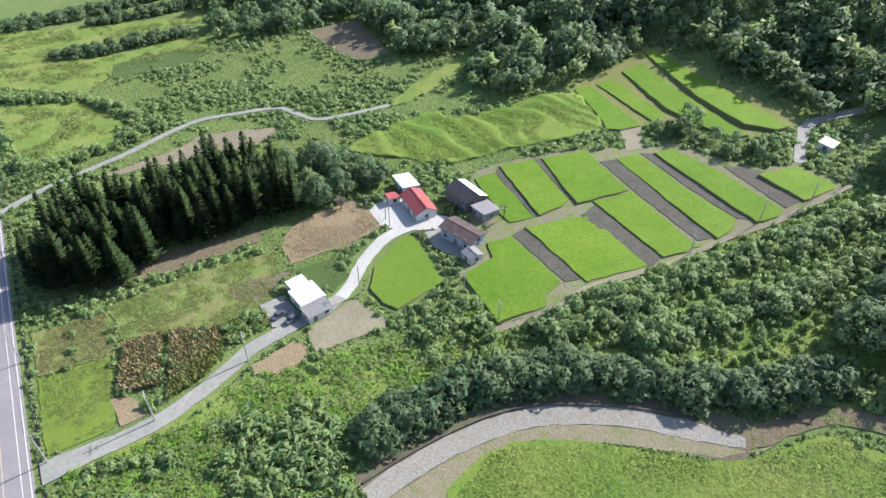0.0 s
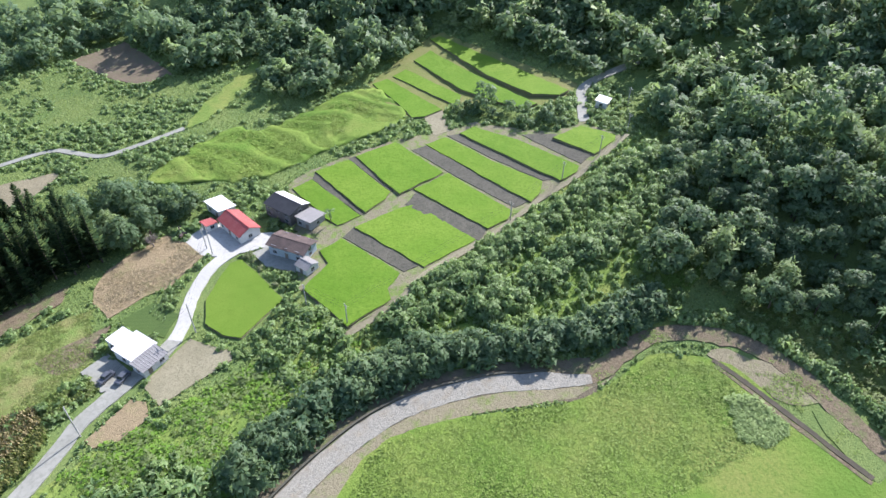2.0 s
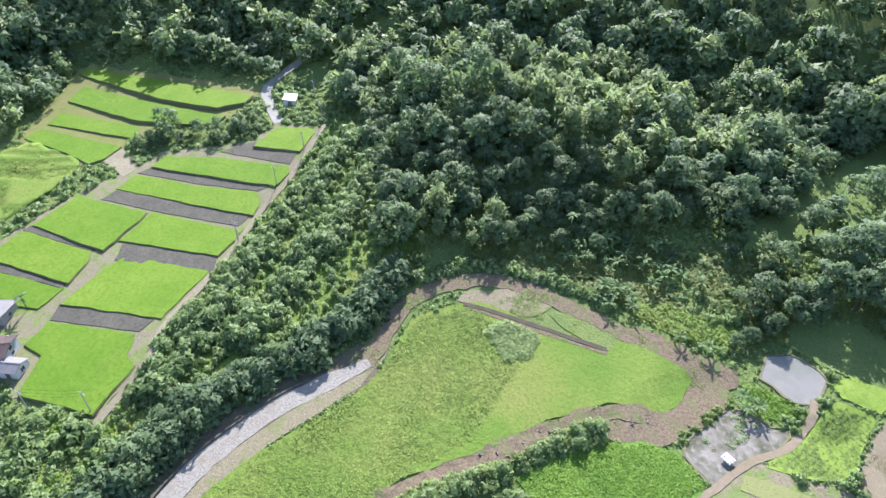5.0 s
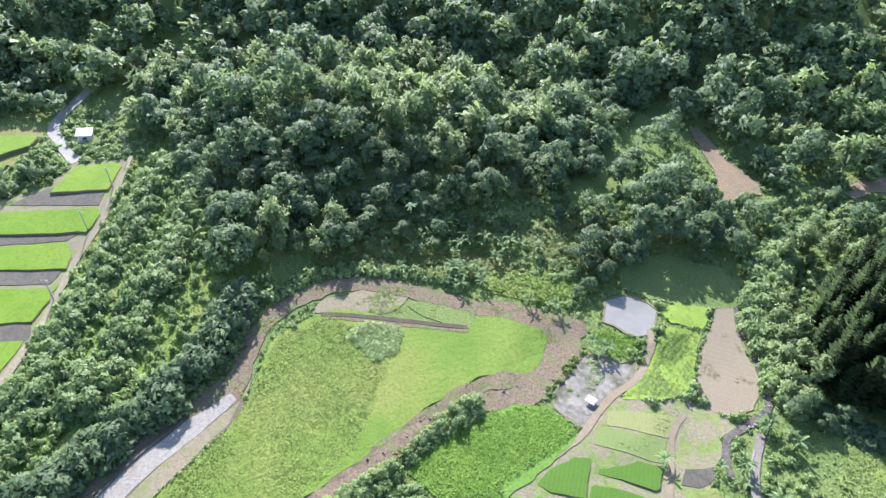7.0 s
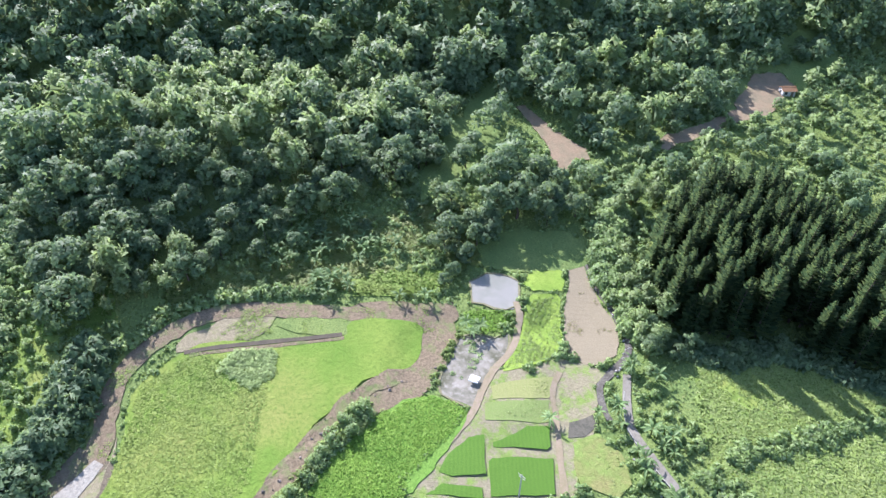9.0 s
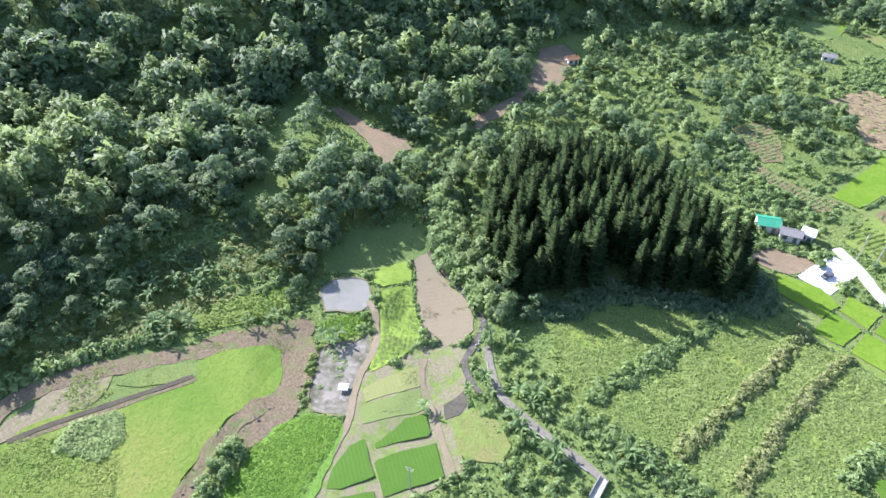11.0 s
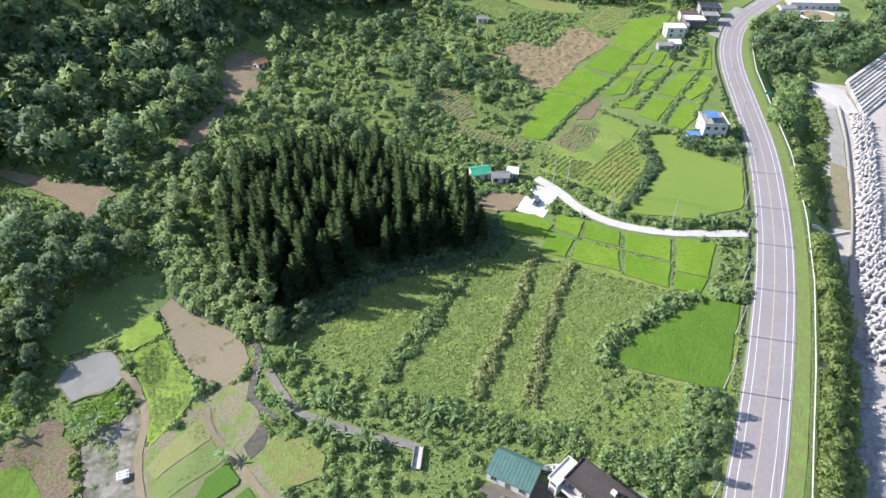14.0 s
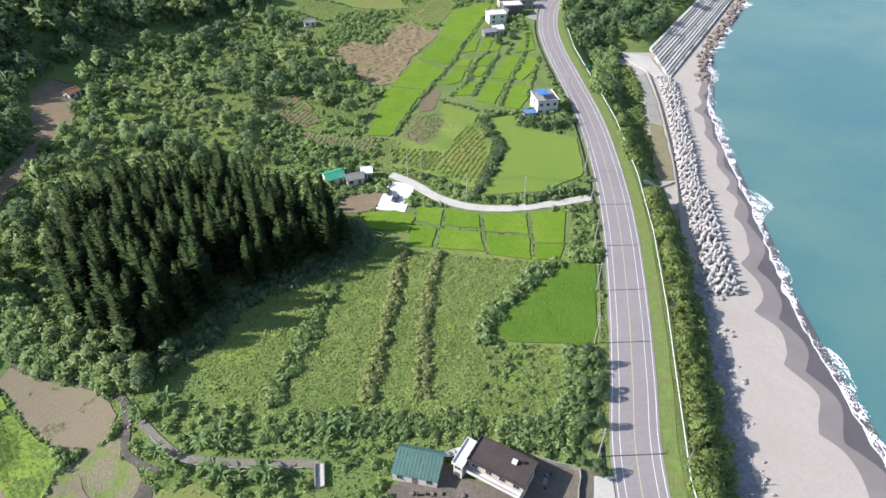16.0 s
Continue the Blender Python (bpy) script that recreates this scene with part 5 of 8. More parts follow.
HUTS = [
    ((-32, 189.5), 20, 6, 4, 2.7, ROOF_GREY, WALL_WHITE, "grey tin shed among shrubs", 1),
    ((-28, 193.5), 8, 3.6, 4.2, 3.0, ROOF_WHITE, WALL_WHITE, "small white-roofed shed by the lane", 1),
    ((-39.5, 190), 30, 6.5, 5.5, 2.8, ROOF_TEAL, WALL_WHITE, "bright green tin-roofed hut among shrubs", 1),
    ((-158, 246), 64, 5.5, 4, 2.6, ROOF_ORANGE, WALL_WHITE, "orange tin-roofed hut in a forest clearing", 1),
    ((-76, 352), 20, 6, 4, 2.6, ROOF_GREY, WALL_WHITE, "small grey hut among fields", 1)]
for c, turn, l, w, hh, rm, wm, lab, st in VILLAGE + HUTS:
    house("hut" if "hut" in lab else ("shed" if "shed" in lab else "house"), lab, c, turn, l, w, hh, "gable" if hh < 5 else "flat", rm, wm, 1.1, st, windows=max(2, int(l / 4)))
ground_sheet("bare_earth", "dry tan earth behind the brown-roofed house", "bare earth", [(11.5, 80.5), (17.5, 79.6), (24, 77), (22.5, 75.2), (16.5, 77.2)], TAN_VERGE, 0.22, False, 0.6)
ground_sheet("forecourt", "worn grey forecourt beside the coast road", "forecourt", [(49, 374), (54.5, 368), (57, 385), (62, 400), (74, 425), (68, 430), (57, 402), (55.5, 386)], OLD_CONCRETE, 0.26, False, 0.4)
ground_sheet("forecourt", "pale paved ground round the basin", "forecourt", [(93, 428), (104, 420), (134, 428), (136, 446), (100, 449)], OLD_CONCRETE, 0.24, False, 0.4)


def basin(x, y, r):
    root = thing("round_basin", "round walled basin filled with tan earth", "basin", pose(x, y, hz(x, y) + 0.3))
    ring = [(r * math.cos(k * 0.1963), r * math.sin(k * 0.1963), 0.0) for k in range(33)]
    part("rim", ribbon_mesh("rim", [(p[0], p[1]) for p in ring], 0.7, ROOF_WHITE, 0.6, 0.7, 0.0, 1.5, lambda a, b: 0.0), root)
    part("bed", sheet_mesh("bed", np.array([(p[0] * 0.97, p[1] * 0.97) for p in ring[:-1]]), lambda a, b: 0 * a + 0.25, 0.3, DRY_PLOT, 2.0), root)


basin(117, 434, 10.5)


# ---- poles, rails and wires ----
def pole_meshes():
    bm = tube(bmesh.new(), [(0, 0, -0.5), (0, 0, 5), (0, 0, 10.5)], [0.17, 0.15, 0.11], 8)
    shaft = bm_mesh("shaft", bm, POLE)
    arm = bm_mesh("crossarm", boxes((1.9, 0.1, 0.1, (0, 0.12, 9.7))), POLE)
    arm2 = bm_mesh("crossarm", boxes((1.5, 0.1, 0.1, (0, 0.12, 8.8))), POLE)
    bm = bmesh.new()
    tube(bm, [(0, 0, 0), (0, 0, 0.1), (0, 0, 0.22)], [0.05, 0.07, 0.03], 6)
    return shaft, arm, arm2, bm_mesh("insulator", bm, WALL_WHITE)


SHAFT, ARM, ARM2, INSULATOR = pole_meshes()


def utility_pole(x, y, turn, tall=1.0):
    root = thing("utility_pole", "grey concrete utility pole with two crossarms", "utility pole", pose(x, y, hz(x, y), 0, 0, turn), "utility poles")
    root.scale = (1, 1, tall)
    part("shaft", SHAFT, root)
    part("crossarm", ARM, root)
    part("crossarm", ARM2, root)
    for k in (-0.85, 0, 0.85):
        part("insulator", INSULATOR, root, "", None, pose(k, 0.12, 9.8))
    return root


ROAD_POLES = [(33.7, -230), (33.7, -187), (33.7, -145), (31.5, -110), (34.3, 78), (39.9, 111.7), (44.3, 132.2), (47.5, 153), (50.6, 176), (52.6, 198), (55.5, 222), (56, 262), (54, 300)]
LANE_POLES = [(31.5, -110), (9.3, -108.8), (-14.8, -115), (-49.8, -122), (-72, -145.4)]
TERRACE_POLES = [(-74.5, -106), (-76, -91.5), (-139, -81.5), (-167, -79), (-187, -75.5), (-206, -74), (-228, -84)]
NORTH_POLES = [(-13, 193), (-8, 193), (8, 178), (28, 178), (50.6, 176)]
for x, y in dict.fromkeys(ROAD_POLES + LANE_POLES + NORTH_POLES):
    utility_pole(x, y, 0 if x > 30 else 80, 1.0)
for x, y in TERRACE_POLES:
    utility_pole(x, y, 75, 0.72)
for x, y in ((-53.8, 45), (-72.5, -149)):
    utility_pole(x, y, 20, 0.8)


def wires(points, tall=1.0):
    cu = bpy.data.curves.new("power_line", "CURVE")
    cu.dimensions, cu.bevel_depth, cu.bevel_resolution = "3D", 0.022, 0
    for (x1, y1), (x2, y2) in zip(points, points[1:]):
        d = Vector((x2 - x1, y2 - y1, 0)).normalized()
        for k in (-0.85, 0, 0.85):
            ox, oy = -d.y * k, d.x * k
            sp = cu.splines.new("POLY")
            sp.points.add(8)
            for i in range(9):
                f = i / 8
                z = (hz(x1, y1) * (1 - f) + hz(x2, y2) * f) + 10.0 * tall - 2.4 * f * (1 - f)
                sp.points[i].co = (x1 + (x2 - x1) * f + ox, y1 + (y2 - y1) * f + oy, z, 1)
    cu.materials.append(DARK)
    tagged(new("power_line", cu), "thin black power lines strung between poles", "power line")


for line, tall in ((ROAD_POLES[:4], 1.0), (ROAD_POLES[4:], 1.0), (LANE_POLES, 1.0), (NORTH_POLES[2:], 1.0), (TERRACE_POLES, 0.72)):
    wires(line, tall)


def guardrail():
    line = [(float(road_x(y)) + 10.6, y) for y in np.arange(20, 420, 4.0)]
    root = thing("guardrail", "long white steel guardrail above the embankment", "guardrail")
    part("rail", ribbon_mesh("rail", line, 0.14, LINE_WHITE, 0.85, 0.32, 0.0, 4.0), root)
    post = bm_mesh("post", boxes((0.14, 0.14, 0.9, (0, 0, 0))), METAL)
    for x, y in line:
        part("post", post, root, "", None, pose(x - 0.16, y, hz(x, y)))


guardrail()


def street_lamp(x, y, turn):
    root = thing("street_lamp", "slim grey street lamp beside the guardrail", "street lamp", pose(x, y, hz(x, y), 0, 0, turn), "street lamps")
    bm = tube(bmesh.new(), [(0, 0, -0.3), (0, 0, 7.5), (-0.5, 0, 8.4), (-1.8, 0, 8.6)], [0.11, 0.08, 0.06, 0.05], 7)
    part("pole", bm, root, "", METAL)
    part("lamp_head", boxes((0.7, 0.28, 0.14, (-2.0, 0, 8.5))), root, "", METAL)


for y in (75, 262):
    street_lamp(float(road_x(y)) + 9.8, y, 0)
sign = thing("road_sign", "small green road sign on a steel post", "road sign", pose(float(road_x(290)) + 9.6, 290, 0, 0, 0, 0))
part("post", tube(bmesh.new(), [(0, 0, -0.2), (0, 0, 4.2)], [0.06, 0.06], 6), sign, "", METAL)
part("board", boxes((2.6, 0.06, 1.2, (0, -0.1, 3.0))), sign, "green board", ROOF_TEAL)


# ---- coast defences ----
def tetrapod_mesh():
    bm = bmesh.new()
    dirs = [Vector((0, 0, 1))] + [Vector((math.cos(a) * 0.943, math.sin(a) * 0.943, -0.333)) for a in (0.0, 2.094, 4.189)]
    for d in dirs:
        tube(bm, [Vector((0, 0, 0)), d * 0.55, d * 1.5, d * 1.62], [0.5, 0.52, 0.36, 0.26], 8)
    return bm_mesh("tetrapod", bm, TETRAPOD)


TETRAPOD = surface("tetrapod_concrete", (0.345, 0.338, 0.322), (0.41, 0.402, 0.385), (0.265, 0.258, 0.245), 0.5, 2.0, 0.9, 0.3, 0.04)
TETRA_LINE = [(82.5, 141), (84, 152), (86.5, 168), (93, 205), (97.5, 225), (104, 258), (111, 300)]


def tetrapods():
    me = tetrapod_mesh()
    rng = np.random.default_rng(8)
    c = curve_points(TETRA_LINE, 2.15)
    t = np.gradient(c, axis=0)
    t /= np.maximum(np.linalg.norm(t, axis=1)[:, None], 1e-9)
    nrm = np.stack([t[:, 1], -t[:, 0]], 1)
    count = 0
    for i, (p, q) in enumerate(zip(c, nrm)):
        wide = 8.0 if p[1] < 200 else 6.5
        for k in np.arange(-0.5, wide, 2.35):
            if i % 2:
                k += 1.1
            x, y = p + q * k + rng.uniform(-0.35, 0.35, 2)
            if count >= 300:
                return
            count += 1
            ob = new("tetrapod", me)
            heap = 0.75 + 0.9 * math.sin(math.pi * min(max((k + 1) / (wide + 1), 0), 1))
            ob.matrix_world = pose(x, y, hz(x, y) + heap, *rng.normal(0, 14, 2), (60 if i % 2 else 0) - 12 + rng.normal(0, 10)) @ Matrix.Scale(rng.uniform(1.1, 1.25), 4)
            tagged(ob, "pale concrete tetrapod heaped along the beach", "tetrapod", "tetrapods along the beach")


tetrapods()


def wall_along(name, label, category, line, wide, tall, material, off=0.0):
    ob = new(name, ribbon_mesh(name, line, wide, material, tall + off, tall + 1.0, 0.0, 2.0))
    return tagged(ob, label, category, "", "structure")


wall_along("sea_wall", "low pale concrete sea wall behind the tetrapods", "sea wall", [(82, 171), (86, 187), (90, 204), (94.2, 224.5), (98.4, 249), (102.9, 277.7), (106.6, 311)], 0.5, 1.2, OLD_CONCRETE)
ground_sheet("sea_wall_path", "pale concrete path behind the sea wall", "path", [(97.5, 303), (105, 310), (102, 277), (98, 252), (93.4, 254), (96.2, 277)], OLD_CONCRETE, 0.45, False, 0.2)
ground_sheet("grass_strip", "dry tan grass strip behind the sea wall", "grass strip", [(92.8, 253), (97.8, 251), (93.6, 224), (89.8, 204.5), (82, 203.6), (85, 218.7)], TAN_VERGE, 0.4, False, 0.5)
wall_along("cross_wall", "low pale concrete wall across the strip", "wall", [(72.7, 191.1), (80, 197), (89, 202.8)], 0.5, 0.9, CONCRETE)


def revetment():
    """Stepped concrete slope north of the tetrapods."""
    root = thing("revetment", "stepped pale concrete revetment above the beach", "revetment")
    a0, a1, b0, b1 = Vector(REVET_TOP[0]), Vector(REVET_TOP[1]), Vector((116.5, 304)), Vector((208, 456))
    n = 11
    for k in range(n):
        f, g = k / n, (k + 1) / n
        q = [a0.lerp(b0, f), a1.lerp(b1, f), a1.lerp(b1, g), a0.lerp(b0, g)]
        z = -2.6 - 5.6 * f
        bm = bmesh.new()
        top = [bm.verts.new((v.x, v.y, z)) for v in q]
        low = [bm.verts.new((v.x, v.y, z - 2.0)) for v in q]
        bm.faces.new(top)
        for i in range(4):
            j = (i + 1) % 4
            bm.faces.new((top[i], low[i], low[j], top[j]))
        bmesh.ops.recalc_face_normals(bm, faces=bm.faces)
        part("step", bm, root, "", (CONCRETE, OLD_CONCRETE, REVET, CONCRETE)[k % 4])
    OPEN.append(np.array([a0, a1, b1, b0]))


revetment()
ground_sheet("apron", "pale concrete apron at the head of the revetment", "apron", [(97, 339), (113, 331.5), (114.5, 306), (109.8, 304.5), (106, 312), (98.6, 326.3)], CONCRETE, 0.9, False, 0.2)


def rock_mesh(seed, material, name="boulder"):
    bm = bmesh.new()
    bmesh.ops.create_icosphere(bm, subdivisions=2, radius=1.0)
    for v in bm.verts:
        v.co *= 1 + 0.45 * noise.noise(v.co * 1.3 + Vector((seed * 5, 0, 0)))
        v.co.z *= 0.7
    return bm_mesh(name, bm, material)


BOULDERS = [rock_mesh(s, ROCK) for s in range(4)]
PALE_BOULDERS = [rock_mesh(s + 9, STONE) for s in range(4)]


def boulders():
    rng = np.random.default_rng(5)
    for i in range(150):
        f = rng.uniform(0, 1)
        y = 300 + 150 * f
        x = float(shore_x(y)) - rng.uniform(1, 9)
        s = rng.uniform(0.7, 1.7)
        ob = new("boulder", BOULDERS[i % 4])
        ob.matrix_world = pose(x, y, hz(x, y) + 0.3 * s, *rng.uniform(0, 360, 3)) @ Matrix.Scale(s, 4)
        tagged(ob, "rough brown boulder at the water's edge", "boulder", "boulders at the water's edge")
    for i in range(190):
        y = rng.uniform(55, 145)
        x = float(foot_x(y)) - 3 + 13 * rng.uniform(0, 1) ** 1.6
        s = rng.uniform(0.2, 0.7)
        ob = new("boulder", PALE_BOULDERS[i % 4])
        ob.matrix_world = pose(x, y, hz(x, y) + 0.25 + 0.2 * s, *rng.uniform(0, 360, 3)) @ Matrix.Scale(s, 4)
        tagged(ob, "pale grey stone on the pebble slope", "boulder", "stones below the embankment")


boulders()


def bank_stones():
    """Clods and stones that have rolled down the earth bank and lie about the pond."""
    rng = np.random.default_rng(27)
    line = curve_points([(-41, -52), (-52, -36), (-64, -22), (-74, -8), (-84, 4), (-91, 16), (-93, 30), (-95, 44)], 1.0)
    for i in range(45):
        x, y = line[rng.integers(0, len(line))] + rng.normal(0, 0.7, 2) + np.array([3.0, 2.0])
        s = rng.uniform(0.15, 0.5)
        ob = new("stone", BOULDERS[i % 4])
        ob.matrix_world = pose(x, y, hz(x, y) + 0.25, *rng.uniform(0, 360, 3)) @ Matrix.Scale(s, 4)
        tagged(ob, "brown clod of earth on the meadow bank", "stone", "stones on the meadow bank")


    course = curve_points([(-104, 101), (-95.9, 98.8), (-89.5, 97.8), (-81.7, 95.4), (-76.5, 93), (-73.8, 89.1), (-71.6, 82.7)], 0.5)
    edge = curve_points([(-56, 74), (-48, 73.2), (-38, 73.4), (-29, 73)], 0.5)
    for i in range(64):
        track = course if i < 40 else edge
        x, y = track[rng.integers(0, len(track))] + rng.normal(0, 0.8, 2)
        s = rng.uniform(0.12, 0.36)
        ob = new("stone", PALE_BOULDERS[i % 4])
        ob.matrix_world = pose(x, y, hz(x, y) + 0.25, *rng.uniform(0, 360, 3)) @ Matrix.Scale(s, 4)
        tagged(ob, "pale water-worn stone in the stream bed", "stone", "stones in the stream")


bank_stones()
wall_along("path_wall", "low concrete kerb wall beside the stream path", "wall", wall_line, 0.25, 0.45, OLD_CONCRETE)


# ---- ponds, ditch and weir ----
def pond(name, label, outline, material, level_up):
    o = roughened(edge_points(outline, 1.5), 1.0, 2.0)
    OPEN.append(grown(o, 0.8))
    z = float(max(height(o[:, 0], o[:, 1]))) + level_up
    drop = z - float(min(height(o[:, 0], o[:, 1])))
    tagged(new(name, sheet_mesh(name, o, lambda x, y: 0 * x + z, drop + 0.5, material, 3.0)), label, "pond", "", "structure")
    ring = [tuple(p) for p in grown(o, 0.3)[::2]]
    bank = ribbon_mesh("pond_bank", ring + ring[:1], 0.45, BANK, 0.16, drop + 1.0, 0.35, 2.0, lambda x, y: z)
    tagged(new("pond_bank", bank), "low earth bank round a pond", "bank", "", "structure")


pond("pond", "still grey-green fish pond with earth banks", POND_OUTLINE, POND, 0.06)
pond("mud_pond", "half-drained muddy pond with pale silt", MUD_OUTLINE, MUD, 0.06)
raft = thing("raft", "small white raft stranded in the muddy pond", "raft", pose(-83.5, 50.5, hz(-83.5, 50.5) + 0.8, 0, 0, 40))
for k in range(3):
    part("float", boxes((2.4, 0.5, 0.3, (0, k * 0.75, 0))), raft, "", ROOF_WHITE)
for k in (-0.8, 0.8):
    part("crossbar", boxes((0.16, 2.1, 0.1, (k, 0.75, 0.304))), raft, "", METAL)
lane("ditch", "narrow dark irrigation ditch in bare earth", DITCH_LINE, 1.3, DITCH_MUD, 0.4, 0.25, "ditch")
lane("ditch_bank", "pale earth bank beside the irrigation ditch", [(-119.9, -9.5), (-118, -2), (-114.4, 9.9), (-111.5, 19.5), (-109.6, 26.9)], 1.1, BROKEN_EARTH, 0.36, 0.5, "bank")
wall_along("track_wall", "low dark retaining wall along the gravel track", "retaining wall", [(-24, -69), (-33.5, -69.6), (-45, -69.6), (-57.5, -68), (-68, -64), (-79, -56.6), (-87, -50), (-94.5, -41.5)], 0.5, 0.7, DARK_GREY)
weir = thing("weir", "small pale concrete weir across the stream", "weir", pose(-26, 73, hz(-26, 73), 0, 0, 10))
part("slab", boxes((1.7, 5.5, 0.5, (0, 0, 0))), weir, "", CONCRETE)
for k in (-0.95, 0.95):
    part("side_wall", boxes((0.2, 5.7, 1.1, (k, 0, 0))), weir, "", OLD_CONCRETE)


# ---- vehicles and small things ----
def car(x, y, turn, paint, label, up=0.3):
    root = thing("car", label, "car", pose(x, y, hz(x, y) + up, 0, 0, turn))
    bm = boxes((4.3, 1.75, 0.62, (0, 0, 0.3), None, 0.12))
    part("body", bm, root, "", paint)
    bm = bmesh.new()
    box(bm, 2.4, 1.6, 0.6, (-0.25, 0, 0.92))
    for v in bm.verts:
        if v.co.z > 1.2:
            v.co.x = -0.25 + (v.co.x + 0.25) * 0.72
            v.co.y *= 0.85
    part("cabin", bm, root, "", GLASS)
    part("roof", boxes((1.75, 1.36, 0.05, (-0.25, 0, 1.522))), root, "", paint)
    for a in (-1.35, 1.35):
        for b in (-0.82, 0.82):
            wheel = part("wheel", tube(bmesh.new(), [(a, b - 0.1, 0.32), (a, b + 0.1, 0.32)], [0.32, 0.32], 12), root, "", DARK)
            part("rim", tube(bmesh.new(), [(a, b - 0.105, 0.32), (a, b + 0.105, 0.32)], [0.18, 0.18], 8), wheel, "", METAL)
    for b in (-0.6, 0.6):
        part("headlight", boxes((0.06, 0.3, 0.16, (2.14, b, 0.62))), root, "", ROOF_WHITE)


GREY_PAINT = surface("grey_car_paint", (0.07, 0.077, 0.091), (0.084, 0.091, 0.105), None, 1.0, 5.0, 0.3, 0.02, 0.01, spec=0.5)
car(-16.6, 178.5, 75, GREY_PAINT, "dark grey car parked on the white lot")
car(-29.5, -122.5, 20, GREY_PAINT, "dark car parked in the walled yard")
car(-27.0, -125.8, 12, GREY_PAINT, "dark car parked beside the yard wall")


def tractor(x, y, turn):
    root = thing("tractor", "small old tractor parked beside the yard", "tractor", pose(x, y, hz(x, y) + 0.25, 0, 0, turn))
    part("engine_hood", boxes((1.5, 0.7, 0.7, (0.8, 0, 0.6), None, 0.08)), root, "", ROOF_BROWN)
    part("seat", boxes((0.5, 0.5, 0.5, (-0.5, 0, 0.8), None, 0.06)), root, "", DARK)
    for a, b, r in ((-0.6, 0.65, 0.62), (-0.6, -0.65, 0.62), (1.2, 0.55, 0.36), (1.2, -0.55, 0.36)):
        part("wheel", tube(bmesh.new(), [(a, b - 0.15, r), (a, b + 0.15, r)], [r, r], 12), root, "", DARK)


tractor(-71.5, -160, 30)
tractor(-72.6, -163.5, 80)


# ---- round the coast houses ----
wall_along("yard_wall", "low stained concrete wall round the yard", "wall", [(20.5, 77.4), (25, 75.8), (29.6, 74.3), (28.6, 70), (27.5, 64)], 0.18, 1.1, OLD_CONCRETE, 0.2)


def boat(x, y, turn):
    root = thing("boat", "small white boat stored between the houses", "boat", pose(x, y, hz(x, y) + 0.3, 0, 0, turn))
    bm = bmesh.new()
    rings = []
    for f in np.linspace(-1, 1, 9):
        w = 0.75 * math.sqrt(max(0.02, 1 - abs(f) ** 2.4))
        rings.append([bm.verts.new((f * 2.3, w * a, z + 0.22 * f * f)) for a, z in ((-1, 0.62), (-0.82, 0.2), (0, 0.02), (0.82, 0.2), (1, 0.62), (0.86, 0.6), (0.6, 0.28), (0, 0.16), (-0.6, 0.28), (-0.86, 0.6))])
    for p, q in zip(rings, rings[1:]):
        for i in range(10):
            bm.faces.new((p[i], p[(i + 1) % 10], q[(i + 1) % 10], q[i]))
    bm.faces.new(rings[0])
    bm.faces.new(rings[-1][::-1])
    bmesh.ops.recalc_face_normals(bm, faces=bm.faces)
    part("hull", bm, root, "", ROOF_WHITE)
    for k in (-0.8, 0.5):
        part("thwart", boxes((0.25, 1.1, 0.05, (k, 0, 0.45))), root, "", DOOR)


boat(2.6, 78.4, 22)


def clutter():
    """Crates, drums and sheets of tin left in the yard."""
    rr = random.Random(17)
    crate = bm_mesh("crate", boxes((0.9, 0.7, 0.5, (0, 0, 0), None, 0.04), (0.96, 0.06, 0.06, (0, 0.36, 0.3)), (0.96, 0.06, 0.06, (0, -0.36, 0.3))), DOOR)
    bm = tube(bmesh.new(), [(0, 0, 0), (0, 0, 0.28), (0, 0, 0.3), (0, 0, 0.6), (0, 0, 0.62), (0, 0, 0.88)], [0.28, 0.28, 0.3, 0.3, 0.28, 0.28], 10)
    drum = bm_mesh("drum", bm, ROOF_BROWN)
    bm = bmesh.new()
    ribbed(bm, (-0.9, -0.4, 0.03), (0.9, -0.4, 0.03), (0.9, 0.4, 0.06), (-0.9, 0.4, 0.06), 0.02, 0.3)
    tin = bm_mesh("tin_sheet", bm, ROOF_GREY)
    for i in range(16):
        me, kind, label = ((crate, "crate", "weathered wooden crate lying in the yard"), (drum, "drum", "rusty steel drum standing in the yard"), (tin, "tin_sheet", "loose grey tin sheet lying in the yard"))[i % 3]
        x, y = rr.uniform(-7, 6), rr.uniform(66.5, 69.5)
        if i > 9:
            x, y = rr.uniform(20, 27), rr.uniform(66, 73.5)
        ob = new(kind, me)
        ob.matrix_world = pose(x, y, hz(x, y) + 0.25, 0, 0, rr.uniform(0, 360))
        tagged(ob, label, kind.replace("_", " "), "yard clutter")


clutter()


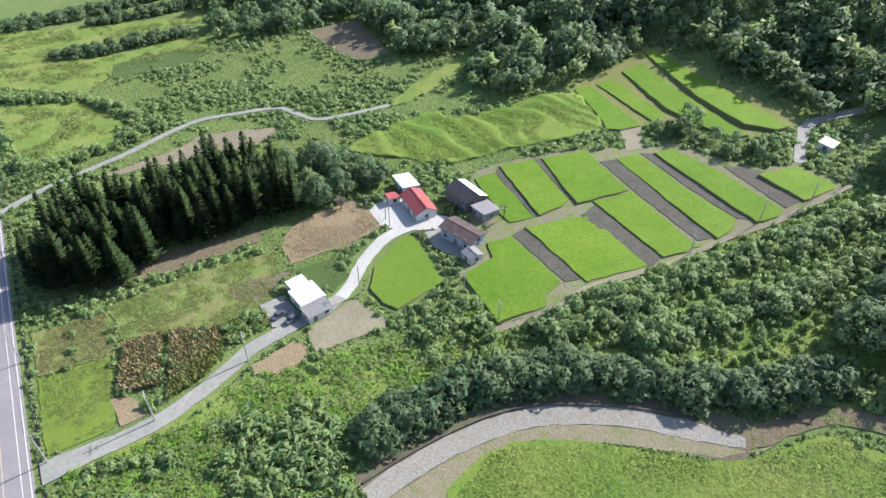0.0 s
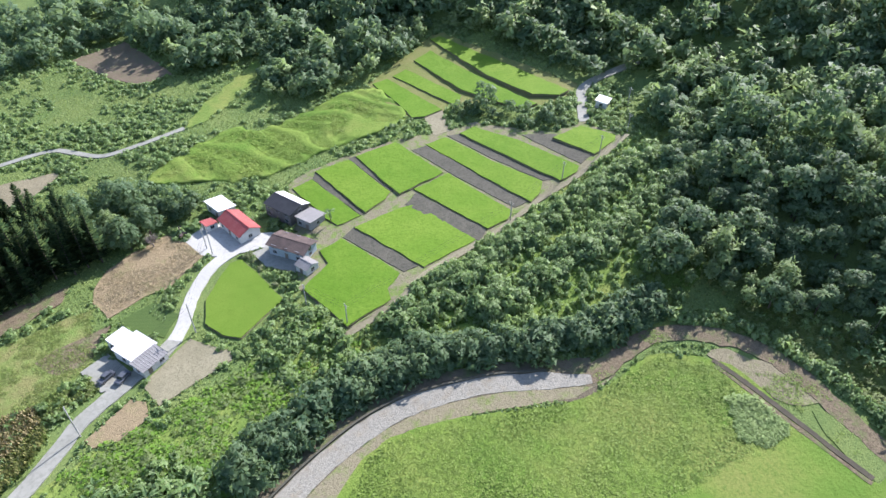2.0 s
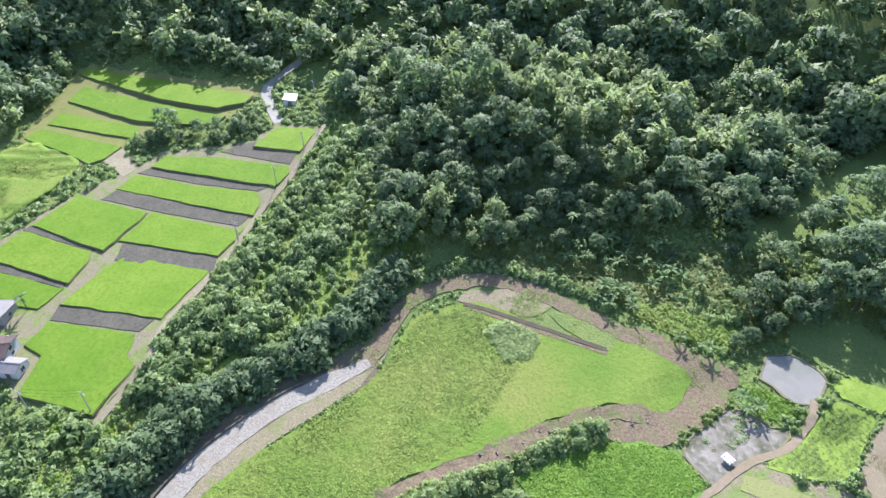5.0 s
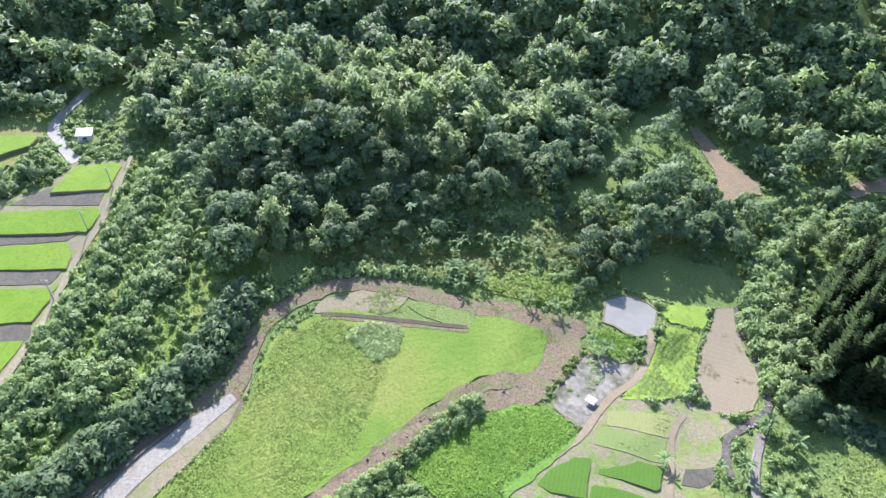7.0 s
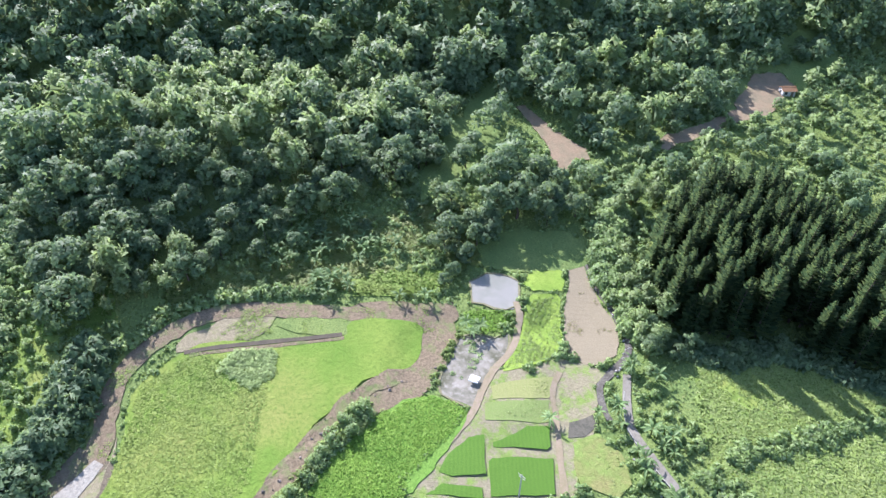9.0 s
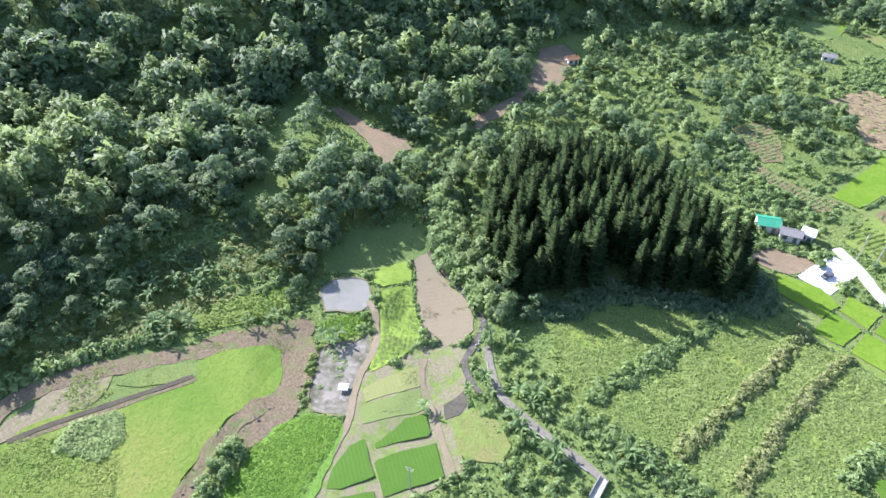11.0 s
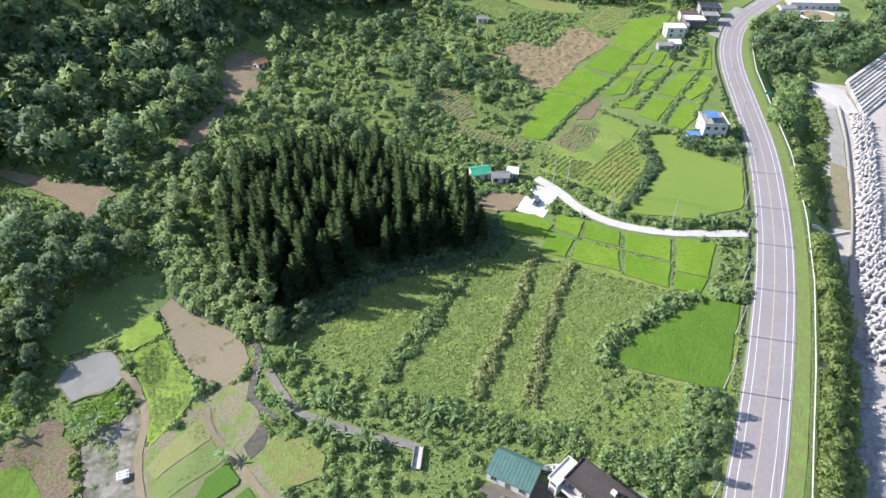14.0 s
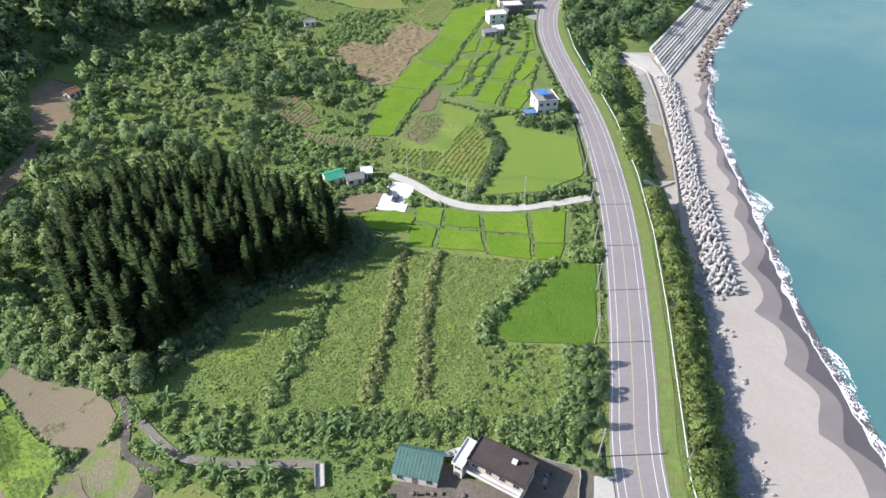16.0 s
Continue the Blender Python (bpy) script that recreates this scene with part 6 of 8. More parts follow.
# ---- plants: templates ----
def leaf_tris(points, facing, soft, size, rng, long=1.7, droop=0.0):
    """Three-cornered leaf sprays at points. Each row: three corners, then the direction in which it is shaded."""
    n = len(points)
    nrm = facing / np.maximum(np.linalg.norm(facing, axis=1)[:, None], 1e-6)
    soft = soft / np.maximum(np.linalg.norm(soft, axis=1)[:, None], 1e-6)
    u = np.cross(nrm, rng.normal(size=(n, 3)))
    u /= np.maximum(np.linalg.norm(u, axis=1)[:, None], 1e-6)
    v = np.cross(nrm, u)
    s = (size * rng.uniform(0.6, 1.4, n))[:, None]
    a, b = u * s * long * 0.5, v * s * 0.5
    tip = -np.array([0, 0, 1.0]) * droop * s
    p, q, r = points - a - b, points - a + b, points + a + tip
    flip = np.einsum("ij,ij->i", np.cross(q - p, r - p), soft) < 0
    p[flip], q[flip] = q[flip].copy(), p[flip].copy()
    return np.stack([p, q, r, soft], 1)


def crown_leaves(seed, radius, tall, base, lobes, count, size, flat=1.0, long=1.7):
    """A crown: leaf sprays over the outer sides of many uneven lobes, denser on top, with gaps between them."""
    rng = np.random.default_rng(seed)
    cs, rs = [], []
    for k in range(lobes):
        a = rng.uniform(0, 6.283)
        h = rng.uniform(0.0, 1.0)
        prof = math.sqrt(max(0.05, 1 - (1.5 * h - 0.5) ** 2))
        rr = radius * prof * math.sqrt(rng.uniform(0.1, 1.0)) * 0.92
        cs.append((rr * math.cos(a), rr * math.sin(a), base + tall * h * 0.8))
        rs.append(radius * rng.uniform(0.2, 0.48))
    cs, rs = np.array(cs), np.array(rs)
    mid = cs.mean(0)
    per = int(count * 2.1 / lobes)
    pts, nrm, soft = [], [], []
    for i, (c, r) in enumerate(zip(cs, rs)):
        d = rng.normal(size=(per, 3))
        d[:, 2] = d[:, 2] * 0.9 + 0.35
        d /= np.linalg.norm(d, axis=1)[:, None]
        p = c + d * (r * rng.uniform(0.8, 1.12, per))[:, None] * np.array([1, 1, 0.8 * flat])
        q = np.ones(per, bool)
        for k, (c2, r2) in enumerate(zip(cs, rs)):
            if k != i:
                q &= np.linalg.norm((p - c2) / np.array([1, 1, 0.8 * flat]), axis=1) > r2 * 0.8
        m = int(q.sum())
        pts.append(p[q])
        nrm.append(d[q] * 0.8 + rng.normal(size=(m, 3)) * 0.5 + np.array([0, 0, 0.45]))
        out = p[q] - mid
        out /= np.maximum(np.linalg.norm(out, axis=1)[:, None], 1e-6)
        soft.append(d[q] * 0.62 + out * 0.28 + rng.normal(size=(m, 3)) * 0.2 + np.array([0, 0, 0.4]))
    pts, nrm, soft = np.concatenate(pts), np.concatenate(nrm), np.concatenate(soft)
    if len(pts) > count:
        k = rng.permutation(len(pts))[:count]
        pts, nrm, soft = pts[k], nrm[k], soft[k]
    return leaf_tris(pts, nrm, soft, size, rng, long)


def bamboo_leaves(seed, count, size, tall=11.0, spread_r=4.5):
    """Arching plumes that fan out from one clump."""
    rng = np.random.default_rng(seed)
    pts, nrm, soft = [], [], []
    stems = 34
    for k in range(stems):
        a, reach = rng.uniform(0, 6.283), rng.uniform(0.15, 1.0)
        h = tall * rng.uniform(0.75, 1.05) * (1.05 - 0.25 * reach)
        m = count // stems
        f = rng.uniform(0.4, 1.0, m) ** 0.8
        r = spread_r * reach * f ** 2.2
        z = h * (f - 0.18 * reach * f ** 4)
        w = rng.normal(size=(m, 3)) * 0.42
        out = np.array([math.cos(a), math.sin(a), 0.0])
        pts.append(np.stack([r * math.cos(a), r * math.sin(a), z], 1) + w)
        nrm.append(rng.normal(size=(m, 3)) * 0.5 + out * 0.5 + np.array([0, 0, 0.9]))
        soft.append(rng.normal(size=(m, 3)) * 0.25 + out * 0.45 + np.array([0, 0, 0.75]) + w * 0.5)
    return leaf_tris(np.concatenate(pts), np.concatenate(nrm), np.concatenate(soft), size, rng, 2.6, 0.3)


def leaf_mesh(name, leaves, material):
    """One mesh of loose leaf sprays, shaded softly by the body that they cover."""
    me = quads_mesh(name, leaves[:, :3], material)
    me.normals_split_custom_set_from_vertices(np.repeat(leaves[:, 3], 3, axis=0).astype(np.float32))
    return me


def conifer_quads(seed, tall=15.0):
    """Cone of separate whorls; each branch sweeps out, then lifts towards a tufted tip."""
    rng = np.random.default_rng(seed)
    out = []
    z = 1.8
    while z < tall - 0.3:
        f = (z - 1.0) / (tall - 1.0)
        reach = (3.15 * (1 - f) ** 0.7 + 0.22) * rng.uniform(0.8, 1.15)
        n = 11 if f < 0.7 else 7
        a0 = rng.uniform(0, 6.283)
        for k in range(n):
            a = a0 + 6.283 * k / n + rng.uniform(-0.25, 0.25)
            r = reach * rng.uniform(0.75, 1.12)
            d, s = np.array([math.cos(a), math.sin(a), 0]), np.array([-math.sin(a), math.cos(a), 0])
            lift = rng.uniform(0.25, 0.55)
            for g0, g1, fat in ((0.06, 0.66, 1.3), (0.48, 1.04, 1.05)):
                p = np.array([0, 0, z + lift * r * (g0 * g0 - 0.25 * g0)]) + d * r * g0
                q = np.array([0, 0, z + lift * r * (g1 * g1 - 0.25 * g1) + 0.12]) + d * r * g1
                m = (p + q) / 2
                w = rng.uniform(0.22, 0.36) * (0.75 + 0.22 * r) * fat
                tilt = np.array([0, 0, rng.uniform(-0.15, 0.15)])
                out.append([p, m - s * w + tilt, q, m + s * w - tilt])
        z += 0.82 * rng.uniform(0.85, 1.15) * (1 - 0.35 * f)
    for k in range(4):
        a = k * 1.57 + 0.4
        out.append([(0, 0, tall - 0.9), (0.22 * math.cos(a), 0.22 * math.sin(a), tall - 0.5), (0, 0, tall + 0.35), (0.05 * math.cos(a + 1.6), 0.05 * math.sin(a + 1.6), tall - 0.4)])
    return np.array([[tuple(p) for p in q] for q in out])


def arched_leaves(seed, n, length, width, start, rise, droop, segs=4):
    """Long leaves that arch from the top of a stem, folded along the midrib."""
    rng = np.random.default_rng(seed)
    out = []
    for k in range(n):
        a = 6.283 * k / n * 2.4 + rng.uniform(-0.3, 0.3)
        d, s = np.array([math.cos(a), math.sin(a), 0]), np.array([-math.sin(a), math.cos(a), 0])
        ln, up = length * rng.uniform(0.75, 1.15), rise * rng.uniform(0.5, 1.3)
        mid = [np.array([0, 0, start]) + d * ln * f + np.array([0, 0, up * f * 1.6 - droop * f * f * rng.uniform(0.9, 1.1)]) for f in np.linspace(0.05, 1, segs + 1)]
        ws = [width * w for w in np.interp(np.linspace(0, 1, segs + 1), [0, 0.25, 0.7, 1], [0.25, 1.0, 0.85, 0.08])]
        for i in range(segs):
            for sg in (-1, 1):
                fold = np.array([0, 0, 0.12 * width])
                out.append([mid[i], mid[i + 1], mid[i + 1] + sg * s * ws[i + 1] * 0.5 + fold, mid[i] + sg * s * ws[i] * 0.5 + fold])
    return np.array([[tuple(p) for p in q] for q in out])


def trunk_mesh(seed, tall, r, limbs=4, reach=2.0, material=None, name="trunk"):
    rng = random.Random(seed)
    bm = bmesh.new()
    bend = [Vector((rng.uniform(-0.25, 0.25) * i, rng.uniform(-0.25, 0.25) * i, tall * i / 3 - (0.4 if i == 0 else 0))) for i in range(4)]
    tube(bm, bend, [r * 1.3, r, r * 0.75, r * 0.45], 7)
    for k in range(limbs):
        a = 6.283 * k / limbs + rng.uniform(-0.4, 0.4)
        s = bend[1].lerp(bend[3], rng.uniform(0.3, 0.9))
        e = s + Vector((math.cos(a) * reach, math.sin(a) * reach, rng.uniform(0.9, 1.8) * reach * 0.6))
        tube(bm, [s, s.lerp(e, 0.5) + Vector((0, 0, 0.2)), e], [r * 0.45, r * 0.32, r * 0.14], 5)
    return bm_mesh(name, bm, material or BARK)


def turned(template, x, y, z, angle, sx, sz):
    """Copies of a leaf template, turned about the upright, scaled and set down at x, y, z."""
    c, s = np.cos(angle)[:, None, None], np.sin(angle)[:, None, None]
    body, soft = template[None, :, :3], template[None, :, 3:]
    sx, sz = np.asarray(sx)[:, None, None], np.asarray(sz)[:, None, None]
    b = np.stack([(body[..., 0] * c - body[..., 1] * s) * sx + x[:, None, None], (body[..., 0] * s + body[..., 1] * c) * sx + y[:, None, None],
                  body[..., 2] * sz + z[:, None, None]], -1)
    n = np.stack([soft[..., 0] * c - soft[..., 1] * s, soft[..., 0] * s + soft[..., 1] * c, soft[..., 2] + 0 * c], -1)
    return np.concatenate([b, n], 2).reshape(-1, 4, 3)


def coarser(template):
    """Every second leaf of a template, each drawn wider."""
    half = template[::2].copy()
    mid = half[:, :3].mean(1, keepdims=True)
    half[:, :3] = mid + (half[:, :3] - mid) * 1.42
    return half


# ---- where things grow ----
def blocked(x, y, pad=None):
    b = np.zeros(len(x), bool)
    for poly in OPEN:
        lo, hi = poly.min(0), poly.max(0)
        k = (x > lo[0]) & (x < hi[0]) & (y > lo[1]) & (y < hi[1]) & ~b
        if k.any():
            idx = np.nonzero(k)[0]
            b[idx[inside(poly, x[idx], y[idx])]] = True
    return b


def in_sight(x, y, top):
    """Land that the overlook above the road can see at all: nearer than the first high slopes."""
    return (HEIGHT - top - height(x, y)) / np.hypot(x, y) > 0.203


def scattered(zone, spacing, seed, avoid=True, jitter=0.42):
    """Points on a loosened grid over an outline, off roads, fields and houses."""
    rng = np.random.default_rng(seed)
    z = np.asarray(zone, float)
    lo, hi = z.min(0), z.max(0)
    gx, gy = np.meshgrid(np.arange(lo[0], hi[0], spacing), np.arange(lo[1], hi[1], spacing * 0.87))
    gx = gx + (np.arange(gx.shape[0]) % 2)[:, None] * spacing / 2
    x = gx.ravel() + rng.uniform(-jitter, jitter, gx.size) * spacing
    y = gy.ravel() + rng.uniform(-jitter, jitter, gy.size) * spacing
    k = inside(z, x, y)
    x, y = x[k], y[k]
    if avoid:
        k = ~blocked(x, y)
        x, y = x[k], y[k]
    return x, y


def plant(name, label, category, group, x, y, trunk, crown, angle, s, sz=None, parts=("trunk", "crown"), sink=0.0):
    root = thing(name, label, category, pose(x, y, hz(x, y) - sink, 0, 0, math.degrees(angle)) @ Matrix.Diagonal((s, s, sz or s, 1)), group)
    part(parts[0], trunk, root)
    part(parts[1], crown, root)
    return root


HILLS = [(-262, -420), (-190, -330), (-246, -205), (-246, -150), (-240, -108), (-262, -92), (-250, -70), (-250, -20), (-232, 30), (-245, 62), (-252, 106), (-240, 124),
         (-218, 140), (-195, 140), (-175, 150), (-150, 160), (-150, 230), (-168, 245), (-170, 290), (-108, 372), (-130, 440), (-350, 440), (-420, 200), (-420, -420)]
SPUR = [(-209.5, -62), (-167, -42), (-140, -36), (-139, -16.5), (-147, 0), (-154, 16.5), (-155, 34), (-158.5, 51), (-177, 64), (-199, 75.5), (-226, 109.5), (-238, 122),
        (-251.5, 106.5), (-245, 62.5), (-227.5, 29), (-248, -6.5), (-261, -60), (-247.5, -78), (-225, -80)]
WOOD_SOUTH = [(-155, -332.5), (-199.5, -305), (-259.5, -226.5), (-241, -194), (-183, -187), (-150, -199), (-148, -212), (-169.5, -248.5), (-140.5, -262)]
WOOD_FAR_SOUTH = [(-78, -440), (-185, -360), (-150, -328), (-110, -327), (-72, -340), (-75.5, -375)]
WOOD_VILLAGE = [(-52, -168), (-52, -190), (-56, -207), (-70, -200), (-80, -190), (-84, -170), (-78, -164), (-66, -168), (-58, -166)]
WOOD_NORTH = [(-131.5, 149.5), (-150, 201), (-159, 280.5), (-103.5, 371), (-52, 304.5), (-29, 251.5), (-31.5, 225), (-64, 233.5), (-61, 193.5), (-71.5, 190), (-100, 188), (-118, 165)]
WOOD_FAR_NORTH = [(-112, 395), (-60, 400), (0, 412), (40, 410), (60, 440), (90, 540), (-130, 560), (-150, 440)]
WOOD_HUT = [(-184.5, -140.5), (-200, -140), (-203, -129), (-207, -111.5), (-210.5, -100), (-199, -94.5), (-187.5, -106), (-181, -125)]
WOOD_SHORE = [(70.5, 340), (83, 334), (97, 343), (106, 352), (112, 346), (158, 420), (187, 464), (168, 500), (148, 462), (142, 424), (112, 402), (93, 408), (86, 420), (72, 392)]
WOOD_STAND = [(-152, 108), (-128, 108), (-117, 122), (-117, 150), (-110, 172), (-125, 178), (-146, 160), (-150, 142), (-146, 122)]
WOOD_BELOW_SPUR = [(-156, -12), (-161, 9), (-156.5, 35), (-151, 59), (-157, 74), (-142, 87), (-124, 75), (-124, 64.5), (-141, 56), (-145, 29.5), (-147, 4), (-146, -8)]
WOOD_EDGE = [(-226, 112), (-236, 124), (-220, 138), (-208, 130), (-202, 108), (-182, 90), (-160, 70), (-166, 62), (-199, 76)]
BIG_TREES = [(-147, 92, 1.75), (-153, 101, 1.45), (-140, 100, 1.3), (-147, 77, 1.1), (-158, 108, 1.2), (-133, 84, 1.0), (-128, 76, 1.0), (-124, 70, 0.9), (-136, 108, 0.9), (-127, 101, 0.8)]
HOUSE_TREES = [(36, 234, 0.5), (41, 232, 0.55), (47, 233, 0.5), (52, 236, 0.5), (33, 238, 0.45), (29, 330, 0.6), (37, 338, 0.6), (34, 348, 0.6), (32.2, 80, 0.3), (32.8, 86.5, 0.42), (33.6, 92, 0.36), (34.2, 97, 0.46), (36, 103, 0.4), (37.4, 108.5, 0.36), (30.5, 76.5, 0.3)]
STAND_TREES = [(-72, 96, 0.75), (-68, 101, 0.6), (-79, 101, 0.7), (-88, 106, 0.75), (-130, 66, 0.9), (-134, 70, 1.0), (-120, 64, 0.55), (-118, 60, 0.45), (-69, 106.5, 0.6), (-63, 117, 0.5), (-58.5, 127, 0.55), (-49, 135, 0.45), (-40, 141, 0.5), (-31, 149.5, 0.45)]
# Tall trees added to throw shade over the clearings and the landslip.
SHADE_TREES = [(-134, 94, 1.6), (-131, 103, 1.5), (-136, 87, 1.5), (-129, 82, 1.0), (-127, 112, 0.95), (-140, 113, 1.1), (-146, 110, 1.2), (-165, 92, 1.1), (-172, 100, 1.2), (-182, 112, 1.2), (-170, 84, 1.0), (-190, 120, 1.1), (-198, 141, 1.5), (-201, 132, 1.5), (-186, 141, 1.4), (-175, 142, 1.4), (-165, 146, 1.3), (-154, 145, 1.2)]
BAMBOO_EDGE = [(-86.5, 102.5, 0.8), (-81, 99.5, 0.8), (-77, 97.5, 0.7), (-71.5, 94.5, 0.6), (-93, 105.5, 0.8), (-66, 90.5, 0.45), (-98, 109, 0.85), (-104, 114, 0.8), (-74, 100, 0.75), (-123, 131, 1.15), (-119, 138, 1.1), (-121, 124, 0.9), (-117, 147, 0.9), (-92, 109, 1.05), (-79, 106, 1.1), (-85, 105, 1.0), (-118, 172, 1.0), (-109, 176, 0.9)]

CROWNS = [crown_leaves(11 + k, 3.9 + 0.5 * (k % 3), 5.0 + (k % 2), 3.0, 17, 1000, 0.53) for k in range(5)]
FAR_CROWNS = [crown_leaves(31 + k, 4.2 + 0.5 * (k % 3), 5.2 + 1.3 * (k % 3), 2.6, 12 + 2 * k, 460, 0.74) for k in range(6)]
BAMBOOS = [bamboo_leaves(51 + k, 950, 0.46) for k in range(3)]
FAR_BAMBOOS = [bamboo_leaves(61 + k, 400, 0.75) for k in range(3)]
CONIFERS = [conifer_quads(71 + k, 15.5 + k) for k in range(4)]
BUSHES = [crown_leaves(91 + k, 2.2, 2.7, 0.1, 13, 290, 0.36, 0.9, 1.9) for k in range(5)]
SHRUBS = [crown_leaves(81 + k, 1.55, 1.3, 0.0, 8, 92, 0.42, 0.9, 2.0) for k in range(6)]


def woods():
    """Nearest trees stand as things of their own; the rest of the woodland is one body of trees."""
    rng = np.random.default_rng(77)
    crowns = [leaf_mesh("crown", c, LEAF) for c in CROWNS]
    plumes = [leaf_mesh("crown", c, LEAF_LIGHT) for c in BAMBOOS]
    trunks = [trunk_mesh(k, 4.6, 0.24, 4, 2.2) for k in range(4)]
    canes = []
    rr = random.Random(2)
    for i in range(7):
        a, q = i * 0.9 + rr.uniform(-0.3, 0.3), rr.uniform(0.3, 1.6)
        bm = tube(bmesh.new(), [(0.5 * math.cos(a), 0.5 * math.sin(a), -0.3), (0.8 * q * math.cos(a), 0.8 * q * math.sin(a), 4), (1.9 * q * math.cos(a), 1.9 * q * math.sin(a), 7.5)], [0.07, 0.06, 0.03], 5)
        canes.append(bm_mesh("cane", bm, STALKS))
    spots = []
    for zone, gap, sc, bam in ((SPUR, 5.2, 0.95, 0.46), (WOOD_EDGE, 5.0, 1.05, 0.2), (WOOD_VILLAGE, 4.6, 0.72, 0.1), (WOOD_HUT, 6.4, 0.66, 0.15), (WOOD_BELOW_SPUR, 9.5, 0.6, 0.1), (WOOD_NORTH, 8.2, 0.62, 0.42),
                               (WOOD_SHORE, 5.6, 0.74, 0.3), (WOOD_STAND, 7.5, 0.62, 0.25), (WOOD_SOUTH, 6.2, 0.95, 0.2), (WOOD_FAR_SOUTH, 7.0, 0.9, 0.1), (HILLS, 6.6, 1.0, 0.32), (WOOD_FAR_NORTH, 7.5, 0.75, 0.1)):
        x, y = scattered(zone, gap, len(spots) + 1)
        k = in_sight(x, y, 11.0)
        x, y = x[k], y[k]
        for a, b in zip(x, y):
            patch = noise.noise(Vector((a * 0.02, b * 0.02, 2.0)))
            size = sc * rng.uniform(0.5, 1.0) * (1.75 if rng.uniform(0, 1) < 0.3 else 1.0)
            spots.append((a, b, size, rng.uniform(0, 1) < bam + 1.1 * patch))
    for x, y, s in BIG_TREES + HOUSE_TREES + STAND_TREES + SHADE_TREES:
        spots.append((x, y, s, False))
    for x, y, s in BAMBOO_EDGE:
        spots.append((x, y, s, True))
    spots.sort(key=lambda p: p[0] ** 2 + p[1] ** 2)
    near, far = spots[:290], spots[290:]
    for i, (x, y, s, bam) in enumerate(near):
        a = rng.uniform(0, 6.283)
        if bam:
            clump = plant("bamboo_clump", "tall feathery light green bamboo clump", "bamboo", "bamboo clumps", x, y, canes[0], plumes[i % 3], a, s * 0.95, None, ("cane", "crown"))
            for cane in canes[1:]:
                part("cane", cane, clump)
        else:
            plant("tree", "leafy dark green broadleaf tree in the woodland", "tree", "woodland trees", x, y, trunks[i % 4], crowns[i % 5], a, s)
    for flag, templates, material, name, label in ((False, FAR_CROWNS, LEAF, "woodland", "dense dark green broadleaf woodland on the hills"), (True, FAR_BAMBOOS, LEAF_LIGHT, "bamboo_grove", "light green bamboo groves in the woodland")):
        pts = np.array([(p[0], p[1], p[2]) for p in far if p[3] == flag])
        chunks = []
        for k, t in enumerate(templates):
            q = pts[k::len(templates)]
            a = rng.uniform(0, 6.283, len(q))
            s = q[:, 2] * (0.9 if flag else 1.0)
            tall = s * rng.uniform(0.85, 1.2, len(q))
            remote = np.hypot(q[:, 0], q[:, 1]) > 265
            for pick, body in ((~remote, t), (remote, coarser(t))):
                chunks.append(turned(body, q[pick, 0], q[pick, 1], height(q[pick, 0], q[pick, 1]) - 0.3, a[pick], s[pick], tall[pick]))
        tagged(new(name, leaf_mesh(name, np.concatenate(chunks), material)), label, "woodland", "", "stuff")


woods()

CONIFER_SOUTH = [(31, -172), (10, -161), (-3.5, -166), (-37, -171), (-50, -168), (-50, -188), (-38, -200), (-18, -197), (-5, -193), (11, -196), (24, -186)]
CONIFER_NORTH = [(-80, 107), (-67, 111.5), (-60, 129), (-38.5, 143), (-27.5, 153), (-38, 163), (-60, 169), (-78, 180), (-101, 172), (-112, 153), (-112, 134), (-96, 114)]


def conifers():
    rng = np.random.default_rng(12)
    crowns = []
    for c in CONIFERS:
        me = quads_mesh("crown", c, NEEDLE)
        mid = c.mean(1)
        out = mid * np.array([1, 1, 0])
        out /= np.maximum(np.linalg.norm(out, axis=1)[:, None], 1e-6)
        soft = np.repeat(out * 0.6 + np.array([0, 0, 0.7]) + rng.normal(size=mid.shape) * 0.22, 4, axis=0)
        me.normals_split_custom_set_from_vertices((soft / np.linalg.norm(soft, axis=1)[:, None]).astype(np.float32))
        crowns.append(me)
    trunks = [trunk_mesh(40 + k, 13.0 + k, 0.2, 0) for k in range(2)]
    for zone, gap, label, group in ((CONIFER_SOUTH, 4.1, "dark green conifer in a dense plantation", "southern conifer stand"), (CONIFER_NORTH, 4.3, "dark green conifer in a dense plantation", "northern conifer stand")):
        x, y = scattered(zone, gap, 5, False)
        for i, (a, b) in enumerate(zip(x, y)):
            if noise.noise(Vector((a * 0.07, b * 0.07, 6.0))) < -0.34 and not inside(grown(np.array(zone, float), -7.0), np.array([a]), np.array([b]))[0]:
                continue
            s = rng.uniform(0.7, 1.2)
            plant("conifer", label, "conifer", group, a, b, trunks[i % 2], crowns[i % 4], rng.uniform(0, 6.28), 0.5 + 0.65 * s, s * 1.14)


conifers()


def roadside_trees():
    """Slim young trees in the bushes beside the coast road."""
    rng = np.random.default_rng(19)
    crown, trunk = leaf_mesh("crown", CROWNS[1], LEAF), trunk_mesh(8, 4.6, 0.2, 4, 2.0)
    for y in (73.5, 85.5, 93.5, 96, 104):
        plant("roadside_tree", "slim young tree in the bushes beside the road", "tree", "roadside trees", float(road_x(y)) - 9.2, y, trunk, crown, rng.uniform(0, 6.28), rng.uniform(0.24, 0.38), rng.uniform(0.5, 0.68))


roadside_trees()


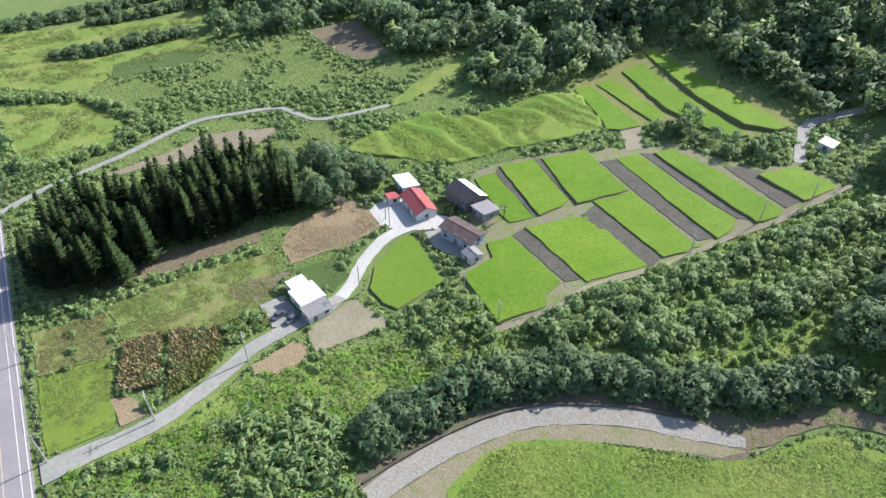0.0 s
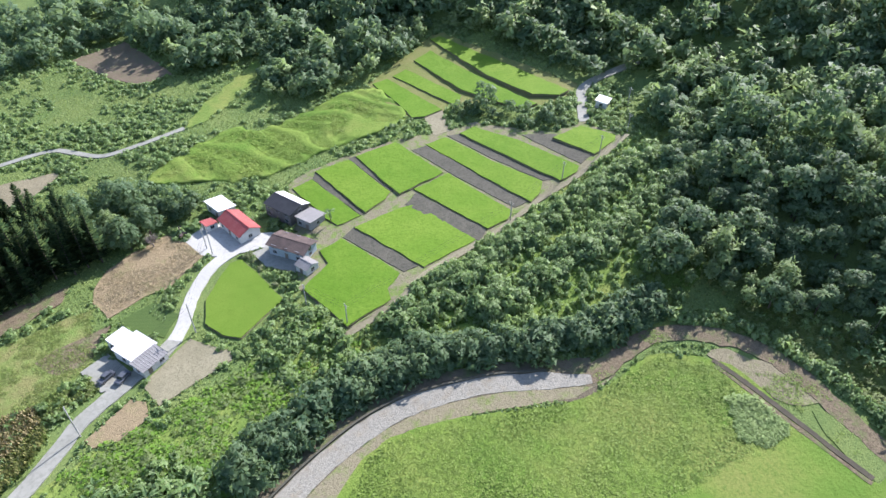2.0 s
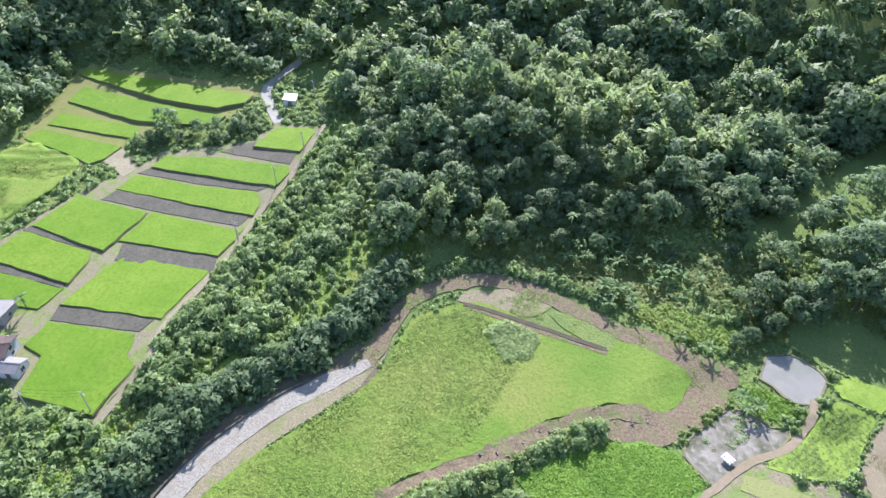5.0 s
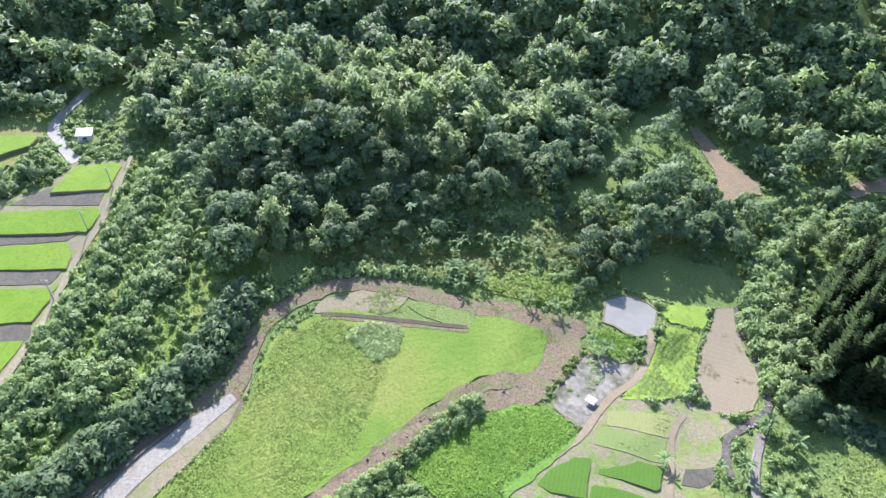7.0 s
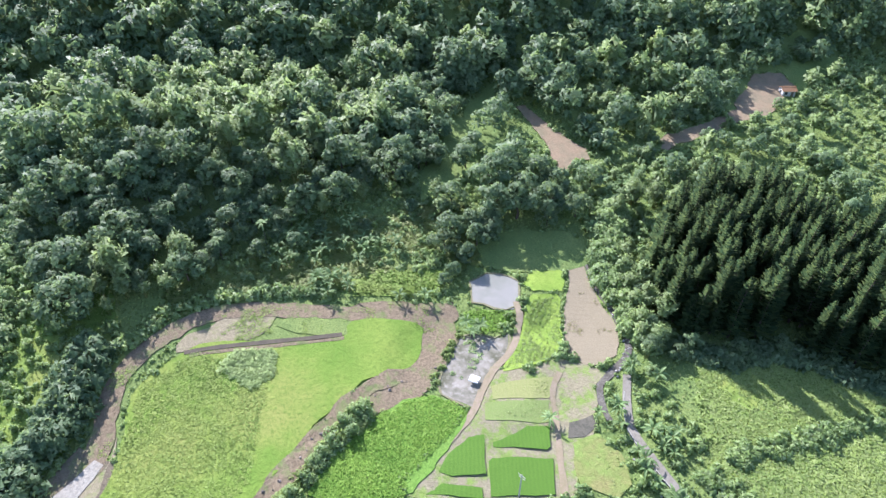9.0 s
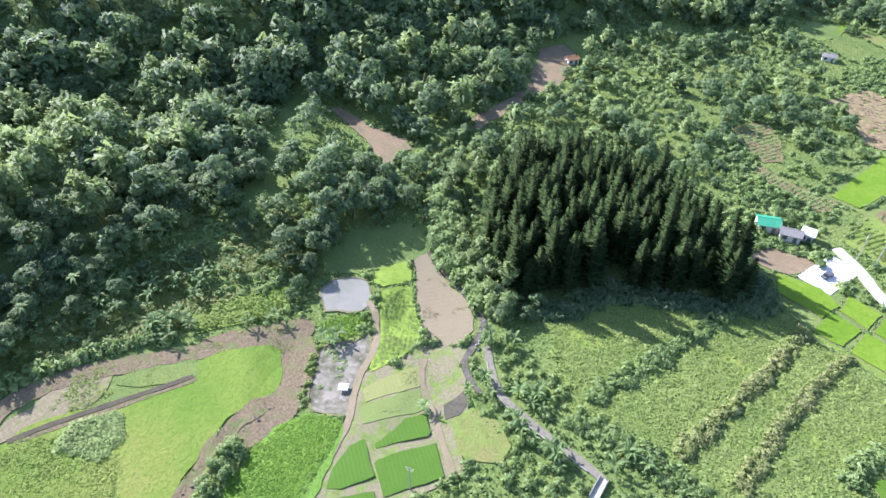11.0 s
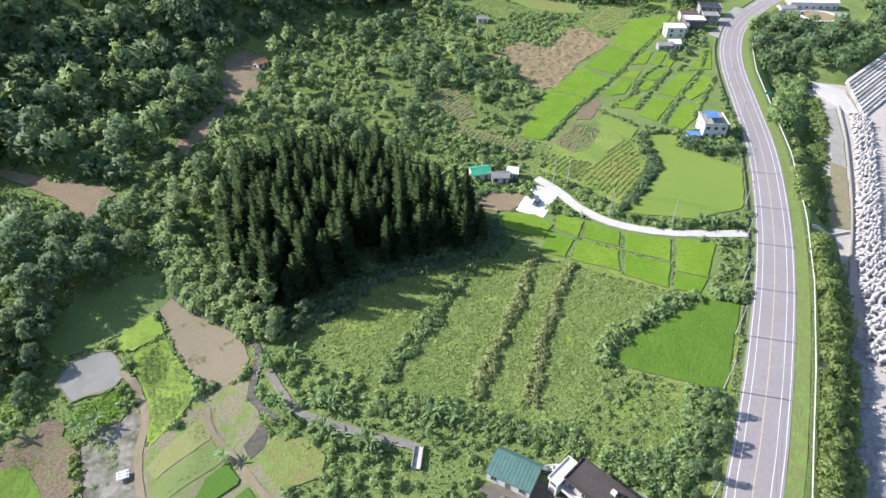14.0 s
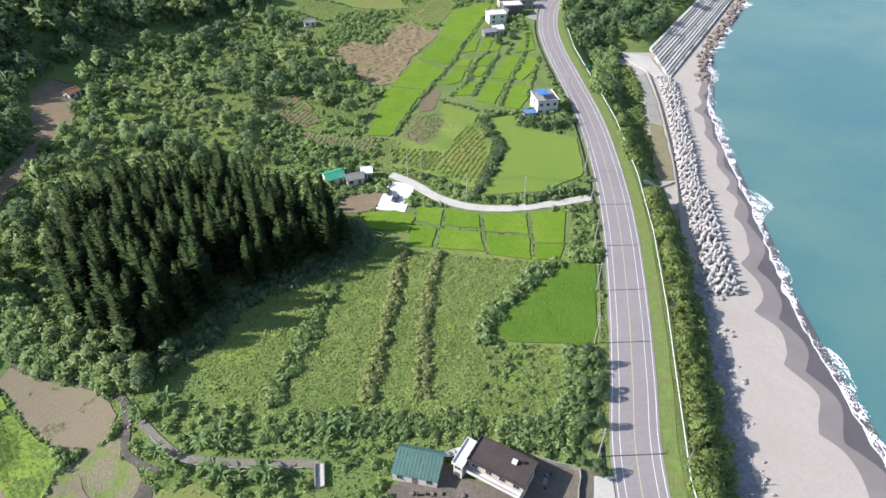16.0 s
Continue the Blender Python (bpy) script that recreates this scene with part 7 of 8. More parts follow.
# ---- wild scrub and grass ----
THICKET = [(-72, -88), (-95, -84.5), (-132, -79), (-157, -77.5), (-201.5, -70.5), (-215, -62), (-150, -24), (-126, -24), (-105, -38), (-92, -50), (-78, -60), (-62, -68), (-48, -71.5), (-36, -72), (-37, -79), (-60, -80)]
LIME = [(-84, 40.5), (-77, 45.5), (-74.5, 44), (-64, 26), (-66, 12), (-73, 6), (-83, 20), (-86, 33)]
ROAD_CORNER = [(2, 84), (13, 112), (17, 111), (41, 109.5), (37, 83)]
SOUTH_BELT = [(-45, 76), (38, 80), (41, 110), (14, 112), (-42, 94)]
BRIGHT_SCRUB = [(29.5, -104), (2.5, -108.5), (-14, -109), (-29.5, -105.5), (-50, -101.5), (-76.5, -103.5), (-72, -89), (-74.5, -85), (-60, -75), (-35, -72), (-19, -68), (10, -75), (33, -85)]


def scrub():
    rng = np.random.default_rng(21)
    everywhere = [(-262, -345), (36, -345), (36, -40), (-20, -45), (-36, -40), (-30, 20), (-20, 62), (36, 80), (46, 130), (54, 180), (56, 260), (48, 330), (45, 420), (-110, 420), (-170, 300), (-150, 230), (-175, 150), (-245, 110), (-250, -60), (-287, -125), (-246, -205)]
    x, y = scattered(everywhere, 2.8, 31, True, 0.62)
    skip = np.zeros(len(x), bool)
    for zone in (SPUR, WOOD_VILLAGE, WOOD_SOUTH, WOOD_FAR_SOUTH, CONIFER_SOUTH, CONIFER_NORTH):
        skip |= inside(zone, x, y)
    bare = np.array([noise.noise(Vector((a * 0.035, b * 0.035, 4.0))) + 0.5 * noise.noise(Vector((a * 0.12, b * 0.12, 9.0))) for a, b in zip(x, y)])
    thin = np.zeros(len(x))
    thin[inside(GRASS_RECT, x, y)] = 0.9
    thin[inside(ROAD_CORNER, x, y)] = -0.3
    thin[(y < -215)] = 0.0
    dense = inside(THICKET, x, y)
    thin[dense] = -0.45
    mixed_ground = inside(BRIGHT_SCRUB, x, y)
    thin[mixed_ground] = 0.16
    skip |= inside(LIME, x, y)
    keep = ~skip & in_sight(x, y, 3.0) & (bare > -0.16 + thin)
    dense = dense[keep]
    x, y, bare = x[keep], y[keep], bare[keep]
    s = np.clip(rng.uniform(0.5, 1.0, len(x)) + 0.9 * np.maximum(bare, 0), 0.4, 1.7)
    low = inside(GRASS_RECT, x, y)
    s[low] *= 0.75
    s[inside(SOUTH_BELT, x, y)] *= 0.72
    s[inside(BRIGHT_SCRUB, x, y)] *= 1.4
    s[dense] *= rng.uniform(0.9, 1.15, dense.sum())
    tall = np.where(dense, 1.7, 1.05)
    a = rng.uniform(0, 6.283, len(x))
    pick = rng.integers(0, len(SHRUBS), len(x))
    chunks = []
    for k, t in enumerate(SHRUBS):
        q = pick == k
        up = s * tall * rng.uniform(0.8, 1.3, len(s))
        remote = np.hypot(x, y) > 160
        for sel, body in ((q & ~remote, t), (q & remote, coarser(t))):
            chunks.append(turned(body, x[sel], y[sel], height(x[sel], y[sel]) - 0.1, a[sel], s[sel], up[sel]))
    tagged(new("scrub", leaf_mesh("scrub", np.concatenate(chunks), SCRUB)), "dense low green scrub between fields and woods", "scrub", "", "stuff")


scrub()


def hedge(name, label, line, wide, size, material, step=1.3, seed=0, anywhere=False):
    """A ragged line of bushes as one body."""
    rng = np.random.default_rng(seed)
    c = curve_points(line, step * 1.7)
    n = len(c) * max(1, int(wide / 1.2))
    idx = rng.integers(0, len(c), n)
    t = np.gradient(c, axis=0)[idx]
    t /= np.maximum(np.linalg.norm(t, axis=1)[:, None], 1e-9)
    o = rng.uniform(-wide / 2, wide / 2, n)
    x = c[idx, 0] - t[:, 1] * o + rng.normal(0, 0.3, n)
    y = c[idx, 1] + t[:, 0] * o + rng.normal(0, 0.3, n)
    q = ~blocked(x, y) | anywhere
    x, y, n = x[q], y[q], int(q.sum())
    s = size * rng.uniform(0.6, 1.25, n)
    chunks = []
    kinds = SHRUBS
    if size > 1.25:
        kinds, s = BUSHES, s / 1.5
        drop = rng.uniform(0, 1, n) < 0.42
        x, y, s, n = x[drop], y[drop], s[drop], int(drop.sum())
    pick = rng.integers(0, len(kinds), n)
    a = rng.uniform(0, 6.283, n)
    for k, t in enumerate(kinds):
        q = pick == k
        remote = np.hypot(x, y) > 190
        for sel, body in ((q & ~remote, t), (q & remote, coarser(t))):
            chunks.append(turned(body, x[sel], y[sel], height(x[sel], y[sel]) - 0.1, a[sel], s[sel], s[sel] * 1.1))
    tagged(new(name, leaf_mesh(name, np.concatenate(chunks), material)), label, "hedge", "", "stuff")


REED = foliage("pale_reeds", (0.22, 0.295, 0.095), (0.29, 0.335, 0.14), (0.37, 0.37, 0.2), 0.25, 0.45, objects=False, spec=0.1)
LEAFY = foliage("leafy_weeds", (0.195, 0.29, 0.07901), (0.265, 0.355, 0.1097), (0.33, 0.4, 0.1811), 0.05, 0.58, objects=False)
GREY_SCRUB = foliage("grey_scrub", (0.19, 0.25, 0.101), (0.25, 0.285, 0.1427), (0.32, 0.335, 0.203), 0.2, objects=False)
hedge("hedge", "ragged line of pale reeds across the scrubland", [(-12, 151.5), (-14.5, 121.5), (-18, 92.5)], 2.5, 0.95, REED, 0.42, 1)
hedge("hedge", "ragged line of pale reeds across the scrubland", [(-0.7, 151.5), (-4.5, 121.5), (-5, 94.5)], 2.4, 0.88, REED, 0.42, 2)
hedge("hedge", "ragged dark green hedge across the scrubland", [(-29, 151), (-34.5, 121), (-40.5, 91)], 4.0, 1.0, SCRUB, 0.6, 3)
hedge("hedge", "thick green hedge round the triangular paddy", [(12, 112), (11, 118), (17, 126), (26, 137), (36, 146), (47, 147.5)], 4.2, 1.25, SCRUB, 0.6, 4)
hedge("hedge", "bushy green belt along the southern edge", [(-40, 84), (-25, 86.5), (-8, 86), (8, 87)], 6.0, 0.9, SCRUB, 0.5, 5)
hedge("roadside_bushes", "dense green bushes beside the coast road", [(14, 84), (24, 84), (30, 88), (34, 97), (36, 108)], 7.0, 1.15, SCRUB, 0.4, 6)
hedge("roadside_bushes", "green bushes between gutter and fields", [(33, -100), (33.2, -160), (33.4, -230)], 1.6, 0.6, SCRUB, 1.2, 7)
hedge("field_hedge", "dark hedge of small trees between pastures", [(25.5, -365.5), (-6.5, -360.5), (-40, -363.5), (-62.5, -359.5)], 11.0, 2.1, LEAF, 1.3, 8)
hedge("field_hedge", "dark hedge of small trees between pastures", [(24, -396.5), (-3, -400), (-33.5, -408.5), (-75.5, -408.5)], 10.0, 2.1, LEAF, 1.3, 9)
hedge("field_hedge", "dark hedge of small trees beyond the pastures", [(28, -424), (-20, -430), (-60, -440), (-100, -452)], 14.0, 2.3, LEAF, 1.5, 35)
hedge("field_hedge", "dark hedge between pastures", [(28.5, -320), (7, -310), (-5, -296), (-18.5, -271)], 6.0, 1.6, SCRUB, 0.9, 25)
hedge("field_hedge", "dark hedge along the far lane", [(27, -283.5), (27, -254), (20, -246), (-4, -251), (-26, -259)], 5.0, 1.6, SCRUB, 0.8, 10)
# Added bushes that cast the cut bank's shade onto the earth track.
hedge("track_edge_bushes", "green bushes added to shade the earth track", [(-120, -31), (-130, -23), (-136, -6), (-135, 6), (-131.5, 17.5), (-126, 29)], 2.6, 1.2, SCRUB, 0.7, 26)
hedge("paddy_edge_bushes", "dry bushes beside the paddy and the yard", [(-72.5, -112.5), (-76.5, -128.5), (-78, -136)], 1.6, 0.8, GREY_SCRUB, 0.7, 27)
hedge("embankment_bushes", "thick green bushes covering the road embankment", [(57.5, 50), (60, 75), (64.7, 100), (69.6, 125), (74.5, 155), (76, 185)], 7.6, 1.8, LEAFY, 0.55, 11)
hedge("embankment_bushes", "soft grassy bushes behind the guardrail", [(54.5, 50), (56.2, 75), (61, 100), (66, 125), (70.5, 155), (73, 185)], 3.0, 0.75, BLADES, 0.4, 31)
hedge("embankment_bushes", "thin light green bushes between coast road and sea wall", [(76, 206), (80.5, 235), (85, 262), (90, 290), (92, 318)], 13.0, 1.1, LEAFY, 0.8, 12)
hedge("embankment_trees", "dense dark green trees between coast road and sea wall", [(74, 268), (80, 290), (85, 312), (88, 334)], 11.0, 2.2, SCRUB, 0.6, 34)
hedge("track_bushes", "tall dark bushes above the gravel track", [(-30, -78), (-46, -77.5), (-58, -76.3), (-71, -72.2), (-83.2, -64.2), (-93.2, -56), (-103.6, -44.5), (-117, -36.5), (-130, -28.5)], 7.0, 2.5, LEAF, 0.45, 13)
hedge("slope_bushes", "rows of green bushes below the rice terraces", [(-82, -80), (-108, -78), (-135, -73), (-165, -66), (-196, -60)], 8.0, 1.9, SCRUB, 0.7, 14)
hedge("slope_bushes", "rows of green bushes below the rice terraces", [(-100, -66), (-128, -58), (-160, -50), (-185, -48)], 8.0, 2.0, SCRUB, 0.7, 15)
hedge("bank_bushes", "green bushes along the earth bank", [(-60, -20), (-70, -6), (-76, 4), (-83, 16), (-86, 24)], 4.5, 1.3, SCRUB, 0.5, 16)
hedge("verge_bushes", "light green bushes beside the conifer stand", [(-122, 126), (-108, 109), (-95, 104), (-82, 99), (-74, 101)], 8.0, 1.9, SCRUB, 0.4, 17)
hedge("stand_edge_bushes", "leafy green bushes at the foot of the conifers", [(-79, 102), (-64.5, 107.5), (-57, 126), (-38, 139.5), (-25, 151), (-31, 163)], 6.0, 1.2, LEAF, 0.5, 32)
hedge("bank_bushes", "bright leafy bushes below the earth bank", [(-44, -42), (-57, -26), (-67, -12), (-75, 0), (-82, 10), (-86, 24)], 5.0, 1.1, LEAFY, 0.5, 33)
hedge("pond_weeds", "strip of green weeds along the muddy pond", [(-98.9, 55.0), (-95.8, 50.4), (-91.1, 45.8), (-85.9, 40.3)], 1.6, 0.6, LEAFY, 0.35, 70, True)
hedge("lane_hedge", "dark green hedge along the northern lane", [(-8, 195), (0, 188), (12, 179.5), (30, 179), (46, 184)], 3.5, 1.1, SCRUB, 0.7, 18)


for k, line in enumerate(([(-20.5, 224), (-8, 268), (2.6, 297.5), (11.5, 332), (24, 374)], [(13, 262), (19, 282), (23, 297), (28, 314)], [(24.5, 253), (31.6, 280), (41.4, 312), (46.5, 346)],
                          [(38, 264), (44, 290), (49, 309)], [(12, 280), (15, 297), (18, 308), (23, 318)], [(3, 263), (10, 277), (13, 297)], [(-2, 258), (6, 254), (16, 248), (30, 248), (44, 246)], [(32.5, 314), (37, 330)])):
    hedge("bank_weeds", "rough dark green weeds on a paddy bank", line, 1.3, 0.62, SCRUB, 0.35, 40 + k, True)
hedge("paddy_edge_bushes", "dark bushes beside the ripening paddy", [(12.5, 184), (22, 212), (21.5, 222), (17, 240)], 2.6, 1.0, LEAF, 0.5, 50, True)
for k, line in enumerate(([(-11, 163.5), (12.5, 160.5), (28, 158), (39, 154.5)], [(-9.5, 174), (-10, 164), (-11, 152)], [(0.5, 173), (-0.5, 162), (-2, 151)], [(12.8, 170), (13.3, 160), (13.8, 149)], [(28.5, 171), (28.2, 158), (28, 146)])):
    hedge("bank_weeds", "rough green weeds on a paddy bank", line, 0.8, 0.26, SCRUB, 0.35, 60 + k, True)


def grass():
    """Loose tufts of grass over open wild ground and meadows."""
    rng = np.random.default_rng(91)
    area = [(-262, -345), (36, -345), (36, -60), (-20, -50), (-36, -30), (-30, 20), (-20, 62), (36, 80), (52, 180), (54, 260), (45, 420), (-110, 420), (-170, 300), (-150, 230), (-175, 150), (-245, 110), (-150, 0), (-287, -125), (-246, -205)]
    x, y = scattered(area, 1.15, 41, False, 0.5)
    hard = np.zeros(len(x), bool)
    for i, poly in enumerate(OPEN):
        if i not in SOFT:
            lo, hi = poly.min(0), poly.max(0)
            k = np.nonzero((x > lo[0]) & (x < hi[0]) & (y > lo[1]) & (y < hi[1]) & ~hard)[0]
            if len(k):
                hard[k[inside(poly, x[k], y[k])]] = True
    x, y = x[~hard], y[~hard]
    soft = np.zeros(len(x), bool)
    for i in SOFT:
        soft |= inside(OPEN[i], x, y)
    k = ~soft | (rng.uniform(0, 1, len(x)) < 0.12)
    x, y, soft = x[k], y[k], soft[k]
    n = len(x)
    a, lean = rng.uniform(0, 6.283, n), rng.uniform(0.1, 0.5, n)
    r, h = rng.uniform(0.2, 0.42, n), rng.uniform(0.25, 0.7, n) * np.where(soft, 0.35, 1.0)
    ca, sa_ = np.cos(a), np.sin(a)
    z = height(x, y) + np.where(soft, 0.28, 0.12)
    tri = np.stack([np.stack([x - r * ca, y - r * sa_, z], 1), np.stack([x + r * ca, y + r * sa_, z], 1), np.stack([x - sa_ * lean, y + ca * lean, z + h], 1)], 1)
    tagged(new("grass_tufts", quads_mesh("grass_tufts", tri, BLADES)), "rough green grass tufts over open ground", "grass", "", "stuff")


grass()


# ---- bananas, palms, bare tree and crops ----
def bananas():
    rng = np.random.default_rng(3)
    leaves = [quads_mesh("leaves", arched_leaves(k, 10, 2.1, 0.55, 2.0, 1.3, 1.7), BANANA) for k in range(4)]
    stem = bm_mesh("stem", tube(bmesh.new(), [(0, 0, -0.2), (0, 0, 1.2), (0, 0, 2.3)], [0.16, 0.13, 0.09], 7), STALKS)
    groves = [((-14, -84), 20, 10), ((-30, -80), 8, 6), ((-120, 47), 16, 9), ((-140, 44), 22, 11), ((-150, 30), 10, 9), ((-74, 74), 12, 4), ((-68, 68), 8, 3), ((-60, 76), 6, 4), ((-48, 73), 8, 4),
              ((-38, 72), 7, 4), ((-99, 60), 3, 1.5), ((-98, 84), 2, 1), ((-126, 118), 12, 7), ((-118, 112), 6, 5), ((38, 182), 12, 5), ((46, 184), 6, 3), ((-107, -64), 10, 7), ((40, 236), 12, 6), ((-70, 89), 6, 4), ((-50, 82), 6, 4), ((-25, 82), 5, 4), ((26, -238), 10, 5), ((-131, 132), 20, 7), ((-129, 30), 18, 5), ((-146, 23), 12, 6), ((-157, 42), 14, 6), ((-120, 52), 5, 3)]
    for (cx, cy), n, r in groves:
        for k in range(n):
            x, y = cx + rng.normal(0, r * 0.55), cy + rng.normal(0, r * 0.55)
            if blocked(np.array([x]), np.array([y]))[0]:
                continue
            plant("banana_plant", "banana plant with long arching pale green leaves", "banana plant", "banana plants", x, y, stem, leaves[k % 4], rng.uniform(0, 6.28), rng.uniform(0.8, 1.35), None, ("stem", "leaves"))


bananas()


def palms():
    rng = np.random.default_rng(6)
    fronds = [quads_mesh("fronds", arched_leaves(20 + k, 11, 2.6, 0.55, 0.0, 1.2, 1.9, 5), BANANA) for k in range(2)]
    for x, y, t in ((-104, -127, 4.5), (-151, 18, 8), (-149, 5, 7.5), (-158, 38, 8), (-97, 57.5, 2.6), (-101, 58, 2.4), (92, 345, 6), (-66, 61, 2.2), (-70, 87.5, 2.5)):
        root = thing("palm", "slender palm with feathery drooping fronds", "palm", pose(x, y, hz(x, y), 0, 0, rng.uniform(0, 360)), "palms")
        part("trunk", tube(bmesh.new(), [(0, 0, -0.2), (0.1, 0, t * 0.5), (0, 0.1, t)], [0.14, 0.11, 0.09], 7), root, "", BARK)
        part("fronds", fronds[0], root, "", None, pose(0, 0.1, t))


palms()


def bare_tree():
    rr = random.Random(9)
    root = thing("bare_tree", "leafless grey tree in the dry field", "tree", pose(-63, -163, hz(-63, -163)))
    part("trunk", trunk_mesh(3, 3.0, 0.2, 5, 1.6, TWIGS), root)
    bm = bmesh.new()
    for k in range(150):
        a, b = rr.uniform(0, 6.28), rr.uniform(0.2, 1.5)
        s = Vector((0.6 * math.cos(a), 0.6 * math.sin(a), rr.uniform(1.6, 3.0)))
        e = s + Vector((math.cos(a) * math.cos(b) * 2.4, math.sin(a) * math.cos(b) * 2.4, math.sin(b) * 2.6)) * rr.uniform(0.5, 1)
        tube(bm, [s, s.lerp(e, 0.5) + Vector((rr.uniform(-0.2, 0.2), rr.uniform(-0.2, 0.2), 0.1)), e], [0.05, 0.04, 0.025], 3, False)
    part("twig_mass", bm, root, "", TWIGS)


bare_tree()


def small_clumps(name, label, category, x, y, size, material, seed, lift=0.0, squat=1.0):
    """Many low leafy clumps as one body."""
    rng = np.random.default_rng(seed)
    n = len(x)
    pick, a = rng.integers(0, len(LOW_CLUMPS), n), rng.uniform(0, 6.283, n)
    s = size * rng.uniform(0.65, 1.3, n)
    chunks = []
    for k, t in enumerate(LOW_CLUMPS):
        q = pick == k
        chunks.append(turned(t, x[q], y[q], height(x[q], y[q]) + lift, a[q], s[q], s[q] * squat))
    tagged(new(name, leaf_mesh(name, np.concatenate(chunks), material)), label, category, "", "stuff")


DRY_TUFTS = foliage("dry_tufts", (0.22, 0.20, 0.09), (0.28, 0.235, 0.125), (0.2, 0.25, 0.08), 0.1, objects=False)
LOW_CLUMPS = [crown_leaves(181 + k, 1.0, 0.9, 0.0, 4, 26, 0.5, 0.9, 2.2) for k in range(5)]


def crop_rows(label, outline, angle, spacing, size, material, seed, gap=0.08, along=0.6):
    """Planted rows across an outline, with plants missing here and there."""
    rng = np.random.default_rng(seed)
    o = np.asarray(outline, float)
    c = o.mean(0)
    r = np.linalg.norm(o - c, axis=1).max()
    u, v = np.meshgrid(np.arange(-r, r, along), np.arange(-r, r, spacing))
    u, v = u.ravel() + rng.uniform(-0.2, 0.2, u.size), v.ravel() + rng.uniform(-0.12, 0.12, v.size)
    v = v + 0.5 * np.sin(u * 0.13 + seed)
    ca, sn = math.cos(radians(angle)), math.sin(radians(angle))
    x, y = c[0] + u * ca - v * sn, c[1] + u * sn + v * ca
    k = inside(grown(o, -0.6), x, y) & (rng.uniform(0, 1, len(x)) > gap)
    small_clumps("crop_rows", label, "crop", x[k], y[k], size, material, seed, 0.15, 0.42)


crop_rows("pale green vegetable rows", [(-16.5, 202), (-14, 211), (-1, 213), (-4, 197)], 66, 1.7, 0.5, BLADES, 1, 0.1)
crop_rows("pale green vegetable rows", [(-4, 197), (1, 214), (6, 229), (10.5, 236), (17, 224), (17, 200), (12, 188)], 66, 1.9, 0.55, BLADES, 2, 0.08)
crop_rows("low vegetable rows in brown soil", [(-16, 223), (-11.8, 242), (-3.5, 245.4), (0, 239), (-4, 222), (-8.2, 218)], 60, 1.6, 0.62, SCRUB, 3, 0.1)
crop_rows("mixed vegetable rows in brown soil", [(-78, 246), (-70, 261), (-60, 251), (-53, 236), (-57, 230), (-68, 237)], 70, 2.0, 0.65, SCRUB, 12, 0.15)
crop_rows("mixed vegetable rows in brown soil", [(-57.2, 226.5), (-47.5, 222.7), (-38.2, 222), (-28, 222), (-28.2, 215), (-32, 210.4), (-43.9, 215.2), (-56, 220.5)], 80, 1.7, 0.62, SCRUB, 4, 0.15)
crop_rows("dark green vegetable rows", [(-45.5, -139.5), (-54.5, -146), (-61, -143), (-52, -133), (-46, -131.5)], 35, 1.5, 0.45, SCRUB, 6, 0.2)
crop_rows("bright green crop in curved rows", [(-101, 78), (-101.2, 87.4), (-90, 80.4), (-84.8, 77.5), (-82.9, 74.3), (-82, 66), (-84.2, 60), (-87.2, 64.5), (-92.2, 70.5)], 128, 1.3, 0.34, LEAFY, 7, 0.02, 0.4)
crop_rows("pale green crop in rows", [(-80.6, 54.6), (-76.6, 68.8), (-74.4, 68), (-72.2, 64.6), (-77.2, 52.9)], 65, 0.95, 0.26, BLADES, 8, 0.1, 0.4)
crop_rows("green young rice in rows", [(-76.6, 50.6), (-71.5, 63.8), (-66.6, 60.9), (-67.2, 58.9), (-73.2, 48.4)], 65, 0.8, 0.24, LEAFY, 11, 0.05, 0.4)
crop_rows("dry stalk rows in the cleared field", [(-57, 306), (-50, 328), (-34, 324), (-26, 356), (-18, 362), (-9, 344), (-16, 312), (-22, 290), (-25, 277), (-34, 276), (-44, 296)], 15, 3.0, 0.5, DRY_TUFTS, 9, 0.62, 0.6)
crop_rows("pale green terraced vegetable rows", [(-16, 376), (-7.5, 407), (5, 404), (3.5, 381), (-5, 358), (-13.5, 363)], 60, 2.6, 0.6, LEAFY, 13, 0.1)
crop_rows("pale green vegetable rows", [(-22, 214), (-12.5, 215), (0.5, 211.5), (-3, 196.5), (-18, 203)], 66, 2.0, 0.6, LEAFY, 14, 0.1)
crop_rows("low crop in the far pasture", [(-21, -339), (-51, -341), (-64, -327), (-48, -318), (-18, -323)], 10, 1.8, 0.4, SCRUB, 10, 0.2, 0.8)


RICE_LEAF = foliage("rice_leaves", (0.12, 0.24, 0.03), (0.155, 0.275, 0.04), (0.19, 0.31, 0.056), 0.1, 0.35, objects=False, spec=0.1)
crop_rows("deep green rice planted in fine wavy rows", [(15, 115.5), (19, 123.6), (37, 142.6), (45.6, 144), (40, 111.8), (18, 112.8)], 86, 1.2, 0.4, RICE_LEAF, 15, 0.02, 0.42)
GREY_CROP_LEAF = foliage("grey_crop_leaves", (0.19, 0.285, 0.09), (0.235, 0.325, 0.11), (0.29, 0.37, 0.155), 0.2, 0.35, objects=False, spec=0.1)


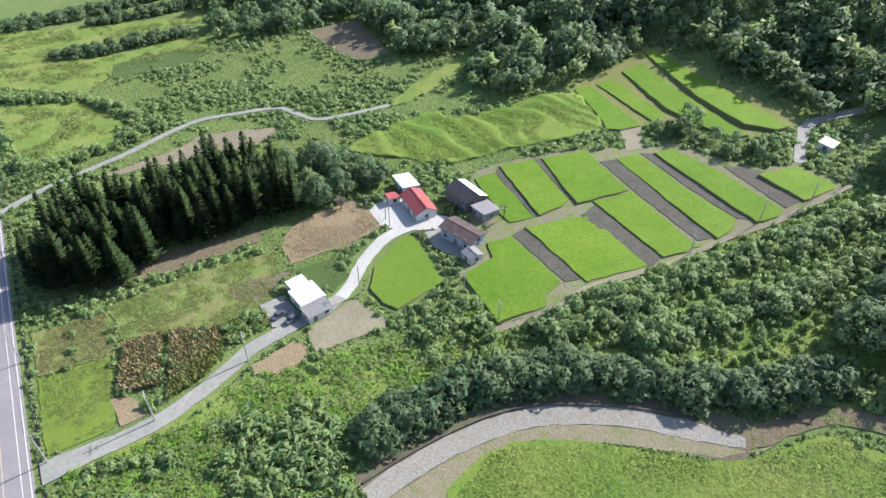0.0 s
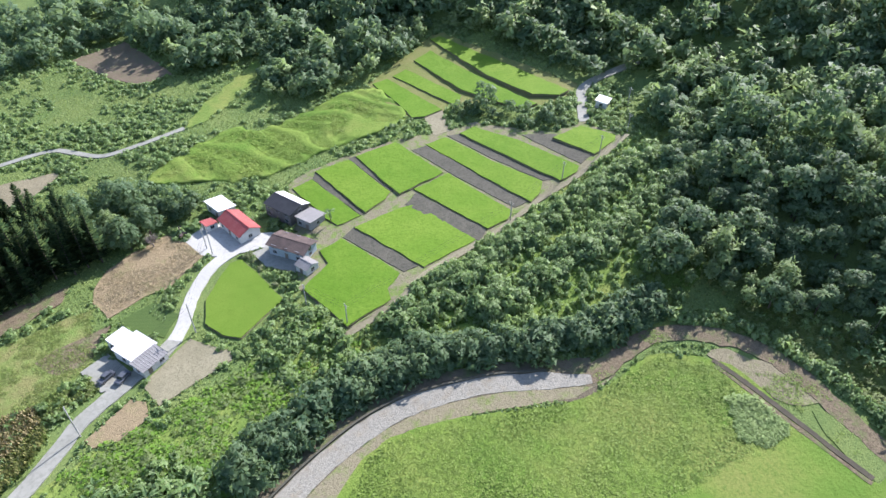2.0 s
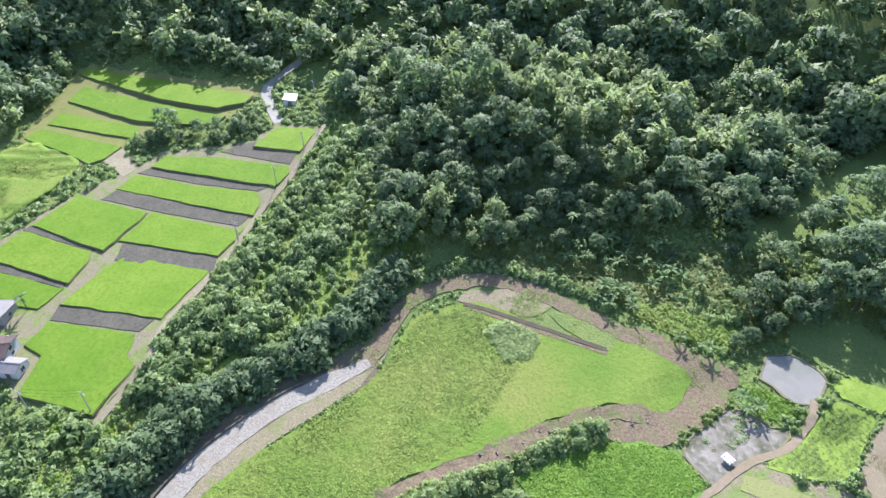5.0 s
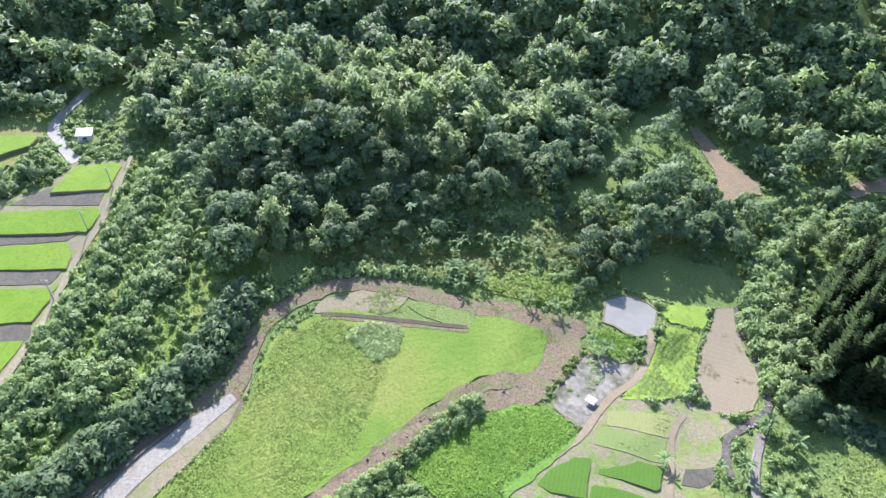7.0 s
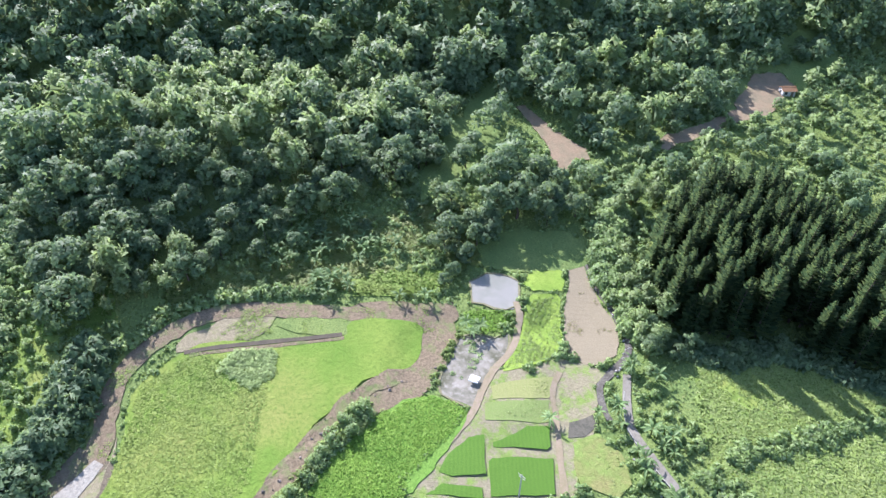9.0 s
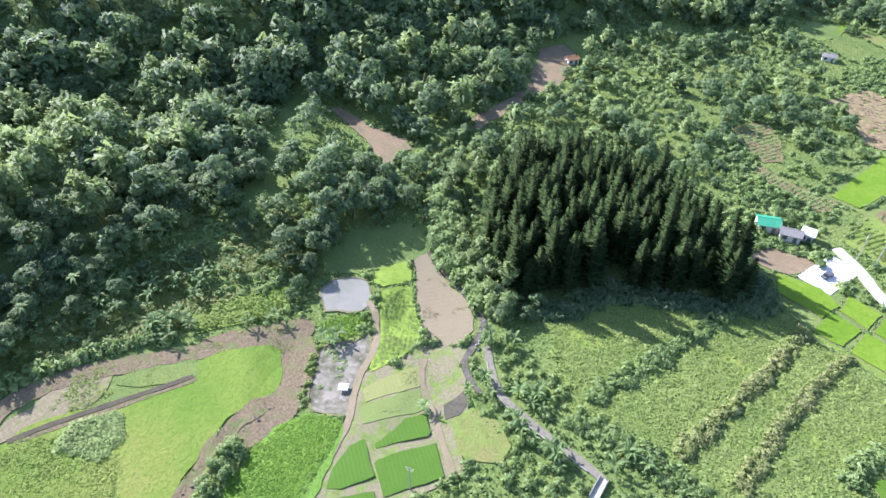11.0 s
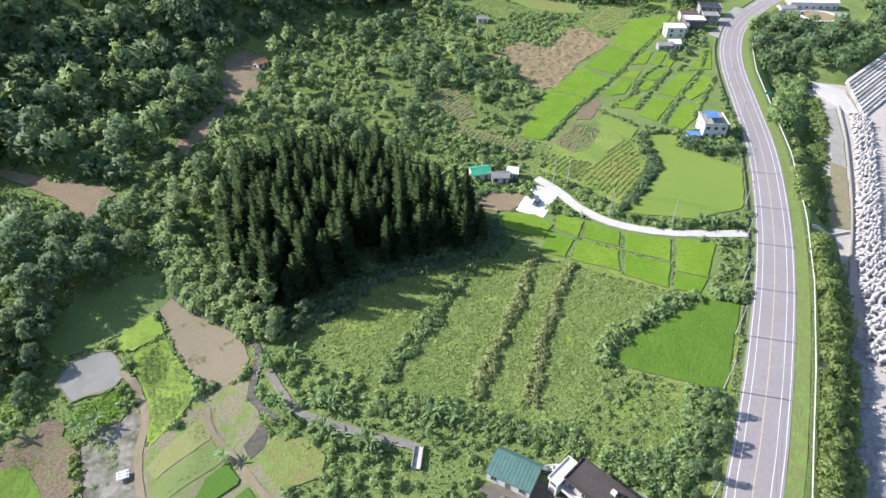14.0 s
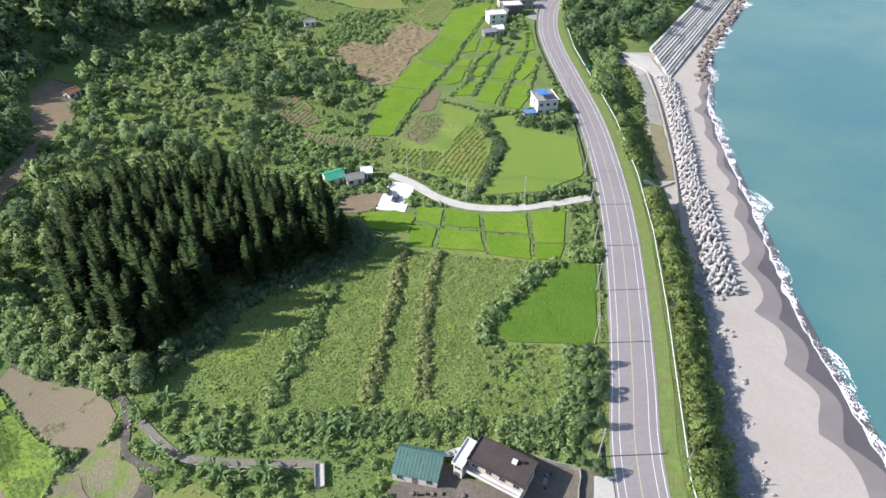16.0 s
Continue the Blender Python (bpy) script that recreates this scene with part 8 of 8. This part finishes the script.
def turf_tuft(seed, count, size, tall):
    """A flat tuft of short blades, shaded like the ground that it covers."""
    rng = np.random.default_rng(seed)
    a, r = rng.uniform(0, 6.283, count), np.sqrt(rng.uniform(0, 1, count))
    pts = np.stack([r * np.cos(a), r * np.sin(a), rng.uniform(0.15, 1.0, count) * tall], 1)
    nrm = rng.normal(size=(count, 3)) * 0.26 + np.array([0, 0, 1.0])
    soft = rng.normal(size=(count, 3)) * 0.16 + np.stack([0.2 * np.cos(a), 0.2 * np.sin(a), np.ones(count)], 1)
    return leaf_tris(pts, nrm, soft, size, rng, 2.2, 0.25)


TURF = [turf_tuft(210 + k, 12, 0.26, 0.16) for k in range(4)]
WEEDS = [turf_tuft(220 + k, 24, 0.36, 0.45) for k in range(5)]


def weed_carpet(label, outline, spacing, size, material, seed, anywhere=False, kinds=None, lift=0.0, bare=-0.42):
    """Low leafy growth that closes over fallow ground, thicker and thinner in slow patches."""
    rng = np.random.default_rng(seed)
    x, y = scattered(outline, spacing, seed, not anywhere, 0.6)
    n = np.array([noise.noise(Vector((a * 0.09, b * 0.09, 7.0))) + 0.5 * noise.noise(Vector((a * 0.35, b * 0.35, 3.0))) for a, b in zip(x, y)])
    k = n > bare
    x, y, n = x[k], y[k], n[k]
    kinds = kinds or WEEDS
    pick, a = rng.integers(0, len(kinds), len(x)), rng.uniform(0, 6.283, len(x))
    s = size * (1 + 0.4 * n) * rng.uniform(0.75, 1.25, len(x))
    up = s * (1 + 0.6 * np.maximum(n, 0)) * rng.uniform(0.7, 1.2, len(x))
    chunks = [turned(t, x[pick == j], y[pick == j], height(x[pick == j], y[pick == j]) + lift, a[pick == j], s[pick == j], up[pick == j]) for j, t in enumerate(kinds)]
    tagged(new("weed_carpet", leaf_mesh("weed_carpet", np.concatenate(chunks), material)), label, "weeds", "", "stuff")


LUSH = foliage("lush_leaves", (0.13, 0.27, 0.036), (0.19, 0.34, 0.05), (0.25, 0.39, 0.075), 0.09, 0.4, objects=False, spec=0.1)
STRAW = foliage("straw", (0.3, 0.24, 0.145), (0.345, 0.28, 0.175), (0.25, 0.215, 0.115), 0.15, 0.2, objects=False, spec=0.1)
WEED_LEAF = foliage("pale_weeds", (0.2, 0.3, 0.08024), (0.275, 0.365, 0.1086), (0.33, 0.4, 0.1605), 0.05, 0.4, objects=False, spec=0.1)
HAY_BLADES = foliage("hay_blades", (0.128, 0.215, 0.036), (0.198, 0.264, 0.058), (0.215, 0.285, 0.074), 0.045, thin=0.25, objects=False, spec=0.1)
ground_sheet("fallow_ground", "green fallow ground under low weeds", "fallow field", GRASS_RECT, MEADOW, 0.06, False, 1.0, clear=False)
ground_sheet("fallow_ground", "green fallow ground below the lane", "fallow field", BRIGHT_SCRUB, MEADOW, 0.06, False, 1.0, clear=False)
ground_sheet("fallow_ground", "bright green ground under leafy crop", "fallow field", LIME, LUSH_GROUND, 0.32, False, 1.0, clear=False)
ground_sheet("fallow_ground", "green ground under the thicket", "fallow field", THICKET, MEADOW, 0.05, False, 1.0, clear=False)
weed_carpet("low leafy green weeds over fallow land", GRASS_RECT, 0.85, 1.15, WEED_LEAF, 61, False, TURF, 0.1, -0.55)
weed_carpet("scattered taller weeds over fallow land", GRASS_RECT, 2.0, 0.85, WEED_LEAF, 86, False, None, 0.0, 0.12)
weed_carpet("low bright green weeds below the lane", BRIGHT_SCRUB, 1.9, 1.1, LUSH, 62)
weed_carpet("rough green weeds below the lane", BRIGHT_SCRUB, 1.8, 1.2, LEAFY, 74)
weed_carpet("bright green leafy crop beside the muddy pond", LIME, 0.7, 0.85, LUSH, 63, False, TURF, 0.4, -2.0)
weed_carpet("dark green algae and reeds in the muddy pond", [(-98, 55), (-94.5, 60), (-90.5, 58), (-86, 50.5), (-87, 45.5), (-90.5, 47.5)], 1.3, 0.6, SCRUB, 66, True, None, 0.0, -0.05)
weed_carpet("patch of taller grey-green crop in the meadow", [(-112.5, -3.7), (-116.6, 0.7), (-112.4, 10.3), (-105, 7.5), (-103.5, 2)], 0.65, 0.75, GREY_CROP_LEAF, 65, True, None, 0.35, -2.0)
weed_carpet("low green weeds between the two ponds", [(-105.5, 60.5), (-105, 63.5), (-100.5, 71), (-95.8, 69.2), (-94.5, 67.5), (-97.5, 61.5), (-100, 58)], 0.7, 0.9, LUSH, 64, True, TURF, 0.25, -2.0)
weed_carpet("long green and yellow meadow grass", [(-60, -57.3), (-73.5, -47.3), (-91, -31), (-105.5, -25.3), (-115, -21.5), (-121, -9), (-113, 1), (-102, 5), (-81.5, -4), (-70.8, -17.2), (-62.5, -26.2), (-48.5, -38.2), (-40.6, -48.4), (-38, -55.8), (-51.5, -59.8)], 1.0, 0.85, HAY_BLADES, 67, True, TURF, 0.3, -2.0)
weed_carpet("rough green grass on the old pasture terraces", [(-86, -197), (-122, -201), (-131.5, -189.5), (-177, -182), (-167.5, -153), (-131, -161.5), (-106, -169)], 1.5, 1.0, HAY_BLADES, 68, True, TURF, 0.6, -0.4)
weed_carpet("bright green leafy rows of the terraced crop", [(-101, 78), (-101.2, 87.4), (-90, 80.4), (-84.8, 77.5), (-82.9, 74.3), (-82, 66), (-84.2, 60), (-87.2, 64.5), (-92.2, 70.5)], 0.75, 0.55, LEAFY, 69, True, TURF, 0.26, -0.35)
weed_carpet("dry clods and stubble on the ploughed field", [(-109, 98.5), (-102.5, 98.6), (-89.8, 95.2), (-78.8, 91.5), (-76, 84), (-82.6, 78.6), (-96.3, 87.4), (-103, 93.6)], 0.9, 0.45, DRY_TUFTS, 75, True, TURF, 0.2, 0.28)
weed_carpet("rough weeds on the trampled earth", [(-83, 61), (-80, 74), (-72, 82), (-69, 76), (-62, 70), (-52, 56), (-54, 38), (-65, 25), (-74, 45)], 0.9, 0.5, BLADES, 76, False, TURF, 0.2, 0.3)
weed_carpet("dry straw lying on the cleared field", [(-44, -161), (-55.5, -165), (-68, -164), (-69.5, -155.5), (-70, -148), (-56.5, -144), (-49.5, -145.5), (-39.5, -146.5), (-39.5, -154)], 0.8, 0.6, STRAW, 77, True, TURF, 0.2, -0.15)
weed_carpet("low green crop drawn out in rows", [(30.5, -136), (15, -135), (17.5, -112.5), (30.5, -112)], 0.9, 0.7, BLADES, 71, True, TURF, 0.2, -0.25)
weed_carpet("straw-coloured stubble on the cut plots", [(30.5, -154.5), (13, -152.5), (14, -135.5), (30.5, -137.5)], 0.9, 0.8, DRY_TUFTS, 72, True, TURF, 0.2, -0.2)
weed_carpet("rough yellow-green grass on the mown meadow", [(11.5, -154.5), (-5, -156), (-10.5, -158.5), (-37, -152), (-27.5, -134.5), (-13.5, -130.5), (0, -136), (10.5, -141)], 0.95, 0.9, BLADES, 73, True, TURF, 0.2, -0.2)
for k, field in enumerate(([(24, -418), (-43, -397.5), (-110, -381), (-106, -369), (-39, -381), (27, -359)], [(26, -368), (-22.5, -350), (-70, -359), (-66.5, -331), (-18.5, -330), (-3, -310), (28, -339)], [(29.5, -314), (-2, -300.5), (-12.5, -272), (-5.5, -253), (22, -254.5), (28.5, -259)])):
    weed_carpet("patches of longer grass in the pasture", field, 2.3, 1.7, BLADES, 80 + k, True, TURF, 0.22, 0.02)
weed_carpet("yellow-green grass on the bank above the track", [(-129.2, 37.9), (-129.4, 44.8), (-122.4, 61.5), (-118.8, 61.2), (-115.5, 56.5), (-118.5, 46.7), (-123.4, 35.6)], 1.0, 0.9, HAY_BLADES, 70, True, None, 0.2, -2.0)

weed_carpet("rough green weeds between the track and the wood", [(-133, -12), (-132, 18), (-125, 37), (-119, 63), (-125, 84), (-150, 84), (-153, 40), (-147, 0), (-141, -16)], 1.35, 1.2, BLADES, 83, False, None, 0.0, -0.35)
weed_carpet("dry grass on the bare earth beside the ditch", [(-122, -11), (-128, 0), (-125.3, 12), (-116, 30), (-112, 28), (-119.8, 4)], 1.0, 0.7, HAY_BLADES, 84, True, TURF, 0.15, 0.05)

weed_carpet("sparse grass on the crown of the earth track", [(-98, -34), (-122, -27), (-132, -6), (-127, 20), (-114, 48), (-104, 58), (-92, 46), (-97, 41), (-102, 50), (-111, 34), (-126, 8), (-123, -14), (-114, -24), (-99, -29.5)], 0.9, 0.55, HAY_BLADES, 85, True, TURF, 0.2, 0.22)


def edge_weeds():
    """Weeds and grass that break the rims of lanes, yards and fields."""
    rng = np.random.default_rng(55)
    xs, ys = [], []
    for i, poly in enumerate(OPEN):
        o = edge_points(grown(poly, 0.25), 0.8)
        k = np.array([noise.noise(Vector((a * 0.11, b * 0.11, 3.0))) for a, b in o]) > -0.12
        o = o[k] + rng.normal(0, 0.35, (int(k.sum()), 2))
        xs.append(o[:, 0])
        ys.append(o[:, 1])
    x, y = np.concatenate(xs), np.concatenate(ys)
    k = (y > -340) & (y < 400) & (x < 34) & (rng.uniform(0, 1, len(x)) < 0.75)
    x, y = x[k], y[k]
    k = ~blocked(x, y)
    small_clumps("edge_weeds", "rough weeds along field and lane edges", "weeds", x[k], y[k], 0.55, SCRUB, 3)


edge_weeds()


def millet(outline, label, heads, green, seed):
    """A stand of tall cereal: stalk leaves below, drooping heads on top."""
    rng = np.random.default_rng(seed)
    root = thing("millet_stand", label, "crop", None, "", "stuff")
    x, y = scattered(outline, 0.42, seed, False, 0.5)
    n = len(x)
    z = height(x, y)
    for nm, z0, h, r, material in (("stalks", 0.1, 1.3, 0.3, green), ("heads", 0.95, 0.75, 0.26, heads)):
        a, lean = rng.uniform(0, 6.283, n), rng.uniform(0.1, 0.6, n)
        ca, sa_ = np.cos(a), np.sin(a)
        q = np.stack([np.stack([x - r * ca, y - r * sa_, z + z0], 1), np.stack([x + r * ca, y + r * sa_, z + z0 + 0.1], 1),
                      np.stack([x - sa_ * lean + r * ca * 0.3, y + ca * lean + r * sa_ * 0.3, z + z0 + h], 1), np.stack([x - sa_ * lean - r * ca * 0.3, y + ca * lean - r * sa_ * 0.3, z + z0 + h], 1)], 1)
        part(nm, quads_mesh(nm, q, material), root)


millet([(11, -137.5), (1.5, -136.5), (6, -118.5), (15, -121.5)], "tall orange-brown millet stand", MILLET, MILLET, 1)
millet([(-0.3, -136), (-12, -130.5), (-11, -125), (3.6, -119)], "tall brown and green millet stand", MILLET, STALKS, 2)
millet([(-11, -124.6), (-10, -120), (-4.5, -116), (5.5, -113), (3.8, -118.6)], "tall green-yellow millet edge beside the lane", STALKS, BLADES, 3)
hedge("crop_bushes", "bright green leafy crop beside the lane", [(-14, -128), (-20, -126), (-26, -127)], 6.0, 0.8, BLADES, 0.5, 30)
